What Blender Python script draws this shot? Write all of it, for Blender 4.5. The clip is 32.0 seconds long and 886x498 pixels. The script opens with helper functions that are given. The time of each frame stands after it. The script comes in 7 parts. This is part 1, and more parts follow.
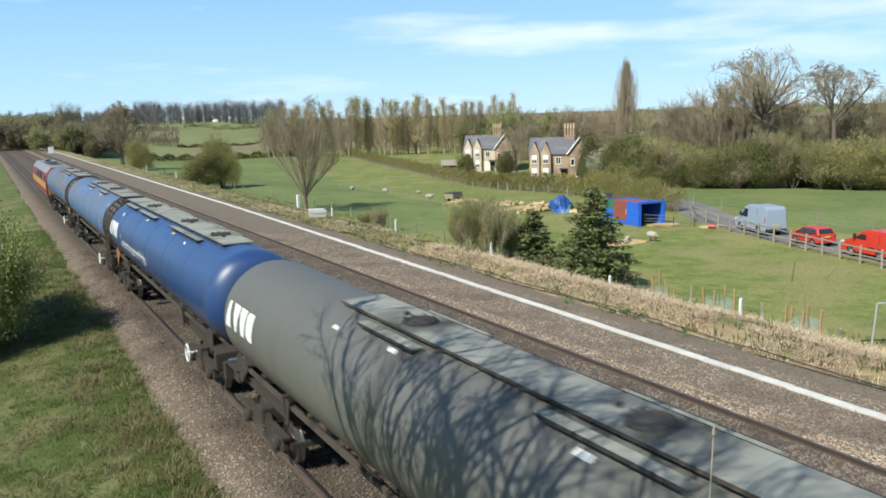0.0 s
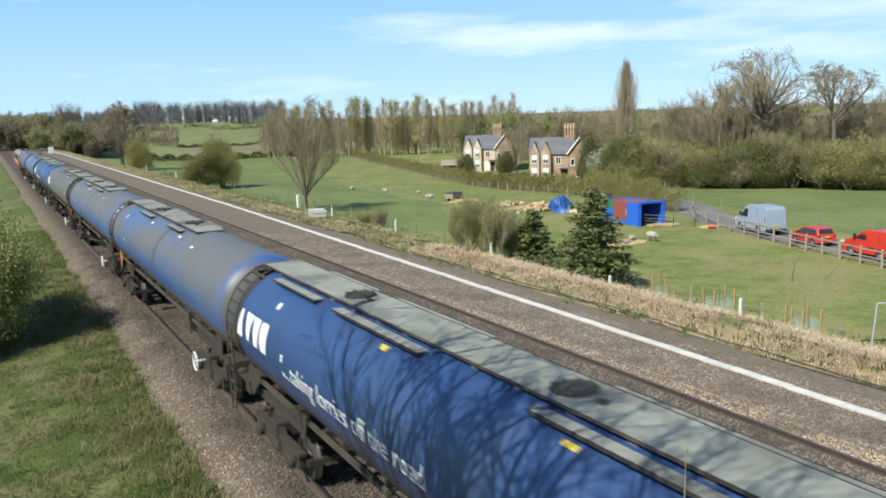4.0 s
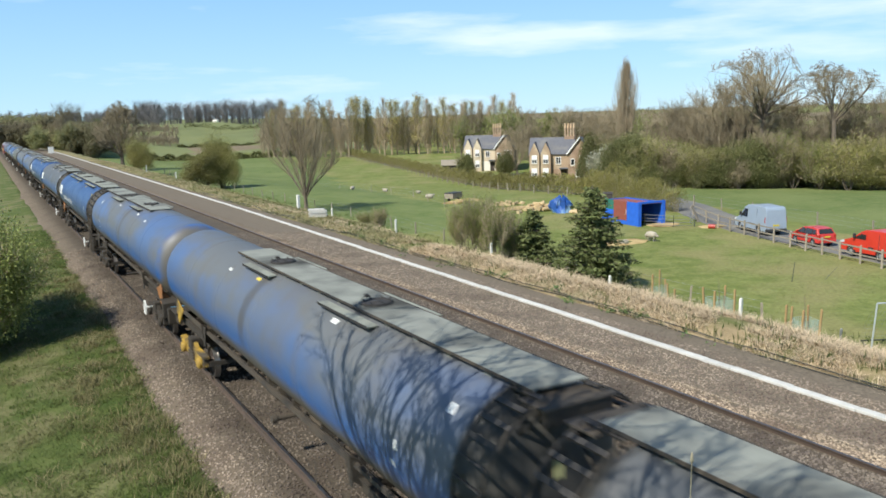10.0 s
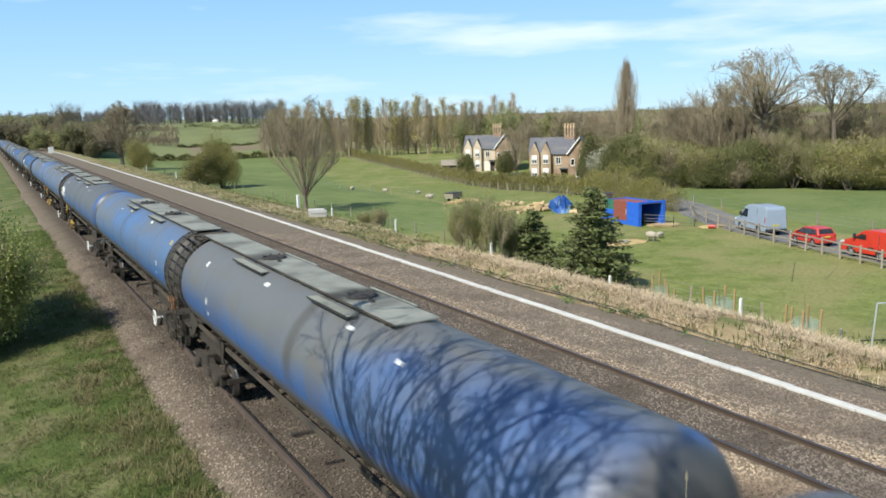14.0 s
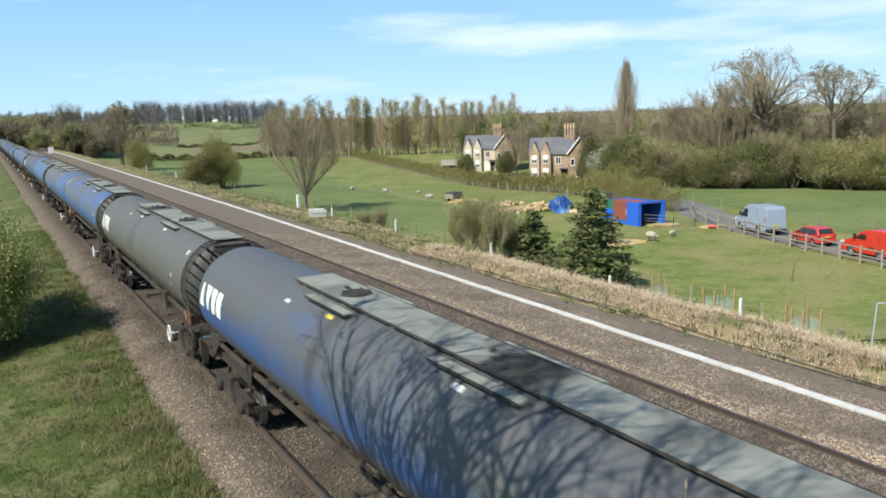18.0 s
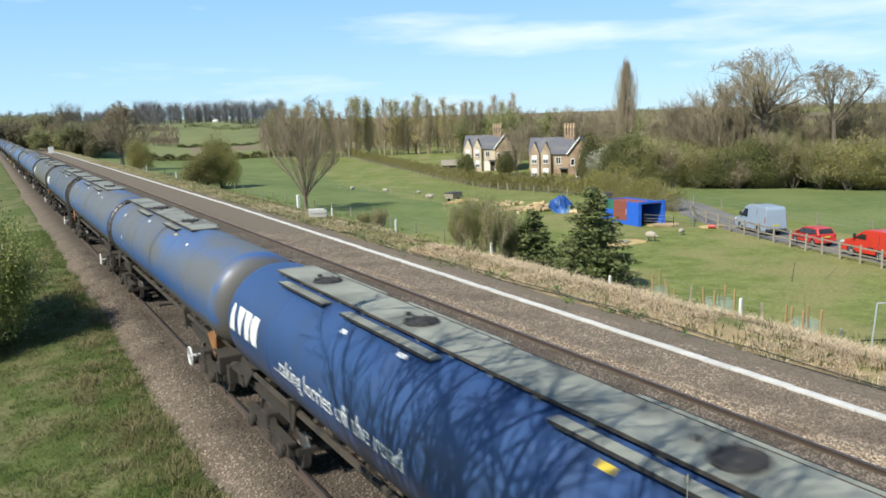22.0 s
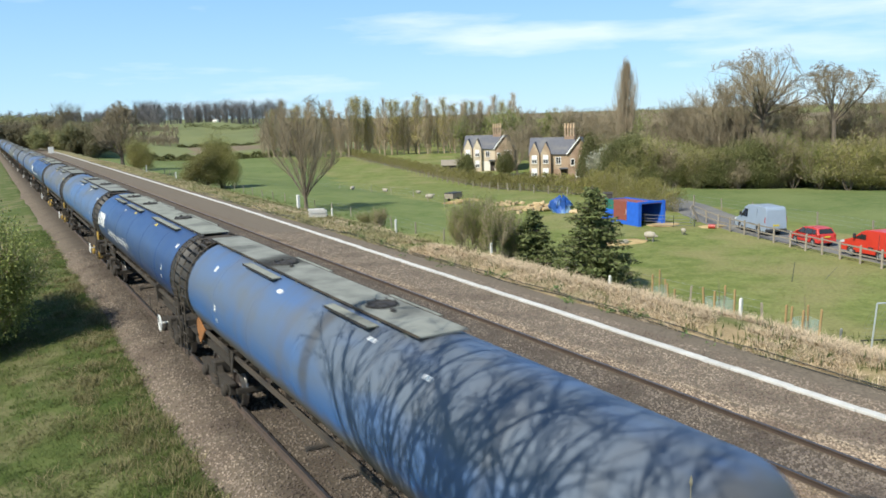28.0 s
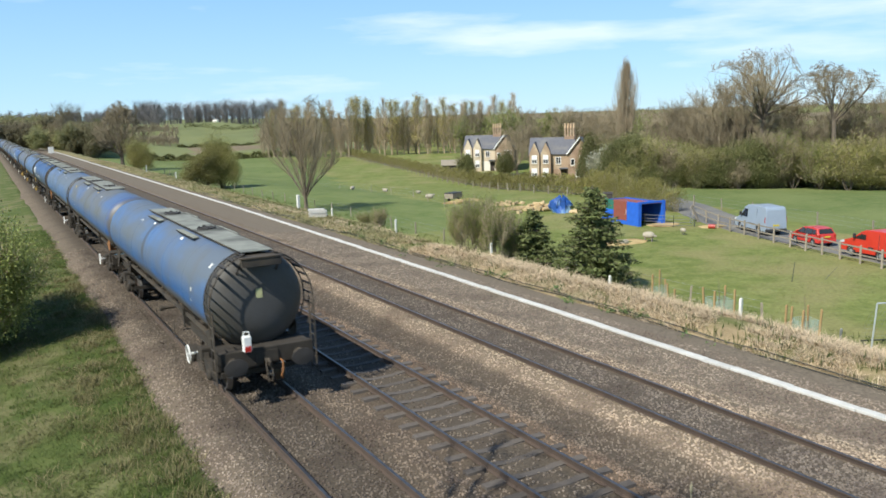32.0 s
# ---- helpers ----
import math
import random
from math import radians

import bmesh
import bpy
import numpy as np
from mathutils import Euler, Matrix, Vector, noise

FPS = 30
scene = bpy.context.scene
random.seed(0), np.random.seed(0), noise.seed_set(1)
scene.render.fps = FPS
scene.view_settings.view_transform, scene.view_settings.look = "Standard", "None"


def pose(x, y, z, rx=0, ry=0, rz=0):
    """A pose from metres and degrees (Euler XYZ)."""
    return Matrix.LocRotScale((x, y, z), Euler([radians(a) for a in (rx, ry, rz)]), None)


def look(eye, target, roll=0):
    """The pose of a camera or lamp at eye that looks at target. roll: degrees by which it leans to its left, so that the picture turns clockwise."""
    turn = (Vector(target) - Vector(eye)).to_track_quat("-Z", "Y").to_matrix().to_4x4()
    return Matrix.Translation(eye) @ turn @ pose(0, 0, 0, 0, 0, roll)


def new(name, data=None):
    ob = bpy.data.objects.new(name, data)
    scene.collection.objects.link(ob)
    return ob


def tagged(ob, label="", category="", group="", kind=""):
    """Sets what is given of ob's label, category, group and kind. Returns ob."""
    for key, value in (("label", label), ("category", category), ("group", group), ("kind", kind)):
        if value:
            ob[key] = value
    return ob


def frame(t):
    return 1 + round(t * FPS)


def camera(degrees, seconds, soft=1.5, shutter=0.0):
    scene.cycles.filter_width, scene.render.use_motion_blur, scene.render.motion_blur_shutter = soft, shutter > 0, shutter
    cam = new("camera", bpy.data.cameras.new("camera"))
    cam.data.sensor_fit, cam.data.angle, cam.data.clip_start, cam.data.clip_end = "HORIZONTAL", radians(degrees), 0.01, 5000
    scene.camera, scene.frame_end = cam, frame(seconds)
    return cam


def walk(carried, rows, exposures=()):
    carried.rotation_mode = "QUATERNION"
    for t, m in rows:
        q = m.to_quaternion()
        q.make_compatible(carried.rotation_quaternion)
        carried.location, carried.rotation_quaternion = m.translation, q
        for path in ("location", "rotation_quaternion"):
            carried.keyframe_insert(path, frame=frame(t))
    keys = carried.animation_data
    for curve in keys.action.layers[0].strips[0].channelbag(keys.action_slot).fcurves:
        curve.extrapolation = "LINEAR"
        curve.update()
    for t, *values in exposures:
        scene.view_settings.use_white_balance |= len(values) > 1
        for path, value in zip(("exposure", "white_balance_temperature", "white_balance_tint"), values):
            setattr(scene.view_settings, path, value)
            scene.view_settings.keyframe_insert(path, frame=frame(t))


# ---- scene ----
cam = camera(57.8, 32.0, soft=1.7, shutter=0.3)
EYE = Vector((-5.74, 0.0, 7.08))
VIEW = (math.sin(radians(29.43)) * math.cos(radians(9.476)), math.cos(radians(29.43)) * math.cos(radians(9.476)), -math.sin(radians(9.476)))
CAM_POSE = look(EYE, EYE + 50 * Vector(VIEW), -1.8)
walk(cam, [(0.0, CAM_POSE), (32.0, CAM_POSE)], exposures=[(0.0, 0.56), (32.0, 0.56)])

# ---- sky and sun ----
SUN_UP, SUN_WAY = radians(46.7), radians(20)   # how high it stands, and which way its light goes over the ground
SUN_TO = Vector((math.cos(SUN_UP) * math.cos(SUN_WAY), math.cos(SUN_UP) * math.sin(SUN_WAY), -math.sin(SUN_UP)))
world = bpy.data.worlds.new("sky")
scene.world = world
world.use_nodes = True
wt = world.node_tree
wt.nodes.clear()
w_out = wt.nodes.new("ShaderNodeOutputWorld")
w_bg = wt.nodes.new("ShaderNodeBackground")
w_sky = wt.nodes.new("ShaderNodeTexSky")
w_sky.sky_type = "NISHITA"
w_sky.sun_disc = False
w_sky.sun_elevation = SUN_UP
w_sky.sun_rotation = radians(-110)
w_sky.air_density, w_sky.dust_density, w_sky.ozone_density = 1.0, 0.0, 5.0
# thin streaks of cloud
w_tc = wt.nodes.new("ShaderNodeTexCoord")
w_map = wt.nodes.new("ShaderNodeMapping")
w_map.inputs["Scale"].default_value = (1.6, 1.6, 11.0)
w_map.inputs["Location"].default_value = (0.35, 0.1, 0.4)
w_noise = wt.nodes.new("ShaderNodeTexNoise")
w_noise.inputs["Scale"].default_value = 2.1
w_noise.inputs["Detail"].default_value = 6.0
w_noise.inputs["Roughness"].default_value = 0.55
w_ramp = wt.nodes.new("ShaderNodeMapRange")
w_ramp.inputs["From Min"].default_value = 0.53
w_ramp.inputs["From Max"].default_value = 0.74
w_ramp.inputs["To Max"].default_value = 0.62
w_mix = wt.nodes.new("ShaderNodeMix")
w_mix.data_type = "RGBA"
wt.links.new(w_tc.outputs["Generated"], w_map.inputs["Vector"])
wt.links.new(w_map.outputs[0], w_noise.inputs["Vector"])
# one broad bank of thin cloud ahead
W_C = (Vector(VIEW) + 0.075 * Vector((math.cos(radians(29.43)), -math.sin(radians(29.43)), 0)) + 0.262 * Vector((math.sin(radians(29.43)) * math.sin(radians(9.476)), math.cos(radians(29.43)) * math.sin(radians(9.476)), math.cos(radians(9.476))))).normalized()
w_off = wt.nodes.new("ShaderNodeVectorMath")
w_off.operation = "SUBTRACT"
w_off.inputs[1].default_value = W_C
w_turn = wt.nodes.new("ShaderNodeMapping")
w_turn.inputs["Rotation"].default_value = (0, 0, radians(29.43))
w_turn.inputs["Scale"].default_value = (5.6, 1.0, 27.0)
w_len = wt.nodes.new("ShaderNodeVectorMath")
w_len.operation = "LENGTH"
w_bank = wt.nodes.new("ShaderNodeMapRange")
w_bank.inputs["From Min"].default_value = 1.0
w_bank.inputs["From Max"].default_value = 0.2
w_bank.inputs["To Max"].default_value = 0.24
w_sum = wt.nodes.new("ShaderNodeMath")
w_sum.operation = "ADD"
wt.links.new(w_tc.outputs["Generated"], w_off.inputs[0])
wt.links.new(w_off.outputs[0], w_turn.inputs["Vector"])
wt.links.new(w_turn.outputs[0], w_len.inputs[0])
wt.links.new(w_len.outputs["Value"], w_bank.inputs["Value"])
wt.links.new(w_noise.outputs[0], w_sum.inputs[0])
wt.links.new(w_bank.outputs[0], w_sum.inputs[1])
wt.links.new(w_sum.outputs[0], w_ramp.inputs["Value"])
wt.links.new(w_ramp.outputs[0], w_mix.inputs[0])
# clear blue all the way down, a little paler towards the horizon
w_sep = wt.nodes.new("ShaderNodeSeparateXYZ")
wt.links.new(w_tc.outputs["Generated"], w_sep.inputs[0])
w_up = wt.nodes.new("ShaderNodeMapRange")
w_up.inputs["From Max"].default_value = 0.22
wt.links.new(w_sep.outputs["Z"], w_up.inputs["Value"])
w_grad = wt.nodes.new("ShaderNodeMix")
w_grad.data_type = "RGBA"
wt.links.new(w_up.outputs[0], w_grad.inputs[0])
w_grad.inputs[6].default_value = (3.6, 5.9, 7.6, 1)
w_grad.inputs[7].default_value = (1.65, 3.75, 6.7, 1)
w_blend = wt.nodes.new("ShaderNodeMix")
w_blend.data_type = "RGBA"
w_blend.inputs[0].default_value = 0.85
# the blue deepens overhead
w_high = wt.nodes.new("ShaderNodeMapRange")
w_high.inputs["From Min"].default_value = 0.22
w_high.inputs["From Max"].default_value = 0.75
wt.links.new(w_sep.outputs["Z"], w_high.inputs["Value"])
w_deep = wt.nodes.new("ShaderNodeMix")
w_deep.data_type = "RGBA"
wt.links.new(w_high.outputs[0], w_deep.inputs[0])
wt.links.new(w_grad.outputs[2], w_deep.inputs[6])
w_deep.inputs[7].default_value = (0.42, 1.05, 2.5, 1)
wt.links.new(w_sky.outputs[0], w_blend.inputs[6])
wt.links.new(w_deep.outputs[2], w_blend.inputs[7])
wt.links.new(w_blend.outputs[2], w_mix.inputs[6])
w_mix.inputs[7].default_value = (7.2, 7.9, 8.4, 1)
wt.links.new(w_mix.outputs[2], w_bg.inputs["Color"])
w_bg.inputs["Strength"].default_value = 0.10
wt.links.new(w_bg.outputs[0], w_out.inputs["Surface"])

sun = new("sun", bpy.data.lights.new("sun", "SUN"))
sun.data.energy = 4.5
sun.data.angle = radians(0.4)
sun.data.color = (0.98, 0.955, 0.86)
sun.matrix_world = look((0, 0, 0), SUN_TO)

# ---- mesh and material helpers ----


class Mesh:
    """Gathers corners and faces for one mesh."""

    def __init__(self):
        self.v, self.f = [], []

    def add(self, vs, fs):
        n = len(self.v)
        self.v += [tuple(a) for a in vs]
        self.f += [tuple(n + i for i in f) for f in fs]
        return self

    def box(self, x0, x1, y0, y1, z0, z1, bevel=0.0):
        if bevel <= 0:
            vs = [(x, y, z) for z in (z0, z1) for y in (y0, y1) for x in (x0, x1)]
            return self.add(vs, [(0, 2, 3, 1), (4, 5, 7, 6), (0, 1, 5, 4), (2, 6, 7, 3), (0, 4, 6, 2), (1, 3, 7, 5)])
        b = bevel
        rings = []
        for z, i in ((z0, b), (z0 + b, 0), (z1 - b, 0), (z1, b)):
            rings.append([(x0 + i, y0 + b, z), (x0 + b, y0 + i, z), (x1 - b, y0 + i, z), (x1 - i, y0 + b, z),
                          (x1 - i, y1 - b, z), (x1 - b, y1 - i, z), (x0 + b, y1 - i, z), (x0 + i, y1 - b, z)])
        return self.rings(rings)

    def rings(self, rings, close=True, caps=True):
        k = len(rings[0])
        vs = [p for r in rings for p in r]
        fs = []
        for i in range(len(rings) - 1):
            for j in range(k if close else k - 1):
                a, b = i * k + j, i * k + (j + 1) % k
                fs.append((a, b, b + k, a + k))
        if caps:
            fs.append(tuple(reversed(range(k))))
            fs.append(tuple((len(rings) - 1) * k + j for j in range(k)))
        return self.add(vs, fs)

    def tube(self, pts, radius, sides=6, caps=True):
        """A round bar along points; radius a number or one for each point."""
        pts = [Vector(p) for p in pts]
        rs = radius if isinstance(radius, (list, tuple)) else [radius] * len(pts)
        rings = []
        ref = None
        for i, p in enumerate(pts):
            d = (pts[min(i + 1, len(pts) - 1)] - pts[max(i - 1, 0)]).normalized()
            if ref is None:
                ref = Vector((0, 0, 1)) if abs(d.z) < 0.9 else Vector((1, 0, 0))
            u = (ref - d * ref.dot(d)).normalized()
            w = d.cross(u)
            ref = u
            rings.append([p + rs[i] * (math.cos(2 * math.pi * j / sides) * u + math.sin(2 * math.pi * j / sides) * w) for j in range(sides)])
        return self.rings(rings, True, caps)

    def lathe(self, profile, axis="y", sides=16, centre=(0, 0, 0)):
        """profile: rows of (along, radius)."""
        rings = []
        c = Vector(centre)
        for a, r in profile:
            ring = []
            for j in range(sides):
                t = 2 * math.pi * j / sides
                u, w = r * math.cos(t), r * math.sin(t)
                ring.append(c + Vector({"y": (u, a, w), "x": (a, u, w), "z": (u, w, a)}[axis]))
            rings.append(ring)
        return self.rings(rings)

    def plate(self, outline, thick, axis="y", at=0.0):
        """A flat plate of an outline of (u, w) in the plane across the axis."""
        n = len(outline)
        vs = []
        for o in (at - thick / 2, at + thick / 2):
            for u, w in outline:
                vs.append({"y": (u, o, w), "x": (o, u, w), "z": (u, w, o)}[axis])
        fs = [tuple(range(n)), tuple(reversed(range(n, 2 * n)))]
        fs += [(i, i + n, (i + 1) % n + n, (i + 1) % n) for i in range(n)]
        return self.add(vs, fs)

    def data(self, name, material, smooth=False):
        me = bpy.data.meshes.new(name)
        me.from_pydata(self.v, [], self.f)
        if smooth:
            me.polygons.foreach_set("use_smooth", [True] * len(me.polygons))
        me.materials.append(material)
        me.update()
        if smooth:
            me.set_sharp_from_angle(angle=radians(40))
        return me


def part(name, mesh, material, parent, label="", smooth=False, at=None):
    """One mesh object under a thing or under a part."""
    data = mesh if isinstance(mesh, bpy.types.Mesh) else mesh.data(name, material, smooth)
    ob = new(name, data)
    ob.parent = parent
    if at is not None:
        ob.matrix_basis = at
    if label:
        ob["label"] = label
    return ob


def thing(name, m, label, category, group="", kind=""):
    ob = new(name)
    ob.empty_display_size = 0.2
    ob.matrix_basis = m
    return tagged(ob, label, category, group, kind)


def solo(name, mesh, material, label, category, group="", kind="", smooth=False, at=None):
    ob = new(name, mesh if isinstance(mesh, bpy.types.Mesh) else mesh.data(name, material, smooth))
    if at is not None:
        ob.matrix_basis = at
    return tagged(ob, label, category, group, kind)


def mat(name, colour, rough=0.8, metal=0.0, second=None, scale=4.0, amount=0.5, third=None, scale3=0.4, bump=0.2, bump_scale=40.0,
        by_object=0.0, by_island=0.0, space="Object", spec=0.4, translucent=0.0, sharp=0.25):
    """A surface of two or three tones in noise at two scales, with fine relief."""
    m = bpy.data.materials.new(name)
    m.use_nodes = True
    nt = m.node_tree
    nd, ln = nt.nodes, nt.links
    bs = nd["Principled BSDF"]
    bs.inputs["Roughness"].default_value = rough
    bs.inputs["Metallic"].default_value = metal
    bs.inputs["Specular IOR Level"].default_value = spec
    tc = nd.new("ShaderNodeTexCoord")
    if space == "World":
        geo = nd.new("ShaderNodeNewGeometry")
        vec = geo.outputs["Position"]
    else:
        vec = tc.outputs["Object"]

    def noise_of(s, detail=5.0):
        n = nd.new("ShaderNodeTexNoise")
        n.inputs["Scale"].default_value = s
        n.inputs["Detail"].default_value = detail
        ln.new(vec, n.inputs["Vector"])
        return n.outputs[0]

    def ramp(val, lo, hi):
        r = nd.new("ShaderNodeMapRange")
        r.inputs["From Min"].default_value = lo
        r.inputs["From Max"].default_value = hi
        ln.new(val, r.inputs["Value"])
        return r.outputs[0]

    def mix(fac, a, b, mode="MIX"):
        x = nd.new("ShaderNodeMix")
        x.data_type = "RGBA"
        x.blend_type = mode
        if isinstance(fac, float):
            x.inputs[0].default_value = fac
        else:
            ln.new(fac, x.inputs[0])
        for i, c in ((6, a), (7, b)):
            if isinstance(c, tuple):
                x.inputs[i].default_value = (*c, 1)
            else:
                ln.new(c, x.inputs[i])
        return x.outputs[2]

    second = second or tuple(c * (1 - 0.5 * amount) for c in colour)
    col = mix(ramp(noise_of(scale), 0.5 - sharp, 0.5 + sharp), colour, second)
    if third:
        col = mix(ramp(noise_of(scale3, 3.0), 0.48, 0.64), col, third)
    fine = nd.new("ShaderNodeMapRange")
    fine.inputs["To Min"].default_value = 1.0 - 0.35 * amount
    fine.inputs["To Max"].default_value = 1.0 + 0.35 * amount
    ln.new(noise_of(bump_scale, 3.0), fine.inputs["Value"])
    hsv = nd.new("ShaderNodeHueSaturation")
    ln.new(fine.outputs[0], hsv.inputs["Value"])
    ln.new(col, hsv.inputs["Color"])
    col = hsv.outputs[0]
    for amt, node, sock in ((by_object, "ShaderNodeObjectInfo", "Random"), (by_island, "ShaderNodeNewGeometry", "Random Per Island")):
        if amt:
            o = nd.new(node)
            r = nd.new("ShaderNodeMapRange")
            r.inputs["To Min"].default_value = 1 - amt
            r.inputs["To Max"].default_value = 1 + amt
            ln.new(o.outputs[sock], r.inputs["Value"])
            h = nd.new("ShaderNodeHueSaturation")
            ln.new(r.outputs[0], h.inputs["Value"])
            ln.new(col, h.inputs["Color"])
            col = h.outputs[0]
    ln.new(col, bs.inputs["Base Color"])
    if bump:
        b = nd.new("ShaderNodeBump")
        b.inputs["Strength"].default_value = bump
        b.inputs["Distance"].default_value = 0.4 / bump_scale
        ln.new(noise_of(bump_scale, 4.0), b.inputs["Height"])
        ln.new(b.outputs[0], bs.inputs["Normal"])
    if translucent:
        tr = nd.new("ShaderNodeBsdfTranslucent")
        ln.new(col, tr.inputs["Color"])
        mx = nd.new("ShaderNodeMixShader")
        mx.inputs[0].default_value = translucent
        ln.new(bs.outputs[0], mx.inputs[1])
        ln.new(tr.outputs[0], mx.inputs[2])
        ln.new(mx.outputs[0], nd["Material Output"].inputs["Surface"])
    return m


def banded(m, stops, wander=0.5):
    """Dirt in long bands beside the rails: stops of place across the line and tint, with wandering edges."""
    nt = m.node_tree
    nd, ln = nt.nodes, nt.links
    base = nd["Principled BSDF"].inputs["Base Color"]
    src = base.links[0].from_socket
    geo = nd.new("ShaderNodeNewGeometry")
    sep = nd.new("ShaderNodeSeparateXYZ")
    ln.new(geo.outputs["Position"], sep.inputs[0])
    ns = nd.new("ShaderNodeTexNoise")
    ns.inputs["Scale"].default_value = 0.9
    ns.inputs["Detail"].default_value = 4.0
    ln.new(geo.outputs["Position"], ns.inputs["Vector"])
    edge = nd.new("ShaderNodeMath")
    edge.operation = "MULTIPLY_ADD"
    edge.inputs[1].default_value = wander
    ln.new(ns.outputs[0], edge.inputs[0])
    ln.new(sep.outputs["X"], edge.inputs[2])
    span = nd.new("ShaderNodeMapRange")
    span.inputs["From Min"].default_value = -3.0 + wander / 2
    span.inputs["From Max"].default_value = 14.0 + wander / 2
    ln.new(edge.outputs[0], span.inputs["Value"])
    ramp = nd.new("ShaderNodeValToRGB")
    el = ramp.color_ramp.elements
    while len(el) > 1:
        el.remove(el[-1])
    for i, (x, c) in enumerate(stops):
        if i == 0:
            el[0].position = (x + 3.0) / 17.0
        e = el[0] if i == 0 else el.new((x + 3.0) / 17.0)
        e.color = (*c, 1)
    ln.new(span.outputs[0], ramp.inputs[0])
    mul = nd.new("ShaderNodeMix")
    mul.data_type = "RGBA"
    mul.blend_type = "MULTIPLY"
    mul.inputs[0].default_value = 1.0
    ln.new(src, mul.inputs[6])
    ln.new(ramp.outputs[0], mul.inputs[7])
    ln.new(mul.outputs[2], base)
    return m


def smooth_step(a, b, x):
    t = min(1.0, max(0.0, (x - a) / (b - a)))
    return t * t * (3 - 2 * t)


# ---- materials ----
M_grass = mat("meadow grass", (0.109, 0.137, 0.032), 0.9, second=(0.196, 0.215, 0.069), scale=0.9, third=(0.214, 0.202, 0.081), scale3=0.16, bump=1.0, bump_scale=5.0, space="World", spec=0.15, amount=1.3, sharp=0.2)
M_crop = mat("young crop", (0.092, 0.133, 0.038), 0.9, second=(0.149, 0.175, 0.062), scale=0.7, third=(0.156, 0.185, 0.066), scale3=0.07, bump=0.9, bump_scale=6.0, space="World", spec=0.15, amount=1.2, sharp=0.2)
M_drybank = mat("dead grass litter", (0.34, 0.26, 0.155), 0.95, second=(0.25, 0.19, 0.105), scale=1.6, third=(0.14, 0.15, 0.055), scale3=0.35, bump=1.0, bump_scale=12.0, space="World", spec=0.1, amount=1.0)
M_palegrass = mat("trodden pale grass", (0.227, 0.221, 0.084), 0.9, second=(0.176, 0.194, 0.064), scale=0.8, third=(0.143, 0.167, 0.048), scale3=0.3, bump=0.8, bump_scale=6.0, space="World", spec=0.12, amount=0.9)
# brown field colour, also used to imitate haze on the farthest land
M_plough_haze = mat("bare brown field and far haze tone", (0.21, 0.165, 0.105), 0.95, second=(0.17, 0.135, 0.09), scale=0.2, bump=0.5, bump_scale=5.0, space="World", spec=0.1)
M_verge = mat("rough dry verge", (0.215, 0.182, 0.098), 0.95, second=(0.137, 0.140, 0.055), scale=0.9, third=(0.280, 0.227, 0.130), scale3=0.25, bump=1.0, bump_scale=9.0, space="World", spec=0.1, amount=1.1)
M_hillgrass = mat("distant hill pasture", (0.150, 0.172, 0.073), 0.9, second=(0.175, 0.186, 0.084), scale=0.05, third=(0.130, 0.146, 0.064), scale3=0.02, bump=0.4, bump_scale=3.0, space="World", spec=0.1)
M_bankgrass = mat("bank grass", (0.055, 0.082, 0.020), 0.9, second=(0.099, 0.120, 0.036), scale=1.4, third=(0.146, 0.139, 0.064), scale3=0.6, bump=0.9, bump_scale=14.0, space="World", spec=0.15, amount=1.2, sharp=0.18)
BANDS = [(-2.6, (0.98, 0.95, 0.92)), (-1.9, (0.84, 0.81, 0.78)), (-1.5, (0.64, 0.62, 0.60)), (-1.0, (0.46, 0.45, 0.44)), (0.9, (0.46, 0.45, 0.44)), (1.3, (0.66, 0.62, 0.58)), (2.3, (0.62, 0.58, 0.55)), (2.7, (0.54, 0.53, 0.52)), (4.0, (0.54, 0.53, 0.52)),
         (4.4, (0.86, 0.74, 0.65)), (5.0, (0.74, 0.67, 0.61)), (5.4, (0.50, 0.49, 0.48)), (6.2, (0.58, 0.56, 0.54)), (6.5, (1.18, 1.10, 1.01)), (7.2, (1.15, 1.10, 0.98)), (7.45, (0.56, 0.56, 0.57)), (8.75, (0.56, 0.56, 0.57)),
         (9.0, (1.18, 1.10, 1.01)), (9.7, (1.0, 0.97, 0.88)), (10.3, (0.84, 0.82, 0.80)), (12.0, (0.84, 0.82, 0.80))]
M_ballast = banded(mat("ballast stone", (0.225, 0.186, 0.138), 0.95, second=(0.10, 0.081, 0.064), scale=16.0, third=(0.14, 0.112, 0.085), scale3=0.7, bump=1.0, bump_scale=22.0, space="World", spec=0.2, amount=1.2), BANDS)
M_stone = banded(mat("loose ballast", (0.392, 0.328, 0.258), 0.95, second=(0.212, 0.171, 0.146), scale=3.0, bump=0.3, bump_scale=60, by_island=0.42, spec=0.2, third=(0.162, 0.129, 0.108), scale3=0.5, space="World"), BANDS)
M_cess = mat("cess gravel", (0.196, 0.161, 0.120), 0.95, second=(0.101, 0.081, 0.059), scale=9.0, third=(0.144, 0.116, 0.085), scale3=0.45, bump=0.9, bump_scale=45.0, space="World", spec=0.2, amount=0.9)
M_rail_top = mat("rail head steel", (0.19, 0.18, 0.18), 0.42, 0.85, second=(0.12, 0.10, 0.09), scale=3.0, bump=0.05)
M_rail = mat("rail rust", (0.090, 0.062, 0.046), 0.85, second=(0.055, 0.041, 0.033), scale=2.5, bump=0.3, bump_scale=60)
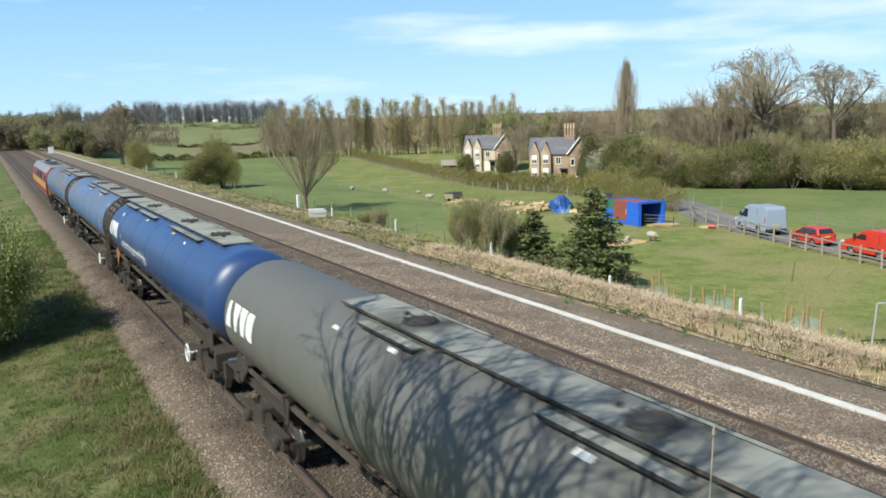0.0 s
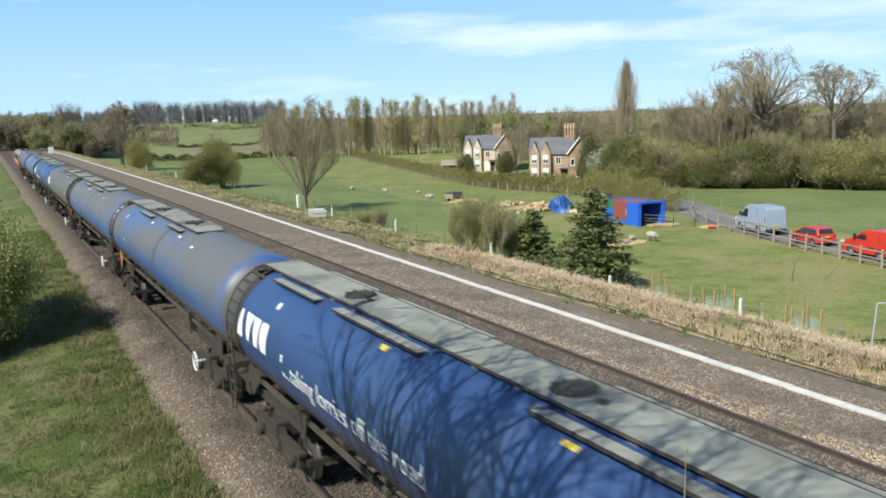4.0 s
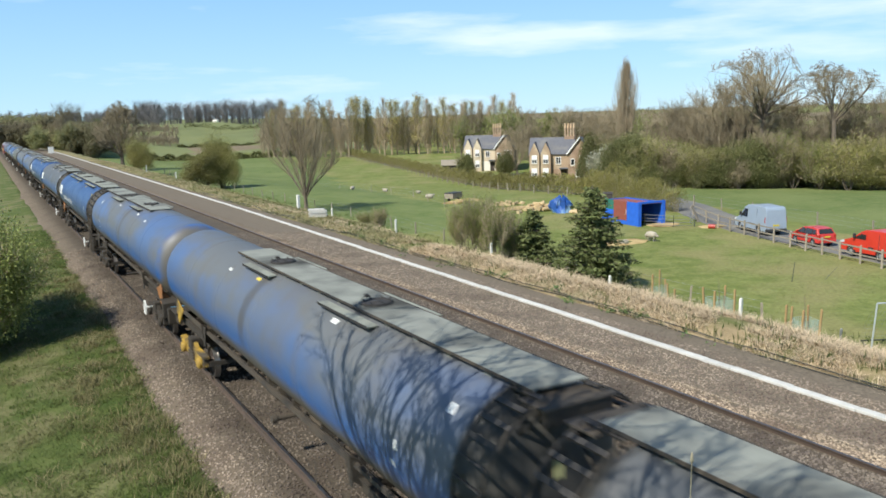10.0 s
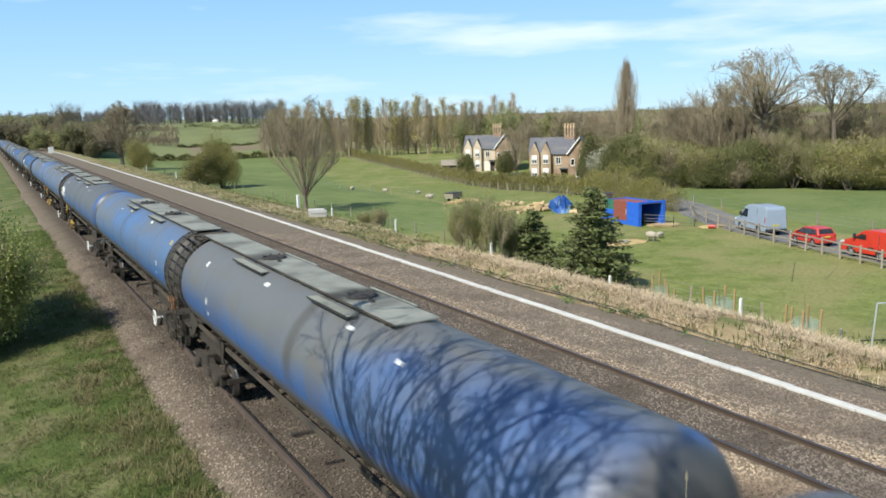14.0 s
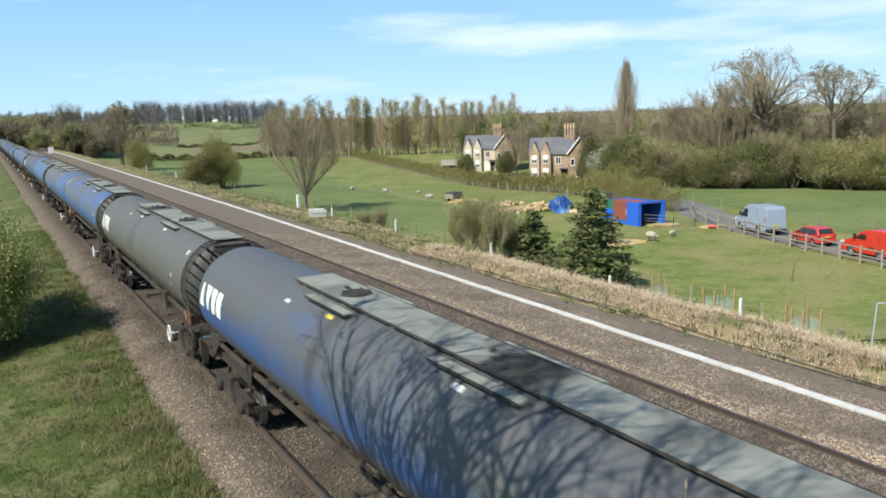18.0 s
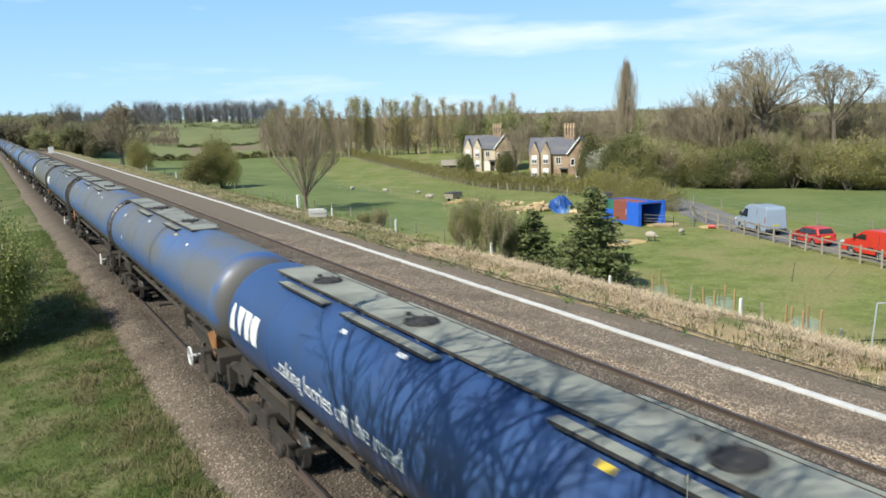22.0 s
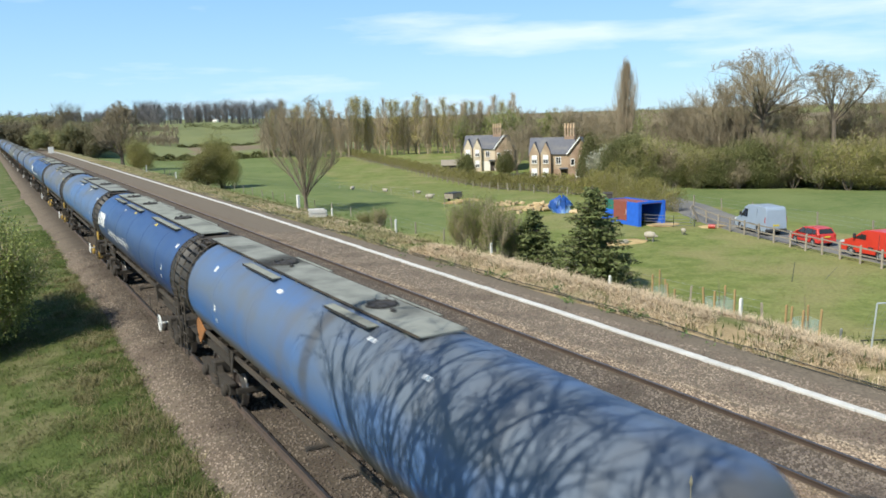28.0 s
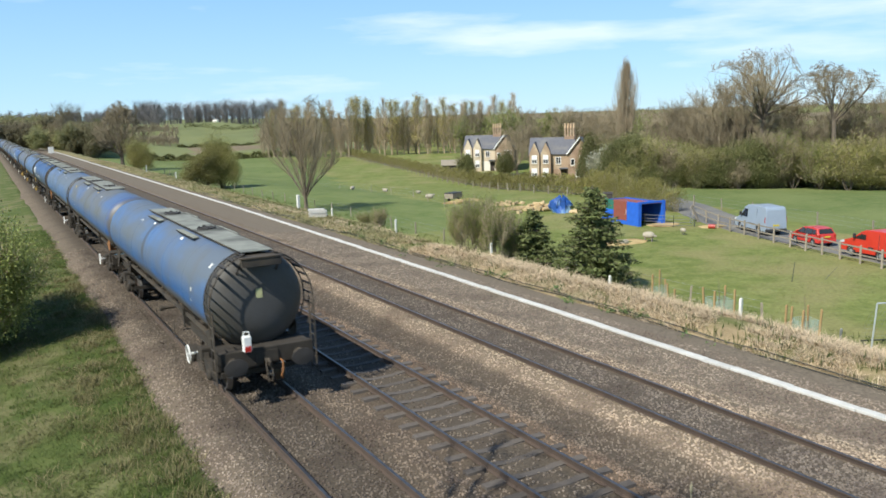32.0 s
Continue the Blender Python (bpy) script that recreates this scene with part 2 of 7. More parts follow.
M_sleeper = mat("sleeper concrete", (0.125, 0.105, 0.088), 0.92, second=(0.085, 0.072, 0.062), scale=4.0, bump=0.4, bump_scale=30, by_object=0.2)
M_trough = mat("white trough concrete", (0.568, 0.559, 0.525), 0.85, second=(0.430, 0.421, 0.387), scale=2.0, bump=0.3, bump_scale=25, by_object=0.06)

# ---- lie of the land ----
CURVE_Y, CURVE_R = 270.0, 1100.0


def line_shift(y):
    """How far the line has swung to the side at y."""
    if y <= CURVE_Y:
        return 0.0
    d = min(y - CURVE_Y, 330.0)
    s = -(CURVE_R - math.sqrt(CURVE_R * CURVE_R - d * d))
    return s - 0.62 * max(0.0, y - CURVE_Y - 330.0)


def along(s):
    """Place and heading (degrees) on the line, s metres on."""
    if s <= CURVE_Y:
        return 0.0, s, 0.0
    a = (s - CURVE_Y) / CURVE_R
    return -CURVE_R * (1 - math.cos(a)), CURVE_Y + CURVE_R * math.sin(a), math.degrees(a)


def land(x, y):
    d = math.hypot(x - EYE.x, y)
    xr = x - line_shift(y)
    n = noise.noise(Vector((x * 0.045, y * 0.045, 0.3)))
    n2 = noise.noise(Vector((x * 0.4, y * 0.4, 4.3)))
    field = -2.85 + (0.08 + 0.3 * smooth_step(60, 160, d)) * n
    field -= 2.2 * smooth_step(85, 150, d) * smooth_step(28, 50, xr)
    field += 6.5 * smooth_step(330, 1250, d) + 4.0 * n * smooth_step(200, 500, d)
    # a low hill beyond the meadow, where the line bends away
    bear = math.degrees(math.atan2(x - EYE.x, max(y, 1.0)))
    field += 8.5 * smooth_step(400, 620, d) * (1 - smooth_step(17, 25, bear)) + 3.0 * smooth_step(560, 800, d) * (1 - smooth_step(6, 10, bear))
    if xr > 10.0:
        bank = -0.60 + 0.12 * n2
        bank += 0.30 * smooth_step(13.2, 15.0, xr)
        k = smooth_step(15.6, 24.0, xr)
        z = bank * (1 - k) + field * k
    elif xr < -2.2:
        k = 1 - smooth_step(-60.0, -12.0, xr)
        near = -0.45 + 0.09 * n2 - 0.55 * (1 - smooth_step(-8.0, -2.2, xr)) + 0.1 * n
        z = near * (1 - k) + (field + 1.0) * k
    else:
        z = -0.62
    return z


def steps(lo, hi, first, grow):
    """Ever wider steps from lo to hi."""
    out, s = [lo], first
    while out[-1] < hi:
        out.append(min(hi, out[-1] + s))
        s *= grow
    return out


def build_ground():
    xs = [-v for v in reversed(steps(2.4, 1800, 0.4, 1.14))] + [-2.15, -1.0, 1.0, 4.0, 7.0, 9.9, 10.1]
    x = 10.6
    while x < 34:
        xs.append(x)
        x += 0.6
    xs += steps(34, 3600, 1.2, 1.11)
    ys = [-v for v in reversed(steps(0.7, 500, 0.9, 1.25))]
    y = 0.0
    while y < 70:
        ys.append(y)
        y += 0.7
    ys += steps(70, 3800, 1.0, 1.055)
    m = Mesh()
    k = len(xs)
    vs = []
    for y in ys:
        sh = line_shift(y)
        for x in xs:
            xx = x + sh
            vs.append((xx, y, land(xx, y)))
    fs = [(j * k + i, j * k + i + 1, (j + 1) * k + i + 1, (j + 1) * k + i) for j in range(len(ys) - 1) for i in range(k - 1)]
    m.add(vs, fs)
    ob = solo("ground", m, M_grass, "rolling green pasture and rough railway bank", "ground", kind="structure", smooth=True)
    ob.data.materials.append(M_bankgrass)
    ob.data.materials.append(M_crop)
    ob.data.materials.append(M_plough_haze)
    ob.data.materials.append(M_drybank)
    ob.data.materials.append(M_palegrass)
    ob.data.materials.append(M_verge)
    ob.data.materials.append(M_hillgrass)
    for p in ob.data.polygons:
        c = p.center
        xr = c.x - line_shift(c.y)
        if -9.5 + 3.0 * noise.noise(Vector((c.x * 0.3, c.y * 0.3, 8.0))) < xr < 19.5 + 2.5 * smooth_step(44, 60, c.y) * (1 + 0.4 * noise.noise(Vector((c.x * 0.2, c.y * 0.08, 3.0)))):
            rough = c.y > 44 + 6 * noise.noise(Vector((c.x, c.y * 0.3, 0)))
            p.material_index = 1 if xr < 13.8 else (6 if rough and c.y < 330 else 4 if xr < 18.0 and not rough else 1)
            continue
        d = math.hypot(c.x - EYE.x, c.y)
        b = math.degrees(math.atan2(c.x - EYE.x, c.y))
        edge = c.x - (40 - 0.55 * max(0, 80 - c.y) + 0.25 * max(0, c.y - 90))
        bear = math.degrees(math.atan2(c.x - EYE.x, c.y))
        if c.x > 50.5 + 0.28 * (c.y - 33) and bear > 44.0 and d < 135:
            p.material_index = 2
        elif 0 <= edge < 1.9 and 62 < c.y < 118:
            p.material_index = 5
        elif xr > 19.5 and c.y > 60 and c.x < 40 - 0.55 * max(0, 80 - c.y) + 0.25 * max(0, c.y - 90) and d < 300:
            p.material_index = 2
        # farthest land takes the brown colour to stand in for distance haze
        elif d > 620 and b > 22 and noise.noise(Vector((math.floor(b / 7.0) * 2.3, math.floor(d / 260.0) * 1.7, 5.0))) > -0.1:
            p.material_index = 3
        elif 12.5 < b < 19 and 345 < d < 420:
            p.material_index = 3
        elif b < 26 and d > 310:
            p.material_index = 7
    return ob


build_ground()


def sweep(profile, y0, y1, x_off, step_near=3.0):
    """A mesh of a cross profile of (x, z), drawn along the line from y0 to y1."""
    s, rows = y0, []
    while s < y1:
        rows.append(s)
        s += step_near if s < CURVE_Y - 5 else 8.0
    rows.append(y1)
    m = Mesh()
    rings = []
    for s in rows:
        px, py, a = along(s)
        c, sn = math.cos(radians(a)), math.sin(radians(a))
        rings.append([(px + (x_off + u) * c, py + (x_off + u) * sn, w) for u, w in profile])
    m.rings(rings, True, True)
    return m


# bed of ballast under the three lines, heaped between them
BED = [(-2.75, -0.56), (-2.35, -0.46), (-1.60, -0.20), (-1.3, -0.155), (-0.82, -0.15), (0.82, -0.15), (1.4, -0.15), (1.72, -0.19), (2.3, -0.20), (2.6, -0.18), (4.15, -0.18), (4.7, -0.20),
       (5.3, -0.36), (5.9, -0.34), (6.5, -0.14), (6.95, -0.09), (7.3, -0.13), (8.8, -0.13), (9.15, -0.09), (9.7, -0.15), (10.25, -0.42), (10.6, -0.52), (10.8, -0.75), (-2.75, -0.75)]


def build_ballast():
    m = sweep(list(reversed(BED)), -30.0, 520.0, 0.0, 2.0)
    solo("ballast_bed", m, M_ballast, "grey-brown stone ballast bed under the railway lines", "ballast", kind="structure", smooth=True)
    c = sweep([(10.3, -0.8), (14.3, -0.8), (14.3, -0.46), (13.9, -0.40), (13.1, -0.42), (10.4, -0.40), (10.3, -0.42)], -30.0, 520.0, 0.0, 3.0)
    solo("cess_path", c, M_cess, "grey gravel cess path beside the line", "path", kind="structure")


build_ballast()

RAIL = [(-0.07, -0.159), (0.07, -0.159), (0.07, -0.145), (0.012, -0.125), (0.012, -0.045), (0.036, -0.032), (0.036, -0.006), (0.030, 0.0), (-0.030, 0.0), (-0.036, -0.006), (-0.036, -0.032), (-0.012, -0.045), (-0.012, -0.125), (-0.07, -0.145)]


def build_track(x, label, first, last, sleeper_z, spread):
    t = thing("railway_track", Matrix(), label, "railway track", "railway tracks", "structure")
    for side in (-0.7525, 0.7525):
        r = part("rail", sweep(RAIL, -30.0, 480.0, x + side, 5.0), M_rail, t)
        head = sweep([(-0.031, -0.004), (0.031, -0.004), (0.031, 0.003), (-0.031, 0.003)], -30.0, 480.0, x + side, 5.0)
        part("rail_head", head, M_rail_top, r, "rail head worn bright by wheels")
    b = Mesh()
    w = 1.27
    b.rings([[(-w, -0.13, -0.2), (w, -0.13, -0.2), (w, -0.10, 0), (0.5, -0.10, 0.0), (0.3, -0.09, -0.03), (-0.3, -0.09, -0.03), (-0.5, -0.10, 0), (-w, -0.10, 0)],
             [(-w, 0.13, -0.2), (w, 0.13, -0.2), (w, 0.10, 0), (0.5, 0.10, 0.0), (0.3, 0.09, -0.03), (-0.3, 0.09, -0.03), (-0.5, 0.10, 0), (-w, 0.10, 0)]])
    data = b.data("sleeper", M_sleeper)
    rng = random.Random(int(x * 10) + 5)
    y = first
    while y < last:
        s = part("sleeper", data, M_sleeper, t, at=pose(x + rng.uniform(-0.02, 0.02), y, sleeper_z + rng.uniform(-0.012, 0.008), 0, 0, rng.uniform(-0.8, 0.8)))
        y += spread
    return t


build_track(0.0, "loaded running line with rusty rails bedded in ballast", 8.0, 60.0, -0.168, 0.73)
build_track(3.37, "running line with rusty rails on exposed concrete sleepers", 6.0, 74.0, -0.128, 0.73)
build_track(8.10, "far running line with dark rails in clean ballast", 6.0, 60.0, -0.165, 0.73)


def trough_x(s):
    """The trough draws slowly away from the line."""
    return 12.27 + 0.0150 * max(0.0, min(s, 70.0) - 11.0) + 0.002 * max(0.0, min(s, 250.0) - 70.0)


def build_trough():
    t = thing("cable_trough", Matrix(), "white concrete cable trough route along the cess", "cable trough", "", "structure")
    lid = Mesh().box(-0.125, 0.125, -0.482, 0.482, -0.05, 0.03, 0.012).data("lid", M_trough)
    s = 6.0
    rng = random.Random(4)
    n = 0
    while n < 250:
        x, y, a = along(s)
        c = radians(a)
        o = trough_x(s) + rng.uniform(-0.025, 0.025)
        part("trough_lid", lid, M_trough, t, at=pose(x + o * math.cos(c), y + o * math.sin(c), -0.37, 0, 0, a - 0.4 + rng.uniform(-0.7, 0.7)))
        s += 0.98
        n += 1
    part("far_lids", sweep([(-0.14, -0.45), (0.14, -0.45), (0.14, -0.34), (-0.14, -0.34)], s - 0.4, 470.0, trough_x(200.0)), M_trough, t)


build_trough()

# ---- the oil train ----
WAGON = 19.2          # from coupling to coupling
HALF = 9.20           # half the tank's length
TANK_R, TANK_Z = 1.29, 2.52
REAR = 8.96           # the dome behind the end ladder sits back a little


def tank_mat(name, blue, grime, under, blue_share, rough=0.5, oil=0.6):
    """Tank paint: clean colour, a film of grime with ragged patches rubbed off, brown road dirt low down."""
    m = bpy.data.materials.new(name)
    m.use_nodes = True
    nt = m.node_tree
    nd, ln = nt.nodes, nt.links
    bs = nd["Principled BSDF"]
    bs.inputs["Specular IOR Level"].default_value = 0.5
    tc = nd.new("ShaderNodeTexCoord")
    info = nd.new("ShaderNodeObjectInfo")
    shift = nd.new("ShaderNodeVectorMath")
    shift.operation = "ADD"
    sc = nd.new("ShaderNodeVectorMath")
    sc.operation = "SCALE"
    cmb = nd.new("ShaderNodeCombineXYZ")
    ln.new(info.outputs["Random"], cmb.inputs["Y"])
    ln.new(cmb.outputs[0], sc.inputs[0])
    sc.inputs["Scale"].default_value = 90.0
    ln.new(tc.outputs["Object"], shift.inputs[0])
    ln.new(sc.outputs[0], shift.inputs[1])
    sep = nd.new("ShaderNodeSeparateXYZ")
    ln.new(tc.outputs["Object"], sep.inputs[0])

    def noise_of(s, detail, stretch=(1, 1, 1)):
        mp = nd.new("ShaderNodeMapping")
        mp.inputs["Scale"].default_value = stretch
        ln.new(shift.outputs[0], mp.inputs["Vector"])
        n = nd.new("ShaderNodeTexNoise")
        n.inputs["Scale"].default_value = s
        n.inputs["Detail"].default_value = detail
        ln.new(mp.outputs[0], n.inputs["Vector"])
        return n.outputs[0]

    def rng(val, lo, hi, a=0.0, b=1.0):
        r = nd.new("ShaderNodeMapRange")
        for k, x in (("From Min", lo), ("From Max", hi), ("To Min", a), ("To Max", b)):
            r.inputs[k].default_value = x
        ln.new(val, r.inputs["Value"])
        return r.outputs[0]

    def op(kind, a, b):
        o = nd.new("ShaderNodeMath")
        o.operation = kind
        for i, x in enumerate((a, b)):
            if isinstance(x, (int, float)):
                o.inputs[i].default_value = x
            else:
                ln.new(x, o.inputs[i])
        return o.outputs[0]

    def mix(fac, a, b):
        x = nd.new("ShaderNodeMix")
        x.data_type = "RGBA"
        ln.new(fac, x.inputs[0])
        for i, c in ((6, a), (7, b)):
            if isinstance(c, tuple):
                x.inputs[i].default_value = (*c, 1)
            else:
                ln.new(c, x.inputs[i])
        return x.outputs[2]

    # the grime is rubbed off most in a long band below the waist
    wave = op("MULTIPLY", op("SUBTRACT", noise_of(0.3, 2.0, (0.3, 1.0, 0.3)), 0.5), 0.6)
    high = op("ADD", sep.outputs["Z"], wave)
    band = op("MULTIPLY", rng(high, 1.88, 2.22), rng(high, 2.95, 2.15))
    patches = noise_of(0.55, 3.5, (1.0, 0.35, 1.0))
    fleck = noise_of(2.6, 5.0, (1.0, 0.8, 0.5))
    gaps = rng(noise_of(0.3, 2.0, (0.2, 1.0, 0.2)), 0.30, 0.46, 0.5, 1.0)
    away = op("ABSOLUTE", sep.outputs["Y"], 0.0)
    knuckle = op("MULTIPLY", rng(away, HALF - 0.62, HALF - 0.46), rng(away, HALF - 0.14, HALF - 0.30))
    knuckle = op("MULTIPLY", knuckle, rng(noise_of(0.9, 3.0), 0.42, 0.58))
    panel = op("MULTIPLY", rng(noise_of(0.26, 2.0, (0.05, 1.0, 0.05)), 0.48, 0.66), rng(high, 3.4, 2.6))
    run = op("ADD", sep.outputs["Y"], op("MULTIPLY", op("SUBTRACT", fleck, 0.5), 0.25))
    run = op("MULTIPLY", rng(op("ABSOLUTE", op("SUBTRACT", run, 0.6), 0.0), 0.30, 0.12), rng(sep.outputs["Z"], 1.9, 2.7))
    spots = rng(op("ADD", patches, op("MULTIPLY", fleck, 0.12)), 0.80 - blue_share, 0.98 - blue_share)
    clean = op("MAXIMUM", op("MULTIPLY", op("MULTIPLY", band, gaps), 1.0), op("MULTIPLY", spots, 0.5))
    clean = op("MAXIMUM", clean, op("MAXIMUM", op("MULTIPLY", knuckle, 0.75), op("MULTIPLY", panel, 0.35)))
    col = mix(clean, grime, blue)
    domed = rng(op("ADD", away, op("MULTIPLY", op("SUBTRACT", fleck, 0.5), 0.25)), HALF - 0.40, HALF - 0.22)
    col = mix(op("MULTIPLY", domed, 0.9 if oil else 0.0), col, tuple(0.5 * a + 0.45 * b for a, b in zip(grime, under)))
    col = mix(op("MULTIPLY", run, oil), col, tuple(0.5 * c for c in under))
    streak = rng(noise_of(1.1, 4.0, (1.0, 1.6, 0.12)), 0.5, 0.75)
    col = mix(op("MULTIPLY", streak, 0.35), col, under)
    low = op("ADD", rng(sep.outputs["Z"], 2.28, 1.55), op("MULTIPLY", op("SUBTRACT", fleck, 0.5), 0.7))
    col = mix(op("MULTIPLY", rng(low, 0.05, 0.62), 0.88), col, under)
    ln.new(col, bs.inputs["Base Color"])
    ln.new(rng(clean, 0, 1, rough + 0.08, rough - 0.14), bs.inputs["Roughness"])
    b = nd.new("ShaderNodeBump")
    b.inputs["Strength"].default_value = 0.08
    b.inputs["Distance"].default_value = 0.02
    ln.new(noise_of(1.3, 2.0), b.inputs["Height"])
    ln.new(b.outputs[0], bs.inputs["Normal"])
    return m


M_tank_dirty = tank_mat("dirty blue tank", (0.016, 0.100, 0.32), (0.108, 0.113, 0.116), (0.105, 0.086, 0.060), 0.26)
M_tank_light = tank_mat("faded blue tank", (0.028, 0.122, 0.34), (0.100, 0.122, 0.152), (0.105, 0.088, 0.064), 0.32)
M_tank_dark = tank_mat("oily blue tank", (0.018, 0.090, 0.29), (0.086, 0.090, 0.093), (0.085, 0.07, 0.056), 0.19)
M_tank_blue = tank_mat("clean blue tank", (0.016, 0.050, 0.155), (0.026, 0.060, 0.155), (0.045, 0.052, 0.070), 0.30, 0.40, 0.0)
M_tank_grey = tank_mat("grey tank", (0.125, 0.125, 0.112), (0.10, 0.10, 0.088), (0.085, 0.07, 0.056), 0.1)
M_end = mat("tank end grime", (0.075, 0.069, 0.059), 0.6, second=(0.048, 0.045, 0.041), scale=1.2, bump=0.1, bump_scale=20, third=(0.069, 0.067, 0.066), scale3=0.7)
M_walk = mat("walkway grating", (0.284, 0.295, 0.251), 0.95, spec=0.08, second=(0.206, 0.214, 0.183), scale=2.5, third=(0.155, 0.160, 0.140), scale3=0.8, bump=0.5, bump_scale=30)


def oiled(m, lids):
    """Spilt oil, dark and ragged, round the manlids of a walkway."""
    nt = m.node_tree
    nd, ln = nt.nodes, nt.links
    base = nd["Principled BSDF"].inputs["Base Color"]
    src = base.links[0].from_socket
    tc = nd.new("ShaderNodeTexCoord")
    info = nd.new("ShaderNodeObjectInfo")
    sep = nd.new("ShaderNodeSeparateXYZ")
    ln.new(tc.outputs["Object"], sep.inputs[0])
    add = nd.new("ShaderNodeVectorMath")
    add.operation = "ADD"
    ln.new(tc.outputs["Object"], add.inputs[0])
    far = nd.new("ShaderNodeVectorMath")
    far.operation = "SCALE"
    far.inputs[0].default_value = (40, 40, 0)
    ln.new(info.outputs["Random"], far.inputs["Scale"])
    ln.new(far.outputs[0], add.inputs[1])
    ns = nd.new("ShaderNodeTexNoise")
    ns.inputs["Scale"].default_value = 1.4
    ns.inputs["Detail"].default_value = 5.0
    ln.new(add.outputs[0], ns.inputs["Vector"])

    def op(kind, a, b):
        o = nd.new("ShaderNodeMath")
        o.operation = kind
        for i, v in enumerate((a, b)):
            if isinstance(v, (int, float)):
                o.inputs[i].default_value = v
            else:
                ln.new(v, o.inputs[i])
        return o.outputs[0]

    worst = None
    for k, y in enumerate(lids):
        d = op("ABSOLUTE", op("SUBTRACT", sep.outputs["Y"], y - 0.25), 0.0)
        near = op("SUBTRACT", 1.0, op("MULTIPLY", d, 0.62))
        near = op("MULTIPLY", op("MAXIMUM", near, 0.0), op("ADD", 0.55, op("MULTIPLY", info.outputs["Random"] if k % 2 else op("SUBTRACT", 1.0, info.outputs["Random"]), 0.6)))
        worst = near if worst is None else op("MAXIMUM", worst, near)
    r = nd.new("ShaderNodeMapRange")
    r.inputs["From Min"].default_value = 0.66
    r.inputs["From Max"].default_value = 0.98
    r.inputs["To Max"].default_value = 0.85
    ln.new(op("ADD", op("MULTIPLY", worst, 0.72), op("MULTIPLY", ns.outputs[0], 0.62)), r.inputs["Value"])
    x = nd.new("ShaderNodeMix")
    x.data_type = "RGBA"
    ln.new(r.outputs[0], x.inputs[0])
    ln.new(src, x.inputs[6])
    x.inputs[7].default_value = (0.022, 0.020, 0.019, 1)
    ln.new(x.outputs[2], base)
    return m


M_walk_oily = oiled(mat("oil-stained walkway grating", (0.267, 0.277, 0.242), 0.95, spec=0.1, second=(0.190, 0.196, 0.174), scale=2.5, third=(0.129, 0.133, 0.120), scale3=0.8, bump=0.5, bump_scale=30), (-3.8, 1.3))
M_iron = mat("dirty ironwork", (0.058, 0.049, 0.039), 0.85, second=(0.072, 0.056, 0.040), scale=3.0, third=(0.029, 0.026, 0.024), scale3=1.0, bump=0.3, bump_scale=30)
M_black = mat("oily black", (0.026, 0.024, 0.022), 0.8, second=(0.04, 0.036, 0.034), scale=2.0, bump=0.1)
M_bogie = mat("brake-dust bogie", (0.048, 0.039, 0.029), 0.9, second=(0.026, 0.022, 0.018), scale=4.0, bump=0.3, bump_scale=25)
M_wheel = mat("wheel steel", (0.11, 0.085, 0.07), 0.6, 0.5, second=(0.06, 0.05, 0.045), scale=4.0)
M_tyre = mat("bright wheel rim", (0.45, 0.43, 0.41), 0.35, 0.9, second=(0.3, 0.28, 0.26), scale=5.0)
M_white = mat("white paint", (0.78, 0.78, 0.75), 0.6, second=(0.6, 0.6, 0.57), scale=5.0, bump=0.05)
M_yellow = mat("yellow paint", (0.70, 0.52, 0.06), 0.6, second=(0.5, 0.36, 0.05), scale=4.0)
M_orange = mat("orange paint", (0.33, 0.135, 0.04), 0.75, second=(0.17, 0.085, 0.04), scale=4.0)
M_bogie_yellow = mat("yellow bogie paint", (0.48, 0.30, 0.035), 0.7, second=(0.2, 0.13, 0.04), scale=3.0, third=(0.08, 0.065, 0.045), scale3=1.4)
M_sticker = mat("faded hazard sticker", (0.52, 0.50, 0.25), 0.6, second=(0.4, 0.4, 0.22), scale=9.0)
M_label = mat("pale blue board", (0.16, 0.36, 0.52), 0.6, second=(0.11, 0.26, 0.40), scale=8.0)
M_red = mat("red lamp lens", (0.45, 0.03, 0.02), 0.3, second=(0.35, 0.02, 0.02), scale=6.0)

STORE = {}


def stock(key, build, material, smooth=False):
    """One mesh for all that are alike."""
    k = (key, material.name)
    if k not in STORE:
        STORE[k] = build().data(key, material, smooth)
    return STORE[k]


def tank_shell():
    m = Mesh()
    d = 0.62
    prof = [(-HALF + d * (1 - math.cos(math.pi / 2 * i / 9)), max(0.02, TANK_R * math.sin(math.pi / 2 * i / 9) ** 0.62)) for i in range(10)]
    mid = []
    for y in (-5.8, -2.9, 0.0, 2.9, 5.8):
        mid += [(y - 0.06, TANK_R), (y - 0.03, TANK_R), (y - 0.015, TANK_R + 0.008), (y + 0.015, TANK_R + 0.008), (y + 0.03, TANK_R), (y + 0.06, TANK_R)]
    full = [(a + HALF - REAR, r) for a, r in prof] + [(-HALF + HALF - REAR + d + 0.05, TANK_R)] + mid + [(HALF - d - 0.05, TANK_R)] + [(-a, r) for a, r in reversed(prof)]
    return m.lathe(full, "y", 56, (0, 0, TANK_Z))


def tank_end_cap():
    prof = [(-REAR - 0.006 + 0.62 * (1 - math.cos(math.pi / 2 * i / 9)), max(0.02, 1.006 * TANK_R * math.sin(math.pi / 2 * i / 9) ** 0.62)) for i in range(9)]
    return Mesh().lathe(prof, "y", 48, (0, 0, TANK_Z))


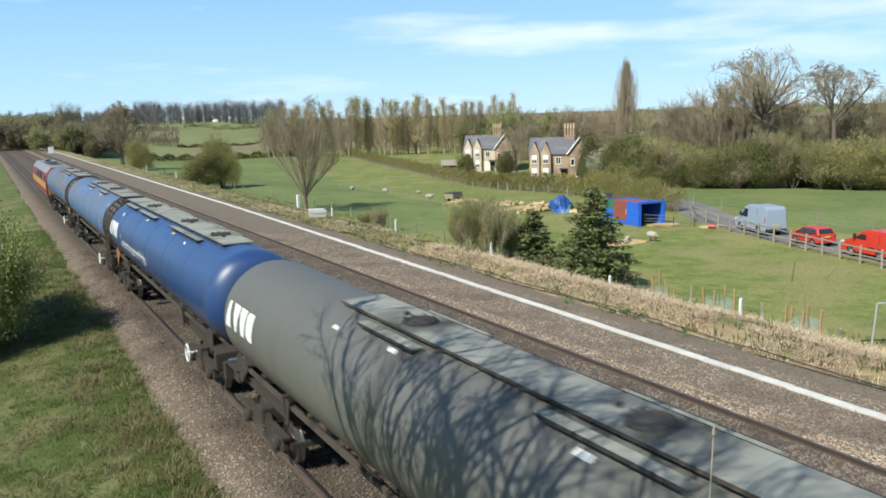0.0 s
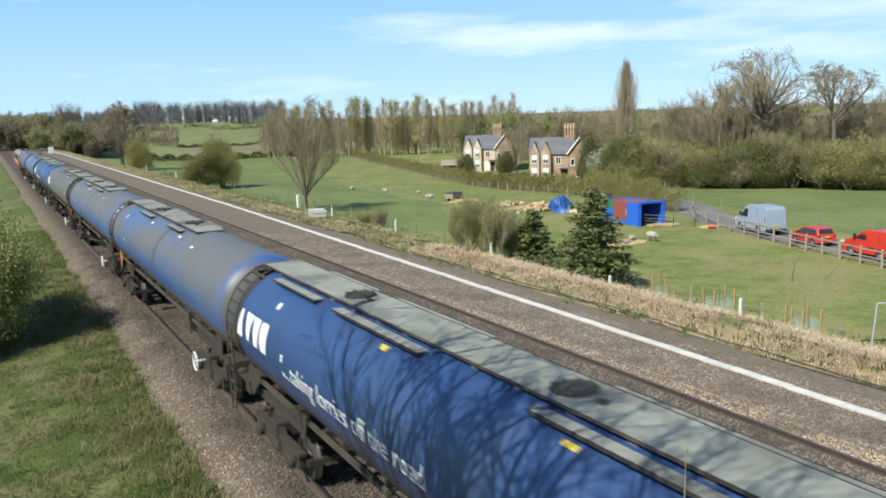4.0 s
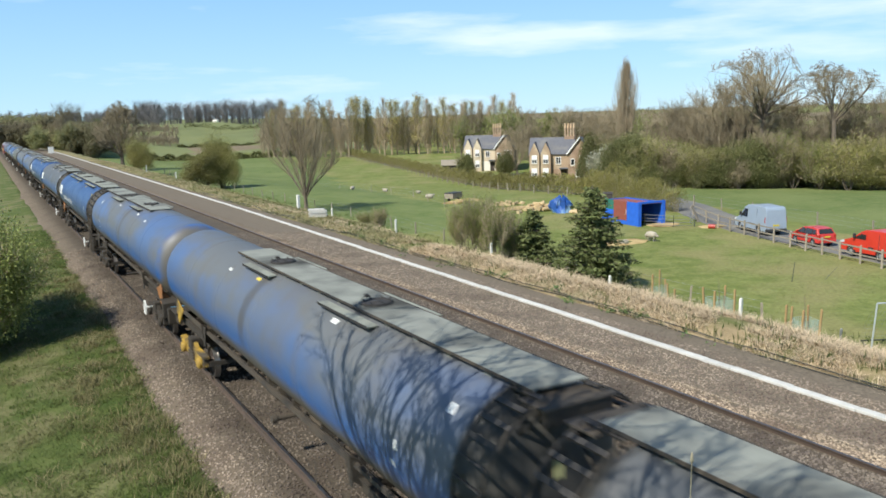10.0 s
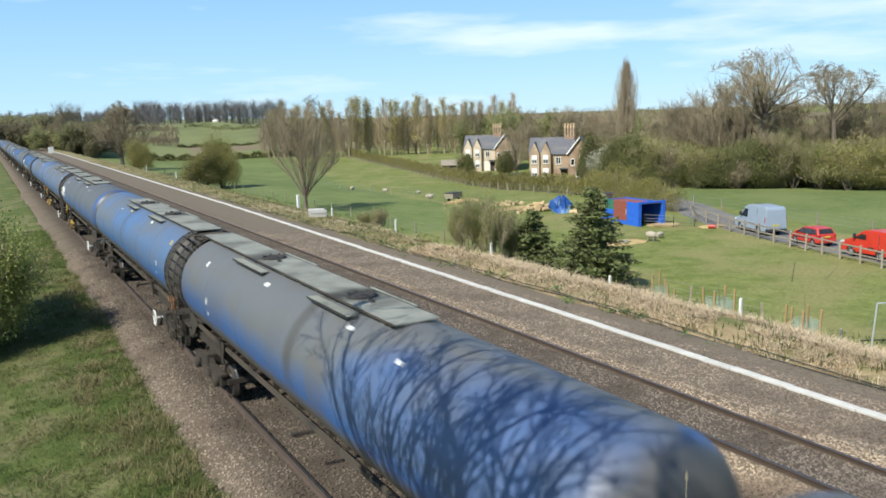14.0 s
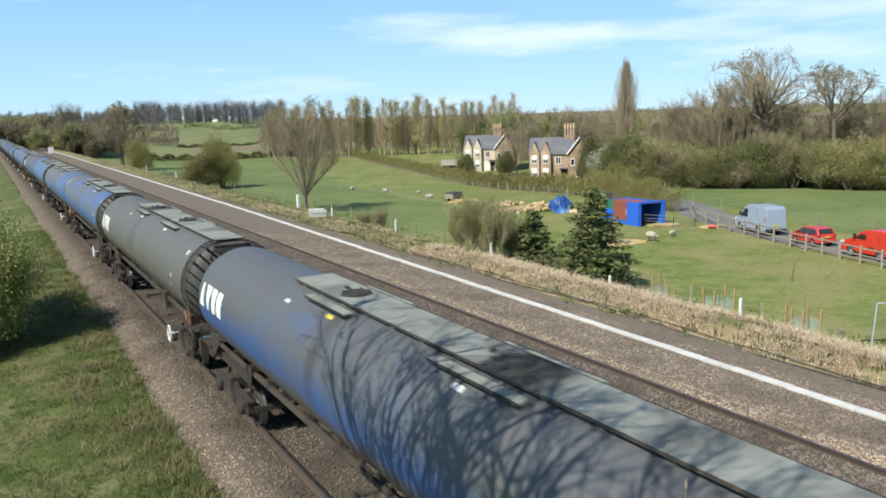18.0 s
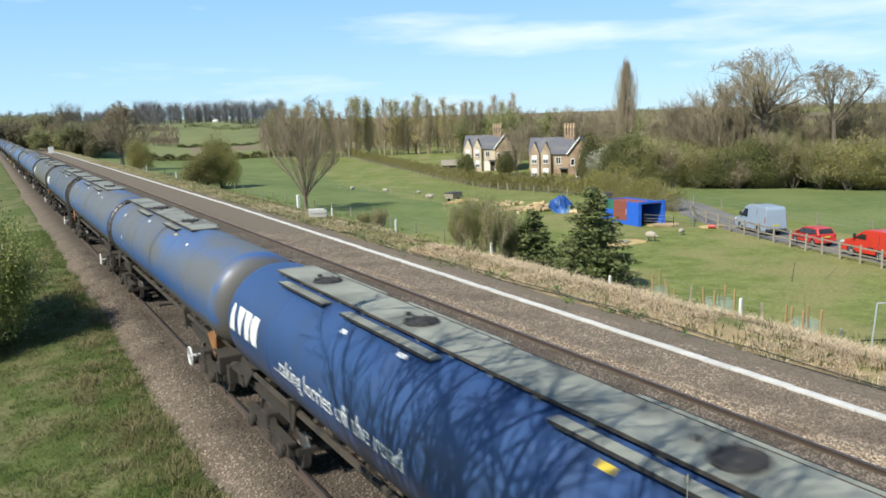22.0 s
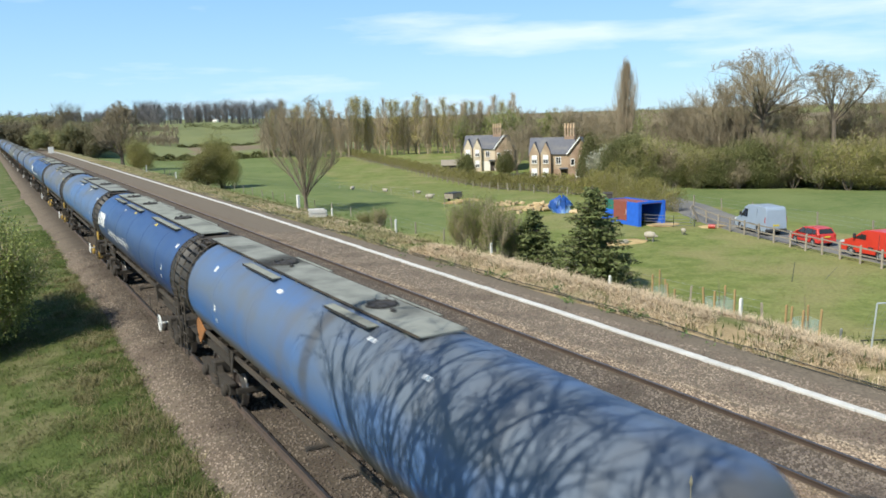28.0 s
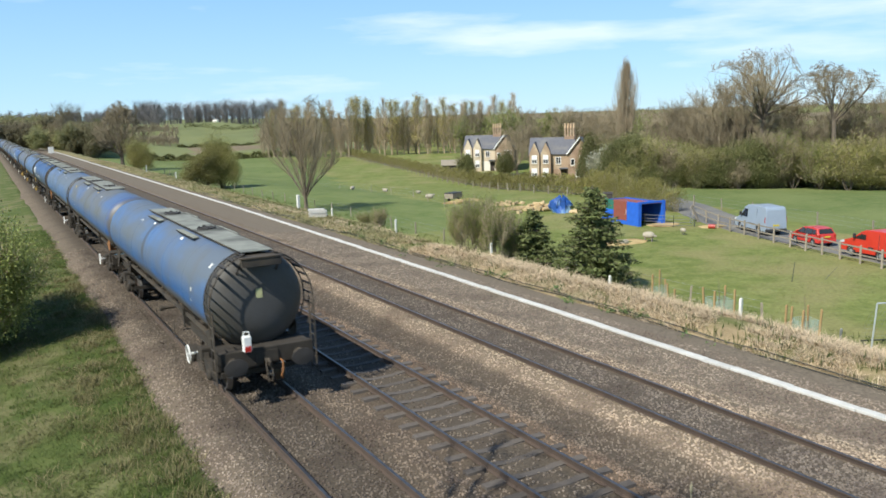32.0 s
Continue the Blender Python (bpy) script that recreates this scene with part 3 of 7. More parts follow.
def around(deg, r, y):
    """A point on the tank's skin, deg from the top towards -x."""
    a = radians(deg)
    return (-r * math.sin(a), y, TANK_Z + r * math.cos(a))


def walkway(front=3.25):
    m = Mesh()
    z = TANK_Z + TANK_R
    m.box(-0.42, 0.42, -9.0, front, z + 0.012, z + 0.040, 0.006)
    for y in range(-8, int(front) + 1, 1):
        m.box(-0.40, 0.40, y - 0.03, y + 0.03, z - 0.07, z + 0.012)
    return m


def toe_strip(front=3.2):
    """The low steel angle along an edge of the walkway."""
    m = Mesh()
    z = TANK_Z + TANK_R
    m.box(-0.436, -0.421, -8.98, front, z + 0.004, z + 0.043)
    return m


def side_step(y0, y1):
    """A narrow running board outside the walkway, on short feet."""
    m = Mesh()
    z = TANK_Z + TANK_R - 0.075
    m.box(-0.69, -0.49, y0, y1, z, z + 0.03, 0.006)
    for y in (y0 + 0.2, (y0 + y1) / 2, y1 - 0.2):
        m.box(-0.61, -0.57, y - 0.02, y + 0.02, z - 0.10, z + 0.002)
    return m


def step_edge(y0, y1):
    """The dark angle along a running board's outer edge."""
    z = TANK_Z + TANK_R - 0.075
    return Mesh().box(-0.702, -0.692, y0, y1, z - 0.012, z + 0.033)


def hatch():
    m = Mesh()
    z = TANK_Z + TANK_R + 0.038
    m.lathe([(0, 0.29), (0.035, 0.29), (0.045, 0.27), (0.045, 0.23), (0.025, 0.22), (0.03, 0.10), (0.05, 0.07), (0.055, 0.02)], "z", 20, (0.0, 0, z))
    for k in range(8):
        a = k * math.pi / 4
        m.tube([(0.26 * math.cos(a), 0.26 * math.sin(a), z), (0.26 * math.cos(a), 0.26 * math.sin(a), z + 0.075)], 0.018, 5)
    return m


def vent():
    return Mesh().lathe([(0, 0.05), (0.05, 0.05), (0.06, 0.03), (0.06, 0.01)], "z", 10, (0, 0, TANK_Z + TANK_R + 0.038))


def end_ladder():
    """Two curved stringers over the tank's rear edge for rungs, the upper ones broadened as shadow, and a straight
    ladder each side.
    """
    m = Mesh()
    for r, y in ((TANK_R + 0.03, -HALF + 0.62), (TANK_R + 0.05, -HALF - 0.02)):
        for sgn in (1, -1):
            pts = [(sgn * p[0], p[1], p[2]) for p in (around(d, r, y) for d in range(16, 121, 8))]
            m.tube(pts, 0.020, 5)
    return m


def ladder_rungs(i, side):
    d = 18 + i * 11.5
    m = Mesh()
    for sgn in (side,):
        # upper four rungs widened in black to include the thin steps' shadows
        h = 1.5 if i < 4 else 0.6
        a = around(d - h, TANK_R + 0.03, -HALF + 0.62)
        b = around(d + h, TANK_R + 0.03, -HALF + 0.62)
        c = around(d + h, TANK_R + 0.05, -HALF - 0.03)
        e = around(d - h, TANK_R + 0.05, -HALF - 0.03)
        q = [Vector((sgn * p[0], p[1], p[2])) for p in (a, b, c, e)]
        up = Vector((sgn * -math.sin(radians(d)), 0, math.cos(radians(d)))) * 0.02
        m.rings([[p - up for p in q], [p + up for p in q]])
    return m


def down_ladder(sgn):
    m = Mesh()
    y0, y1 = -HALF - 0.12, -HALF + 0.22
    x = sgn * 1.31
    for y in (y0, y1):
        m.tube([(x, y, 0.55), (x, y, 2.5)], 0.022, 5)
    for k in range(7):
        m.tube([(x, y0, 0.62 + k * 0.29), (x, y1, 0.62 + k * 0.29)], 0.017, 5)
    return m


def end_platform():
    m = Mesh()
    z = TANK_Z + TANK_R
    m.box(-0.55, 0.55, -HALF - 0.22, -HALF + 0.28, z - 0.10, z - 0.06, 0.008)
    m.box(-0.50, 0.50, -HALF - 0.20, -HALF - 0.16, z - 0.30, z - 0.10)
    for x in (-0.48, 0.48):
        m.tube([(x, -HALF - 0.18, z - 0.1), (x * 1.1, -HALF + 0.5, z - 0.65)], 0.025, 5)
    return m


def headstock():
    m = Mesh()
    m.box(-1.26, 1.26, -0.09, 0.09, 0.93, 1.38, 0.015)
    for x in (-1.0, 0.0, 1.0):
        m.box(x - 0.05, x + 0.05, 0.09, 0.5, 0.95, 1.30)
    m.box(-0.3, 0.3, -0.12, -0.09, 1.0, 1.3)
    m.box(-1.18, 1.18, 0.092, 0.85, 1.33, 1.37)
    return m


def stub_frame():
    m = Mesh()
    for x in (-0.92, 0.92):
        m.box(x - 0.05, x + 0.05, 5.0, 9.0, 1.06, 1.30, 0.01)
        m.box(x - 0.09, x + 0.09, 5.0, 9.0, 1.28, 1.31)
    for y in (5.1, 6.5, 8.0):
        m.box(-0.9, 0.9, y - 0.08, y + 0.08, 1.06, 1.22)
    return m


def saddle(y, side):
    """A gusset from the underframe up to the tank's flank, with a flange along its edge."""
    m = Mesh()
    x = side * 1.10
    m.plate([(y - 0.80, 1.60), (y - 0.10, 1.82), (y + 0.08, 1.70), (y + 0.04, 1.34), (y - 0.16, 1.12), (y - 0.40, 1.30)], 0.03, "x", x)
    m.tube([(x, y - 0.10, 1.83), (x, y + 0.08, 1.70), (x, y + 0.04, 1.34), (x, y - 0.16, 1.12)], 0.022, 4)
    m.plate([(side * 0.75, 1.12), (side * 1.08, 1.16), (side * 1.10, 1.66), (side * 0.9, 1.45)], 0.03, "y", y)
    return m


def knee(y, side):
    """A pressed steel knee under the tank's waist, inboard of the bogie."""
    m = Mesh()
    m.plate([(side * 0.80, 1.22), (side * 0.98, 1.16), (side * 1.14, 1.30), (side * 1.17, 1.74), (side * 1.02, 1.66)], 0.05, "y", y)
    m.plate([(y - 0.30, 1.70), (y + 0.03, 1.70), (y + 0.02, 1.18), (y - 0.10, 1.12)], 0.025, "x", side * 1.12)
    return m


def side_pipe():
    m = Mesh()
    for x in (-1.06, 1.06):
        m.box(x - 0.035, x + 0.035, -7.6, 7.6, 1.52, 1.60)
    m.tube([(-0.62, -6, 1.12), (-0.62, 6, 1.12)], 0.035, 6)
    for y in (-4.2, -2.4, -0.8, 0.9, 2.5, 4.1):
        m.box(-0.66, 0.66, y - 0.03, y + 0.03, 1.12, 1.30)
        for s in (-1, 1):
            m.tube([(s * 1.06, y, 1.54), (s * 0.9, y, 1.62)], 0.025, 4)
    m.lathe([(-0.4, 0.02), (-0.38, 0.24), (0.38, 0.24), (0.4, 0.02)], "y", 12, (-0.30, 1.2, 0.90))
    m.box(-0.55, -0.15, -2.0, -1.4, 0.78, 1.12, 0.03)
    m.tube([(-1.1, -3.2, 0.95), (-1.15, -3.35, 0.55), (-1.15, -3.0, 0.5)], 0.02, 5)
    return m


def outlet():
    m = Mesh()
    m.lathe([(0, 0.22), (0.3, 0.2), (0.45, 0.14)], "z", 12, (0, -0.4, 0.74))
    m.tube([(-0.95, -0.4, 0.80), (0.95, -0.4, 0.80)], 0.06, 8)
    m.lathe([(-1.02, 0.10), (-0.92, 0.10)], "x", 12, (0, -0.4, 0.80))
    return m


def buffer_shank():
    return Mesh().lathe([(0.06, 0.17), (-0.08, 0.15), (-0.09, 0.11), (-0.25, 0.11)], "y", 12)


def buffer_head():
    m = Mesh()
    m.lathe([(-0.23, 0.12), (-0.28, 0.24), (-0.32, 0.24), (-0.335, 0.1), (-0.34, 0.02)], "y", 16)
    m.v = [(x * 1.25, y, z * 0.92) for x, y, z in m.v]
    return m


def coupling():
    m = Mesh()
    m.box(-0.07, 0.07, -0.28, -0.09, 1.0, 1.1, 0.01)
    m.tube([(0, -0.25, 1.12), (0, -0.34, 1.05), (0, -0.30, 0.95)], 0.04, 6)
    for x in (-0.07, 0.07):
        m.tube([(x, -0.24, 1.02), (x, -0.33, 0.75), (x * 0.6, -0.30, 0.52)], 0.022, 5)
    m.tube([(-0.1, -0.31, 0.72), (0.1, -0.31, 0.72)], 0.03, 5)
    return m


def hose():
    return Mesh().tube([(0.36, -0.1, 1.0), (0.37, -0.24, 0.98), (0.36, -0.27, 0.8), (0.31, -0.26, 0.62), (0.33, -0.22, 0.55)], 0.025, 6)


def bogie_side(s):
    m = Mesh()
    x = s * 1.02
    m.plate([(-1.35, 0.42), (-1.35, 0.62), (-1.15, 0.74), (-0.75, 0.72), (-0.45, 0.62), (-0.25, 0.86), (0.25, 0.86), (0.45, 0.62), (0.75, 0.72), (1.15, 0.74), (1.35, 0.62), (1.35, 0.42), (1.1, 0.34), (0.85, 0.40),
             (0.45, 0.28), (-0.45, 0.28), (-0.85, 0.40), (-1.1, 0.34)], 0.12, "x", x)
    m.box(x - 0.09, x + 0.09, -1.42, 1.42, 0.66, 0.72)
    return m


def spring_nest(s):
    m = Mesh()
    for y in (-0.16, 0.0, 0.16):
        m.lathe([(0.34, 0.08), (0.38, 0.06), (0.42, 0.08), (0.46, 0.06), (0.50, 0.08), (0.54, 0.06), (0.58, 0.08)], "z", 8, (s * 1.10, y, 0))
    return m


def axlebox(s):
    m = Mesh()
    m.lathe([(0.96 * s, 0.16), (1.16 * s, 0.16), (1.20 * s, 0.12), (1.21 * s, 0.02)], "x", 12, (0, 0, 0))
    m.box(min(0.98 * s, 1.13 * s), max(0.98 * s, 1.13 * s), -0.22, 0.22, 0.05, 0.2, 0.01)
    return m


def bolster():
    m = Mesh()
    m.box(-1.15, 1.15, -0.2, 0.2, 0.62, 0.98, 0.03)
    return m


def wheelset():
    m = Mesh()
    m.tube([(-1.0, 0, 0), (1.0, 0, 0)], 0.085, 8)
    for s in (-1, 1):
        m.lathe([(s * 0.67, 0.03), (s * 0.67, 0.13), (s * 0.70, 0.15), (s * 0.715, 0.36), (s * 0.69, 0.40), (s * 0.69, 0.455), (s * 0.79, 0.452), (s * 0.80, 0.40), (s * 0.745, 0.37), (s * 0.75, 0.15), (s * 0.79, 0.13), (s * 0.79, 0.03)], "x", 28)
    return m


def wheel_rims(side):
    m = Mesh()
    for s in (side,):
        m.lathe([(s * 0.655, 0.48), (s * 0.69, 0.485), (s * 0.70, 0.46), (s * 0.80, 0.458), (s * 0.805, 0.42), (s * 0.795, 0.415), (s * 0.79, 0.44), (s * 0.66, 0.44)], "x", 28)
    return m


def handwheel():
    m = Mesh()
    pts = [(0, 0.25 * math.cos(a), 0.25 * math.sin(a)) for a in (2 * math.pi * k / 20 for k in range(21))]
    m.tube(pts, 0.02, 6, False)
    m.tube([(0, 0, -0.25), (0, 0, 0.25)], 0.016, 5)
    m.tube([(-0.03, 0, 0), (0.35, 0, 0)], 0.03, 6)
    return m


def sticker(deg, y, w, h, lift=0.006):
    """A thin plate laid on the skin; w along the tank, h around it."""
    m = Mesh()
    a = math.degrees(h / 2 / TANK_R)
    rows = []
    for d in (deg - a, deg, deg + a):
        rows.append(d)
    for i in range(2):
        q = [around(rows[i], TANK_R + 0.003, y - w / 2), around(rows[i], TANK_R + 0.003, y + w / 2), around(rows[i + 1], TANK_R + 0.003, y + w / 2), around(rows[i + 1], TANK_R + 0.003, y - w / 2)]
        o = [around(rows[i], TANK_R + lift, y - w / 2), around(rows[i], TANK_R + lift, y + w / 2), around(rows[i + 1], TANK_R + lift, y + w / 2), around(rows[i + 1], TANK_R + lift, y - w / 2)]
        m.rings([q, o])
    return m


def flipped(m):
    """The same on the other side, turned end for end."""
    m.v = [(-x, -y, z) for x, y, z in m.v]
    return m


def sliced(bm):
    """Cut a flat outline into low strips, so that it can bend round the tank."""
    top = max(v.co.y for v in bm.verts)
    w = min(v.co.y for v in bm.verts) + 0.05
    while w < top:
        bmesh.ops.bisect_plane(bm, geom=bm.verts[:] + bm.edges[:] + bm.faces[:], plane_co=(0, w, 0), plane_no=(0, 1, 0))
        w += 0.06
    return bm


def laid_on(bm, y0, deg0, flip):
    """Bend a flat mesh of (along, up) round the tank's -x side."""
    for v in bm.verts:
        p = around(deg0 - math.degrees(v.co.y / TANK_R), TANK_R + 0.007, y0 - v.co.x)
        v.co = (-p[0], -p[1], p[2]) if flip else p
    me = bpy.data.meshes.new("lettering")
    bm.to_mesh(me)
    bm.free()
    me.materials.append(M_white)
    return me


def mark_mesh(flip):
    bm = bmesh.new()
    for poly in MARK:
        bm.faces.new([bm.verts.new((u * 0.98, w * 0.98, 0)) for u, w in poly])
    return laid_on(sliced(bm), 8.5, 92, flip)


# the operator's mark is drawn as plain slanted blocks of its size
MARK = [[(0.0, 0.0), (0.42, 0.0), (0.34, 0.62), (0.20, 0.62)], [(0.60, 0.62), (1.08, 0.62), (0.88, 0.0), (0.74, 0.0)],
        [(1.14, 0.62), (1.56, 0.62), (1.50, 0.0), (1.22, 0.0)], [(1.64, 0.10), (1.74, 0.0), (2.08, 0.0), (2.08, 0.62), (1.74, 0.62), (1.64, 0.52)]]


def text_mesh(words, size, y0, deg0, flip):
    cu = bpy.data.curves.new("words", "FONT")
    cu.body = words
    cu.size = size
    cu.extrude = 0.0
    cu.resolution_u = 2
    ob = bpy.data.objects.new("words", cu)
    scene.collection.objects.link(ob)
    me = bpy.data.meshes.new_from_object(ob)
    bpy.data.objects.remove(ob)
    bm = bmesh.new()
    bm.from_mesh(me)
    return laid_on(sliced(bm), y0, deg0, flip)


TEXTS = {}


def slogan(words, flip):
    if (words, flip) not in TEXTS:
        TEXTS[(words, flip)] = text_mesh(words, 0.50, 5.35, 99, flip)
    return TEXTS[(words, flip)]


WHEELSETS = {}


def build_bogie(wagon, y, yellow, turned):
    m_frame = M_bogie_yellow if yellow else M_bogie
    b = part("bogie", stock("bolster", bolster, M_bogie), M_bogie, wagon, "yellow-painted bogie" if yellow else "", at=pose(0, y, 0))
    for s in (-1, 1):
        part("side_frame", stock("side_frame%d" % s, lambda: bogie_side(s), m_frame), m_frame, b)
        part("spring_nest", stock("spring_nest%d" % s, lambda: spring_nest(s), M_iron), M_iron, b)
        for w in (-1.0, 1.0):
            part("axlebox", stock("axlebox%d" % s, lambda: axlebox(s), m_frame), m_frame, b, at=pose(0, w, 0.46))
    for w in (-1.0, 1.0):
        ws = part("wheelset", stock("wheelset", wheelset, M_wheel, True), M_wheel, b, at=pose(0, w, 0.46))
        WHEELSETS.setdefault((w, turned), []).append(ws)
        for s in (-1, 1):
            rim = part("wheel_rim", stock("wheel_rim%d" % s, lambda: wheel_rims(s), M_tyre, True), M_tyre, b, at=pose(0, w, 0.46))
            WHEELSETS[(w, turned)].append(rim)
        part("end_bar", stock("end_bar", lambda: Mesh().box(-0.95, 0.95, -0.04, 0.04, 0.45, 0.58), M_bogie), M_bogie, b, at=pose(0, w * 1.46, 0))
    return b


def build_wagon(n, tank, kind, flip, mark=False, words="", yellow="", last=False, stickers=0):
    label = {"dirty": "grimy blue bogie oil tank wagon streaked with dust", "blue": "clean dark-blue bogie oil tank wagon with white lettering", "grey": "dull grey bogie oil tank wagon with white mark"}[kind]
    if last:
        label = "grimy blue tank wagon at the train's tail with lamp"
    w = thing("tank_wagon", Matrix(), label, "tank wagon", "wagons of the oil train")
    tk = part("tank", stock("tank", tank_shell, tank, True), tank, w, smooth=True)
    part("tank_end", stock("tank_end", tank_end_cap, M_end, True), M_end, w, "dust-brown rear dome of the tank")
    far = 7.5 if kind == "blue" else 3.5
    deck = M_walk if kind == "blue" else M_walk_oily
    part("walkway", stock("walkway%.1f" % far, lambda: walkway(far), deck), deck, w, "grey-green grating walkway")
    mirrored = Matrix.Diagonal((-1, 1, 1, 1))
    for side in (Matrix(), mirrored):
        part("walkway_edge", stock("toe%.1f" % far, lambda: toe_strip(far), M_iron), M_iron, w, at=side)
    for a, b in ((4.2, 6.6), (0.1, 3.3), (-6.6, -2.6)) if kind == "blue" else ((0.3, 2.2), (-4.9, -2.7)):
        a, b = (-b - 1.0, -a - 1.0) if flip and kind == "blue" else (a, b)
        for side in (Matrix(), mirrored):
            st = part("running_board", stock("step%.1f" % a, lambda: side_step(a, b), M_walk), M_walk, w, at=side)
            part("board_edge", stock("edge%.1f" % a, lambda: step_edge(a, b), M_black), M_black, st)
    for y in ((-4.6, 1.6, 5.6) if kind == "blue" else (-3.8, 1.3)):
        part("hatch", stock("hatch", hatch, M_black), M_black, w, "oil-black manlid", at=pose(0, y, 0))
        part("vent_valve", stock("vent", vent, M_black), M_black, w, at=pose(0.05, y + 0.55, 0))
    part("ladder_hoop", stock("hoop", end_ladder, M_iron), M_iron, w)
    for i in range(8):
        for s in (1, -1):
            part("ladder_rung", stock("rung%d%d" % (i, s), lambda: ladder_rungs(i, s), M_black), M_black, w)
    for s in (-1, 1):
        part("end_ladder", stock("down%d" % s, lambda: down_ladder(s), M_iron), M_iron, w)
    part("end_platform", stock("endplat", end_platform, M_iron), M_iron, w)
    part("side_pipe", stock("pipes", side_pipe, M_iron), M_iron, w)
    part("outlet_valve", stock("outlet", outlet, M_iron), M_iron, w)
    for e in (0, 180):
        hs = part("headstock", stock("headstock", headstock, M_bogie), M_bogie, w, at=pose(0, 0, 0, 0, 0, e) @ pose(0, -9.16, 0))
        for x in (-0.865, 0.865):
            bf = part("buffer", stock("shank", buffer_shank, M_iron), M_iron, hs, at=pose(x, -0.09, 1.06))
            part("buffer_head", stock("bhead", buffer_head, M_black), M_black, hs, at=pose(x, -0.09, 1.06))
        if kind != "blue" and e == 180:
            part("label_board", stock("label_board", lambda: Mesh().box(0.72, 1.12, -0.115, -0.094, 1.16, 1.40), M_label), M_label, hs, "pale blue label board")
        part("coupling", stock("coupling", coupling, M_iron), M_iron, hs)
        part("brake_hose", stock("hose", hose, M_orange), M_orange, hs, "orange-ended brake hose")
        part("stub_frame", stock("stub", stub_frame, M_bogie), M_bogie, w, at=pose(0, 0, 0, 0, 0, e))
        front_end = (e == 180) == flip
        bracket_mat = M_bogie_yellow if yellow == "both" or yellow == ("front" if front_end else "rear") else (M_orange if (n + front_end) % 3 == 0 else M_bogie)
        if (e == 180) != flip:
            part("lifting_plate", stock("lifting_plate", lambda: Mesh().plate([(7.7, 1.34), (8.05, 1.30), (8.15, 1.46), (7.95, 1.60), (7.75, 1.56)], 0.03, "x", -1.17), M_orange), M_orange, w, "small orange-painted lifting plate", at=pose(0, 0, 0, 0, 0, e))
        for s in (-1, 1):
            part("knee", stock("knee%d" % s, lambda: knee(5.0, s), M_bogie), M_bogie, w, at=pose(0, 0, 0, 0, 0, e))
            part("bracket", stock("bracket%d" % s, lambda: saddle(8.35, s), bracket_mat), bracket_mat, w, at=pose(0, 0, 0, 0, 0, e))
    lead = -1 if flip else 1
    for y in (-6.8, 6.8):
        build_bogie(w, y, yellow == "both" or (yellow == "front" and y * lead > 0) or (yellow == "rear" and y * lead < 0), flip)
    for s in (-1, 1):
        part("handwheel", stock("handwheel", handwheel, M_white), M_white, w, "white-painted brake wheel", at=pose(s * 1.36, (-6.3 if s < 0 else 6.3) * 0 - 6.35 * lead * 1.0 * (1 if (s < 0) != flip else -1), 0.72, 0, 0, 0 if s < 0 else 180))
    f = flip
    spots = [(-33, 0.0, 0.30, 0.10, M_white), (38, 2.9, 0.20, 0.08, M_white), (34, -3.6, 0.24, 0.10, M_yellow if kind == "blue" else M_white), (46, -8.0, 0.14, 0.15, M_yellow if stickers % 4 == 1 else M_white), (33, 0.9, 0.26, 0.08, (M_white, M_yellow)[stickers % 2]), (84, -7.0, 0.08, 0.14, M_white), (97, -6.9, 0.07, 0.09, M_white)]
    for i, (d, y, a, b, mt) in enumerate(spots[1:]):
        key = "sticker%d%d" % (i, f)
        part("sticker", stock(key, lambda: flipped(sticker(d, y if not f else -y - 1.5, a, b)) if f else sticker(d, y, a, b), mt), mt, w)
    part("sticker", stock("end_sticker", lambda: Mesh().box(-0.08, 0.08, -REAR - 0.012, -REAR + 0.05, TANK_Z + 0.10, TANK_Z + 0.34), M_sticker), M_sticker, w)
    if mark:
        if ("mark", f) not in TEXTS:
            TEXTS[("mark", f)] = mark_mesh(f)
        part("operator_mark", TEXTS[("mark", f)], M_white, w, "white painted mark")
    if words:
        part("lettering", slogan(words, f), M_white, w, "white painted slogan lettering")
    if last:
        lamp = part("tail_lamp", Mesh().box(-0.62, -0.40, -9.42, -9.26, 1.36, 1.78, 0.03), M_white, w, "white tail lamp with red lens")
        part("lens", Mesh().box(-0.59, -0.43, -9.435, -9.422, 1.38, 1.52), M_red, lamp)
        part("handle", Mesh().tube([(-0.59, -9.34, 1.76), (-0.57, -9.34, 1.88), (-0.45, -9.34, 1.88), (-0.43, -9.34, 1.76)], 0.02, 6), M_white, lamp)
    return w


SUP, TAK = "...supporting greener freight", "...taking lorries off the road"
D, Li, K, B, G = M_tank_dirty, M_tank_light, M_tank_dark, M_tank_blue, M_tank_grey
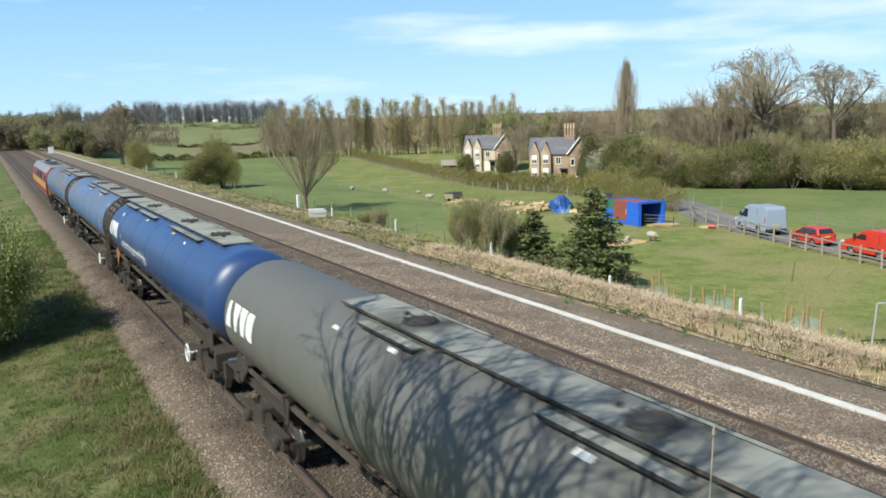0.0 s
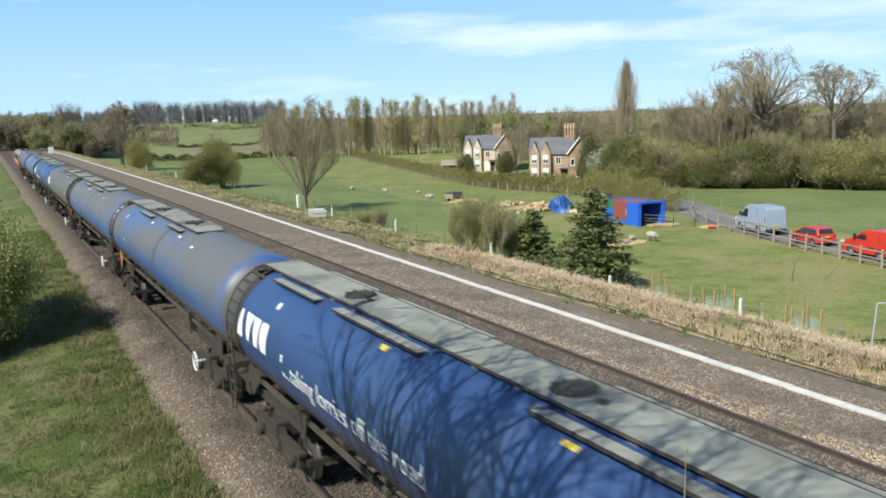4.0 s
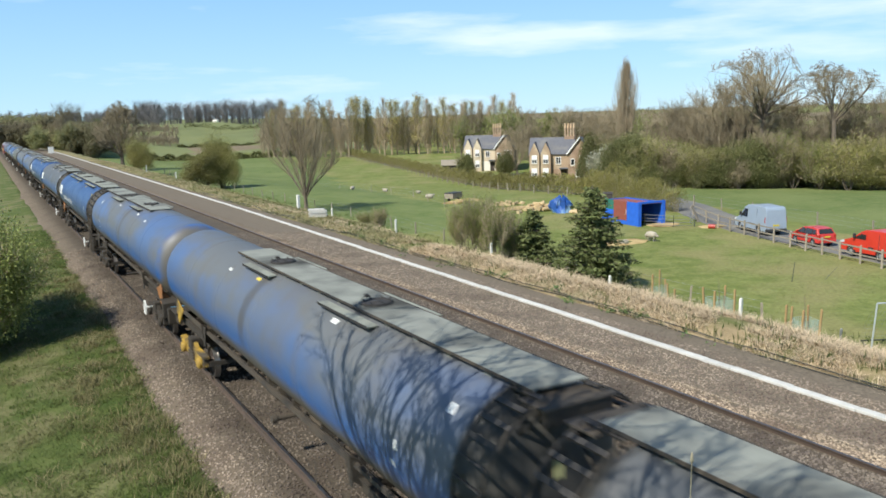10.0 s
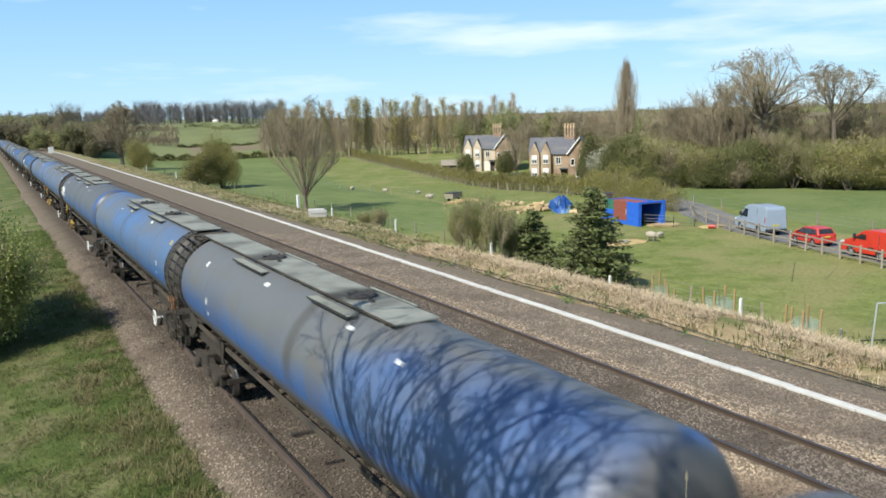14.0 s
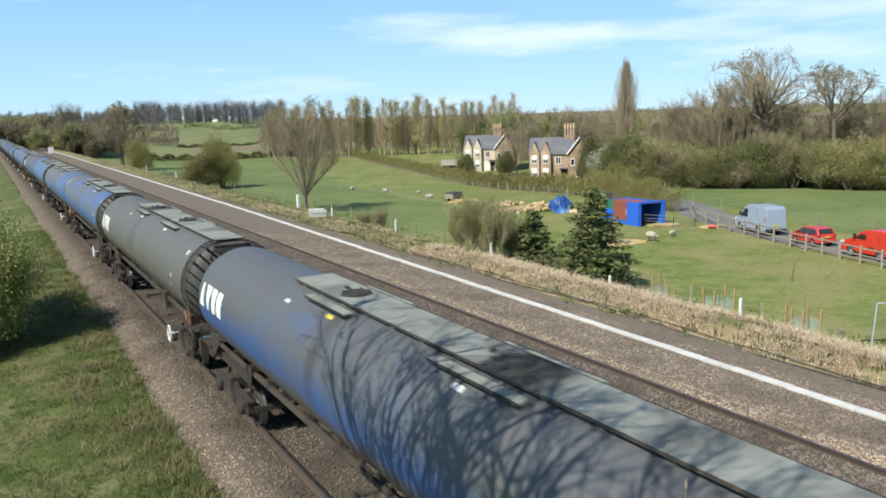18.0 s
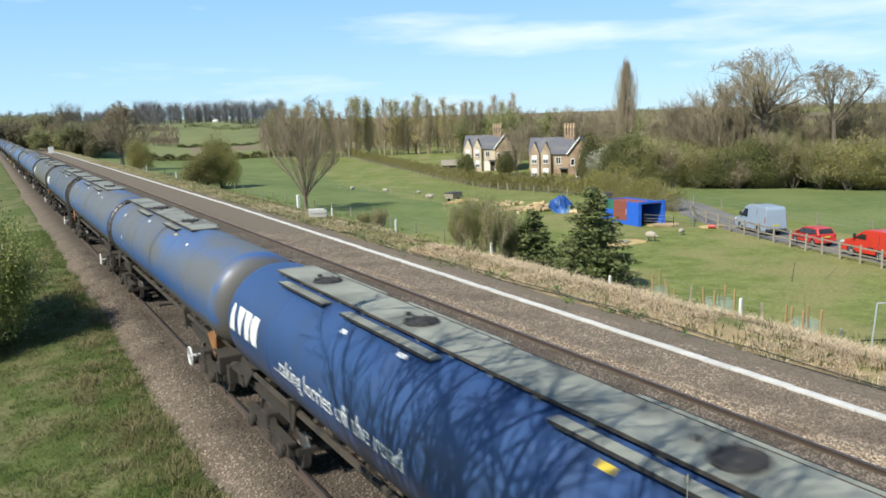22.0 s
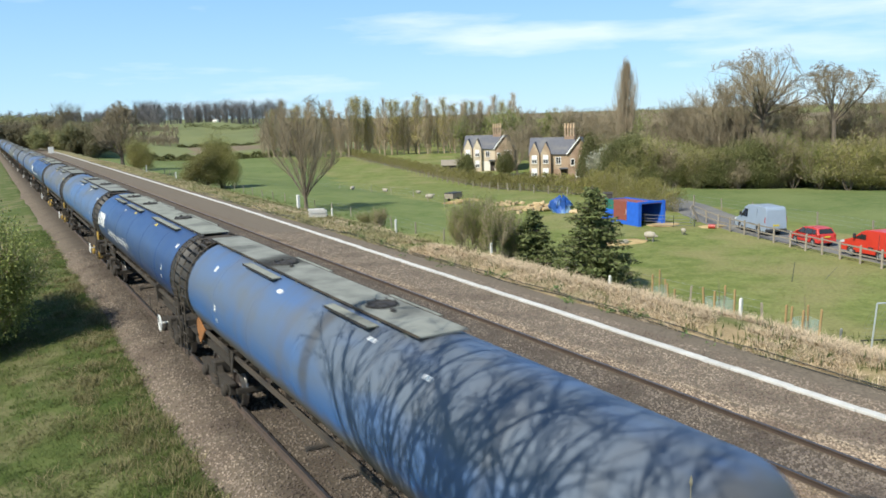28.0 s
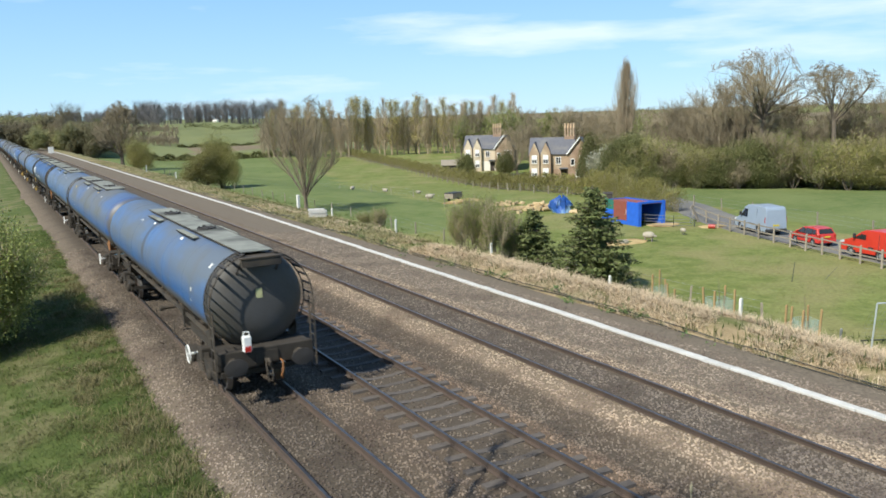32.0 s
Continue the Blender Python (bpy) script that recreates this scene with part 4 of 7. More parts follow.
# place in the train, paint, kind, turned end for end, mark, words, yellow bogies
CONSIST = [(-3, D, "dirty", 0, 0, "", ""), (-2, Li, "dirty", 0, 0, "", ""), (-1, B, "blue", 1, 1, SUP, ""), (0, G, "grey", 0, 1, "", ""), (1, D, "dirty", 1, 0, "", ""), (2, D, "dirty", 1, 0, "", ""),
           (3, B, "blue", 1, 1, TAK, ""), (4, K, "dirty", 0, 1, "", ""), (5, B, "blue", 0, 1, SUP, ""), (6, D, "dirty", 1, 0, "", ""), (7, D, "dirty", 0, 0, "", "front"), (8, K, "dirty", 1, 1, "", "front"),
           (9, Li, "dirty", 0, 0, "", ""), (10, D, "dirty", 1, 0, "", ""), (11, D, "dirty", 0, 0, "", ""), (12, G, "grey", 0, 1, "", ""), (13, K, "dirty", 0, 1, "", ""), (14, D, "dirty", 1, 0, "", ""),
           (15, D, "dirty", 1, 0, "", ""), (16, B, "blue", 0, 1, TAK, ""), (17, D, "dirty", 0, 0, "", "both"), (18, Li, "dirty", 0, 0, "", "rear"), (19, B, "blue", 0, 1, SUP, ""), (20, Li, "dirty", 1, 0, "", ""),
           (21, D, "dirty", 1, 0, "", ""), (22, Li, "dirty", 0, 0, "", "")]
TRAIN = [(c[0], c[3], build_wagon(c[0], c[1], c[2], bool(c[3]), c[4], c[5], c[6], c[0] == 22, c[0])) for c in CONSIST]


# ---- plants ----
M_bark = mat("grey-brown bark", (0.187, 0.149, 0.111), 0.95, second=(0.119, 0.095, 0.072), scale=3.0, bump=0.5, bump_scale=12, by_object=0.15)
M_twig = mat("bare twigs", (0.370, 0.306, 0.205), 0.95, second=(0.303, 0.247, 0.162), scale=1.5, bump=0.0, by_object=0.18)
M_twig_pale = mat("pale twigs", (0.375, 0.300, 0.200), 0.95, second=(0.307, 0.242, 0.160), scale=1.0, bump=0.0, by_object=0.15)
M_leaf_olive = mat("olive spring leaves", (0.205, 0.237, 0.068), 0.75, second=(0.257, 0.277, 0.088), scale=0.9, bump=0.0, by_island=0.3, by_object=0.2, translucent=0.4)
M_leaf_yellow = mat("yellow-green buds", (0.392, 0.337, 0.112), 0.75, second=(0.271, 0.243, 0.077), scale=0.6, bump=0.0, by_island=0.25, by_object=0.2, translucent=0.3)
M_leaf_dark = mat("dull evergreen leaves", (0.112, 0.123, 0.041), 0.65, second=(0.153, 0.152, 0.053), scale=0.8, bump=0.0, by_island=0.35, by_object=0.2, translucent=0.15)
M_needle = mat("spruce needles", (0.098, 0.123, 0.041), 0.7, second=(0.145, 0.166, 0.054), scale=1.2, bump=0.0, by_island=0.35, translucent=0.1)
# leaf colour raised so that distance haze is painted into the foliage
M_leaf_haze = mat("spring woodland leaves paled for haze", (0.262, 0.264, 0.128), 0.85, second=(0.210, 0.222, 0.092), scale=0.05, third=(0.27, 0.225, 0.15), scale3=0.02, bump=0.0, by_island=0.2, by_object=0.3, space="World", translucent=0.4)
M_leaf_bush = mat("dull green bush leaves", (0.246, 0.244, 0.080), 0.75, second=(0.305, 0.276, 0.101), scale=0.9, bump=0.0, by_island=0.3, by_object=0.25, translucent=0.4)
M_twig_dark = mat("grey-brown fine twigs", (0.260, 0.215, 0.139), 0.95, second=(0.209, 0.169, 0.108), scale=1.0, bump=0.0, by_object=0.15)
M_leaf_hedge = mat("brown-green hedge twigs", (0.270, 0.243, 0.078), 0.8, second=(0.210, 0.193, 0.061), scale=0.9, bump=0.0, by_island=0.18, by_object=0.15, translucent=0.35)
M_blossom = mat("white blossom", (0.50, 0.49, 0.40), 0.8, second=(0.33, 0.33, 0.24), scale=1.0, bump=0.0, by_island=0.2, translucent=0.3)
M_red_twig = mat("red budding twigs", (0.17, 0.075, 0.06), 0.9, second=(0.13, 0.07, 0.05), scale=1.0, bump=0.0)
M_drygrass = mat("dry straw grass", (0.62, 0.50, 0.345), 0.9, second=(0.46, 0.36, 0.235), scale=1.2, bump=0.0, by_island=0.4, space="World", translucent=0.25)
M_whip = mat("pale dry stem", (0.42, 0.36, 0.24), 0.9, second=(0.30, 0.25, 0.17), scale=6.0)
M_tuft = mat("grass blades", (0.092, 0.140, 0.031), 0.85, second=(0.125, 0.155, 0.040), scale=0.8, third=(0.159, 0.160, 0.063), scale3=0.4, bump=0.0, by_island=0.35, space="World", translucent=0.5)
M_tussock = mat("bleached tussock blades", (0.258, 0.223, 0.116), 0.9, second=(0.198, 0.176, 0.077), scale=1.2, bump=0.0, by_island=0.35, space="World", translucent=0.3)
M_verge_blade = mat("dead verge grass", (0.37, 0.315, 0.18), 0.9, second=(0.27, 0.25, 0.12), scale=0.6, bump=0.0, by_island=0.3, space="World", translucent=0.3)
M_weed = mat("broad weed leaves", (0.11, 0.17, 0.055), 0.6, second=(0.15, 0.20, 0.07), scale=3.0, bump=0.0, by_island=0.2, translucent=0.25)


def tubes_mesh(name, segs, material, sides=3):
    """One mesh of many tapered bars: rows of two ends and two radii."""
    a = np.array(segs, float).reshape(-1, 8)
    p0, p1, r0, r1 = a[:, 0:3], a[:, 3:6], a[:, 6:7], a[:, 7:8]
    d = p1 - p0
    d /= np.maximum(np.linalg.norm(d, axis=1, keepdims=True), 1e-6)
    ref = np.where(np.abs(d[:, 2:3]) < 0.8, np.array([[0, 0, 1.0]]), np.array([[1.0, 0, 0]]))
    u = np.cross(d, ref)
    u /= np.linalg.norm(u, axis=1, keepdims=True)
    w = np.cross(d, u)
    n = len(a)
    v = np.zeros((n, 2, sides, 3))
    for j in range(sides):
        o = math.cos(2 * math.pi * j / sides) * u + math.sin(2 * math.pi * j / sides) * w
        v[:, 0, j] = p0 + r0 * o
        v[:, 1, j] = p1 + r1 * o
    base = (np.arange(n) * 2 * sides)[:, None]
    f = np.concatenate([np.concatenate([base + j, base + (j + 1) % sides, base + sides + (j + 1) % sides, base + sides + j], axis=1) for j in range(sides)])
    me = bpy.data.meshes.new(name)
    me.from_pydata(v.reshape(-1, 3).tolist(), [], f.tolist())
    me.materials.append(material)
    return me


def leaves_mesh(name, centres, size, material, rng, flat=0.0, ratio=0.55):
    """One mesh of many small leaf blades, turned every way."""
    c = np.array(centres, float)
    n = len(c)
    a = rng.normal(size=(n, 3))
    a[:, 2] *= 1 - flat
    a /= np.linalg.norm(a, axis=1, keepdims=True)
    b = np.cross(a, rng.normal(size=(n, 3)))
    b /= np.linalg.norm(b, axis=1, keepdims=True)
    s = size * rng.uniform(0.6, 1.4, (n, 1))
    v = np.stack([c - a * s, c + b * s * ratio, c + a * s, c - b * s * ratio], axis=1)
    f = (np.arange(n) * 4)[:, None] + np.arange(4)
    me = bpy.data.meshes.new(name)
    me.from_pydata(v.reshape(-1, 3).tolist(), [], f.tolist())
    me.materials.append(material)
    return me


def skeleton(seed, height, trunk_r, fork, levels, kids, spread, up, ratio=0.62, wobble=0.16, stems=1, lean=(0, 0), twig=0.012):
    """Limbs of a tree as bars; returns the thick ones, the fine ones and the twig ends."""
    rng = random.Random(seed)
    thick, fine, ends = [], [], []

    def limb(p, d, length, r, level):
        parts = 4 if level < 2 else 3
        pts = [p]
        dirs = []
        q = Vector(p)
        dd = Vector(d)
        rad = [r]
        r_end = max(twig * 0.6, r * (0.45 if level < levels else 0.3))
        for i in range(parts):
            dd = (dd + Vector((rng.uniform(-1, 1), rng.uniform(-1, 1), rng.uniform(-0.6, 1))) * wobble + Vector((lean[0], lean[1], up * 0.12))).normalized()
            q = q + dd * (length / parts)
            pts.append(q.copy())
            dirs.append(dd.copy())
            rad.append(r + (r_end - r) * (i + 1) / parts)
        out = thick if level < 2 else fine
        for i in range(parts):
            out.append((*pts[i], *pts[i + 1], rad[i], rad[i + 1]))
        if level >= levels:
            ends.append(pts[-1])
            ends.append(pts[-2])
            return
        k = kids[min(level, len(kids) - 1)]
        for j in range(k):
            t = 1.0 if j == 0 else (fork + (1 - fork) * rng.random() if level == 0 else 0.25 + 0.75 * rng.random())
            x = min(parts - 1e-3, t * parts)
            i = int(x)
            b = Vector(pts[i]).lerp(pts[i + 1], x - i)
            base = dirs[i]
            side = base.cross(Vector((rng.uniform(-1, 1), rng.uniform(-1, 1), rng.uniform(-1, 1)))).normalized()
            sp = spread * (0.35 if j == 0 else rng.uniform(0.7, 1.25))
            nd_ = (base * math.cos(sp) + side * math.sin(sp) + Vector((0, 0, up * 0.35))).normalized()
            ln_ = length * ratio * rng.uniform(0.75, 1.2) * (1.0 if level else 1.0)
            limb(b, nd_, ln_, max(twig, (rad[i] + (rad[i + 1] - rad[i]) * (x - i)) * (0.75 if j == 0 else 0.55)), level + 1)

    for s in range(stems):
        a = 2 * math.pi * s / max(1, stems) + rng.random()
        k = 0.0 if stems == 1 else rng.uniform(0.12, 0.42)
        limb(Vector((0.25 * k * math.cos(a), 0.25 * k * math.sin(a), -0.3)), Vector((k * math.cos(a), k * math.sin(a), 1)).normalized(), height * 0.42 * rng.uniform(0.85, 1.1), trunk_r * (1 if stems == 1 else 0.6), 0)
    top = max(e.z for e in ends)
    return thick, fine, ends, top


KINDS = {}


def tree_kind(key, seed, height, trunk_r, fork, levels, kids, spread, up, ratio=0.62, wobble=0.16, stems=1, lean=(0, 0), leaf=None, per_end=0, leaf_size=0.1, twig_mat=None, scatter=0.35, twig=0.012):
    th, fi, ends, top = skeleton(seed, height, trunk_r, fork, levels, kids, spread, up, ratio, wobble, stems, lean, twig)
    k = height / top
    sc = lambda rows: [tuple(c * k if i < 6 else c for i, c in enumerate(r)) for r in rows]
    d = {"trunk": tubes_mesh("trunk", sc(th), M_bark, 6), "crown": tubes_mesh("crown", sc(fi), twig_mat or M_twig, 3)}
    if leaf:
        rng = np.random.default_rng(seed)
        c = np.repeat(np.array([tuple(e * k) for e in ends]), per_end, axis=0)
        c = c + rng.normal(scale=scatter, size=c.shape)
        d["leaves"] = leaves_mesh("leaves", c, leaf_size, leaf, rng)
    KINDS[key] = (d, height)


def plant(key, x, y, height, label, category="tree", group="", turn=0.0, wide=1.0, name="tree", sink=0.05):
    d, h = KINDS[key]
    k = height / h
    t = new(name)
    t.matrix_basis = pose(x, y, land(x, y) - sink, 0, 0, turn) @ Matrix.Diagonal((k * wide, k * wide, k, 1))
    tagged(t, label, category, group)
    for nm, me in d.items():
        o = new(nm, me)
        o.parent = t
    return t


def polar(deg, dist):
    """A place by its bearing from the eye and its distance."""
    return EYE.x + dist * math.sin(radians(deg)), dist * math.cos(radians(deg))


tree_kind("oak", 3, 20.0, 0.55, 0.45, 5, [8, 6, 6, 6, 5], 0.82, 0.24, 0.60, 0.28, twig=0.017, twig_mat=M_twig_dark)
tree_kind("ash", 8, 15.0, 0.32, 0.3, 5, [8, 5, 5, 5, 4], 0.7, 0.4, 0.66, 0.2, twig=0.016, twig_mat=M_twig_dark)
tree_kind("birch", 21, 13.0, 0.20, 0.25, 4, [12, 6, 5, 4], 0.7, 0.5, 0.52, 0.18, twig=0.016, leaf=M_leaf_olive, per_end=1, leaf_size=0.14)
tree_kind("red", 31, 9.0, 0.2, 0.25, 4, [8, 5, 4, 4], 0.7, 0.5, 0.55, 0.2, twig=0.02, twig_mat=M_red_twig)
tree_kind("hawthorn", 41, 6.0, 0.14, 0.1, 4, [7, 5, 4, 3], 0.75, 0.4, 0.6, 0.22, stems=4, leaf=M_leaf_bush, per_end=14, leaf_size=0.055, scatter=0.36)
tree_kind("thicket", 51, 5.0, 0.06, 0.1, 4, [6, 5, 4, 3], 0.45, 0.6, 0.62, 0.2, stems=6, leaf=M_leaf_olive, per_end=2, leaf_size=0.05, twig_mat=M_twig, scatter=0.30)
tree_kind("evergreen", 61, 5.5, 0.14, 0.05, 4, [8, 5, 4, 3], 0.8, 0.3, 0.6, 0.2, stems=5, leaf=M_leaf_dark, per_end=14, leaf_size=0.062, scatter=0.42)
tree_kind("ivied", 71, 8.0, 0.14, 0.1, 4, [7, 5, 4, 4], 0.7, 0.45, 0.6, 0.2, stems=5, leaf=M_leaf_bush, per_end=3, leaf_size=0.07, scatter=0.42)
tree_kind("leafy", 73, 8.0, 0.14, 0.05, 4, [7, 5, 4, 4], 0.75, 0.4, 0.6, 0.2, stems=6, leaf=M_leaf_olive, per_end=11, leaf_size=0.06, scatter=0.40)
tree_kind("budding", 91, 12.0, 0.22, 0.08, 4, [9, 6, 5, 4], 0.75, 0.4, 0.56, 0.2, stems=3, leaf=M_leaf_haze, per_end=3, leaf_size=0.24, scatter=0.6)
tree_kind("blackthorn", 57, 6.0, 0.09, 0.1, 4, [7, 6, 5, 4], 0.65, 0.35, 0.6, 0.25, stems=6, twig=0.014, twig_mat=M_twig_dark)
tree_kind("blossom", 81, 6.0, 0.12, 0.1, 4, [7, 5, 4, 3], 0.7, 0.4, 0.6, 0.2, stems=4, leaf=M_blossom, per_end=4, leaf_size=0.12, scatter=0.25)


def fan_kind(key, seed, fork, reach, limbs, tilt, kids, lean=0.0, round_about=0.5, stout=1.0, twig=0.008, twigs=None, crook=1.0, oval=0.0):
    """A tall stem that breaks at the fork into a wide fan of crooked limbs, each set with side branches and twigs."""
    rng = random.Random(seed)
    thick, fine = [(0, 0, -0.3, 0.12, 0.05, fork * 0.5, 0.30 * stout, 0.22 * stout), (0.12, 0.05, fork * 0.5, 0, 0, fork + 0.05, 0.22 * stout, 0.17 * stout)], []

    def grow(p, d, length, r, level):
        n = 5 if level < 2 else 3
        pts, rad = [p], [r]
        side = Vector((rng.uniform(-1, 1), rng.uniform(-1, 1), rng.uniform(-0.4, 0.4)))
        for i in range(n):
            d = (d + side * 0.10 * crook + Vector((rng.uniform(-1, 1), rng.uniform(-1, 1), rng.uniform(-1, 1))) * 0.15 * crook + Vector((0, 0, 0.07))).normalized()
            pts.append(pts[-1] + d * length / n)
            rad.append(max(twig, r * (1 - 0.84 * (i + 1) / n)))
        (thick if level < 1 else fine).extend((*pts[i], *pts[i + 1], rad[i], rad[i + 1]) for i in range(n))
        if level == 3:
            return
        for j in range(kids[level]):
            t = rng.uniform(0.18, 1.0) * n * 0.999
            i = int(t)
            b = pts[i].lerp(pts[i + 1], t - i)
            w = d.cross(Vector((rng.uniform(-1, 1), rng.uniform(-1, 1), rng.uniform(-1, 1)))).normalized()
            a = rng.uniform(0.35, 0.85) * (0.4 + 0.6 * crook)
            grow(b, (d * math.cos(a) + w * math.sin(a)).normalized(), length * rng.uniform(0.34, 0.54), max(1.3 * twig, 0.62 * rad[i]), level + 1)

    def rounded(rows):
        """Draw in what grows past the crown's outline."""
        out, c = [], Vector((0, 0, fork))
        for q in rows:
            ends = []
            for p in (Vector(q[0:3]), Vector(q[3:6])):
                v = p - c
                far = v.length / reach
                edge = (1 + 0.30 * noise.noise(v.normalized() * 2.4 + Vector((seed, 0, 0)))) * (1 - oval * math.hypot(v.x, v.y) / max(v.length, 0.01))
                if far > 0.6 * edge:
                    p = c + v * (edge * (0.6 + 0.46 * (1 - math.exp(-(far / edge - 0.6) / 0.46))) / far)
                ends.append(p)
            out.append((*ends[0], *ends[1], q[6], q[7]))
        return out

    for k in range(limbs):
        a = radians(-tilt + 2 * tilt * (k + rng.uniform(0.2, 0.8)) / limbs + lean)
        turn = rng.uniform(-round_about, round_about)
        d = Vector((math.sin(turn) * abs(math.sin(a)) + rng.uniform(-0.2, 0.2), math.cos(turn) * math.sin(a), math.cos(a))).normalized()
        grow(Vector((0, 0, fork - 0.25 * (k % 3))), d, reach * rng.uniform(0.85, 1.02) * (1 - 0.8 * oval * math.sin(abs(a))), stout * rng.uniform(0.055, 0.105), 0)
    if round_about > 1:
        thick, fine = rounded(thick), rounded(fine)
    KINDS[key] = ({"trunk": tubes_mesh("trunk", thick, M_bark, 6), "crown": tubes_mesh("crown", fine, twigs or M_twig, 3)}, fork + reach)


fan_kind("shade", 17, 10.6, 4.3, 9, 62, [7, 5, 3])
fan_kind("shade_two", 24, 10.9, 4.2, 8, 64, [7, 5, 3], -12)
fan_kind("shade_three", 31, 10.2, 5.0, 7, 64, [6, 5, 3], -8)
fan_kind("dome", 5, 10.4, 9.8, 15, 80, [8, 7, 5], 4, 1.5, 2.0, 0.012, M_twig_dark)
fan_kind("dome_small", 12, 9.0, 7.6, 10, 58, [8, 6, 6], 0, 1.5, 1.4, 0.015, M_twig_dark)
fan_kind("dome_mid", 19, 2.2, 10.5, 20, 72, [8, 6, 6], 0, 1.5, 1.5, 0.017, M_twig_dark, 0.7, 0.45)
fan_kind("fan_ash", 23, 1.8, 11.0, 18, 60, [8, 6, 5], 0, 1.5, 1.0, 0.009, M_twig_dark, 0.45, 0.52)


def column_kind(key, seed, height, width, limbs, leaf=None, steep=1.0):
    """A slim poplar: one straight stem set with steep limbs, each a spray of twigs, in a spindle outline."""
    rng = random.Random(seed)
    segs, ends = [], []
    for i in range(limbs):
        t = 0.06 + 0.90 * (i + rng.random()) / limbs
        a = rng.uniform(0, 2 * math.pi)
        out = width * min(1.0, 0.45 + t / 0.28) * (1.03 - t) ** 0.8 * 1.25 * rng.uniform(0.5, 1.1)
        z = height * t * 0.93
        up = out * rng.uniform(1.9, 2.8) * steep
        p = Vector((0, 0, z))
        q = Vector((out * 0.62 * math.cos(a), out * 0.62 * math.sin(a), z + up * 0.45))
        e = Vector((out * math.cos(a), out * math.sin(a), min(height, z + up)))
        segs += [(*p, *q, 0.05, 0.035), (*q, *e, 0.035, 0.016)]
        for j in range(9):
            s = rng.uniform(0.2, 1.0)
            b = p.lerp(q, s / 0.5) if s < 0.5 else q.lerp(e, (s - 0.5) / 0.5)
            f = b + Vector((rng.gauss(0, 0.30 / steep), rng.gauss(0, 0.30 / steep), rng.uniform(0.4, 1.2))) * (0.4 + 0.5 * width)
            segs.append((*b, *f, 0.016, 0.008))
            ends.append(f)
    d = {"trunk": tubes_mesh("trunk", [(0, 0, -0.3, 0, 0, height * 0.5, 0.19, 0.11), (0, 0, height * 0.5, 0, 0, height * 0.97, 0.11, 0.02)], M_twig_pale, 6), "crown": tubes_mesh("crown", segs, M_twig_pale, 3)}
    if leaf:
        nr = np.random.default_rng(seed)
        c = np.repeat(np.array([tuple(e) for e in ends]), 3, axis=0)
        d["leaves"] = leaves_mesh("leaves", c + nr.normal(scale=0.35, size=c.shape), 0.14, leaf, nr)
    KINDS[key] = (d, height)


column_kind("lombardy", 6, 17.0, 2.0, 240, None, 1.8)
column_kind("poplar", 5, 17.0, 1.7, 62, M_leaf_yellow)
column_kind("poplar_bare", 15, 17.0, 2.1, 72)


def spruce_kind(key, seed, height, width):
    rng = random.Random(seed)
    nr = np.random.default_rng(seed)
    segs, cs = [], []
    trunk = [(0, 0, -0.2, 0, 0, height, 0.13, 0.012)]
    z = 0.25
    while z < height - 0.15:
        k = 1 - z / height
        n = int(5 + 8 * k)
        for i in range(n):
            a = rng.uniform(0, 2 * math.pi)
            ln = (0.18 + width * k ** 0.8) * rng.uniform(0.65, 1.15)
            p = Vector((0, 0, z))
            d = Vector((math.cos(a), math.sin(a), 0.15 - 0.25 * k))
            q = p + d * ln * 0.6
            e = q + Vector((math.cos(a), math.sin(a), 0.22)) * ln * 0.4
            segs += [(*p, *q, 0.022, 0.014), (*q, *e, 0.014, 0.005)]
            m = int(44 * ln / width * 1.2) + 16
            for j in range(m):
                t = rng.uniform(0.12, 1.0)
                c = p.lerp(q, t / 0.6) if t < 0.6 else q.lerp(e, (t - 0.6) / 0.4)
                w = 0.26 * (1.1 - t) * ln + 0.05
                cs.append((c.x + rng.gauss(0, w) * -math.sin(a), c.y + rng.gauss(0, w) * math.cos(a), c.z - abs(rng.gauss(0, 0.09))))
        z += 0.16 + 0.10 * k
    KINDS[key] = ({"trunk": tubes_mesh("trunk", trunk, M_bark, 8), "bough_frame": tubes_mesh("bough_frame", segs, M_bark, 3), "needles": leaves_mesh("needles", cs, 0.115, M_needle, nr, 0.3, 0.32)}, height)


spruce_kind("spruce", 5, 5.6, 1.75)
spruce_kind("spruce_small", 9, 3.9, 1.25)

# on the bank and in the pasture
plant("fan_ash", 23.6, 81.5, 13.8, "bare many-stemmed ash tree on the bank", turn=40, wide=1.0)
plant("hawthorn", 22.6, 121.0, 6.4, "round green hawthorn bush coming into leaf", "bush", name="bush", turn=10, wide=1.2)
plant("hawthorn", 25.2, 122.0, 8.6, "tall green hawthorn bush coming into leaf", "bush", name="bush", turn=140, wide=0.75)
plant("dome_mid", 20.0, 184.0, 15.2, "bare ash tree beside the line", turn=70, wide=0.95)
plant("hawthorn", 20.2, 163.0, 6.6, "ivy-green bush at the foot of an ash", "bush", name="bush", turn=130)
plant("ash", *polar(5.3, 300), 18.5, "bare tree by the bend in the line", turn=10)
plant("evergreen", *polar(6.6, 300), 12.0, "dark evergreen by the bend in the line", turn=40, wide=0.42)
plant("spruce", 21.9, 32.8, 5.7, "dark green spruce on the bank", turn=20, wide=1.42)
plant("spruce", 22.3, 31.7, 2.4, "small dark spruce beside a taller one", turn=200, wide=1.25)
plant("spruce_small", 21.1, 37.0, 4.0, "young dark spruce with open boughs", turn=80, wide=1.15)
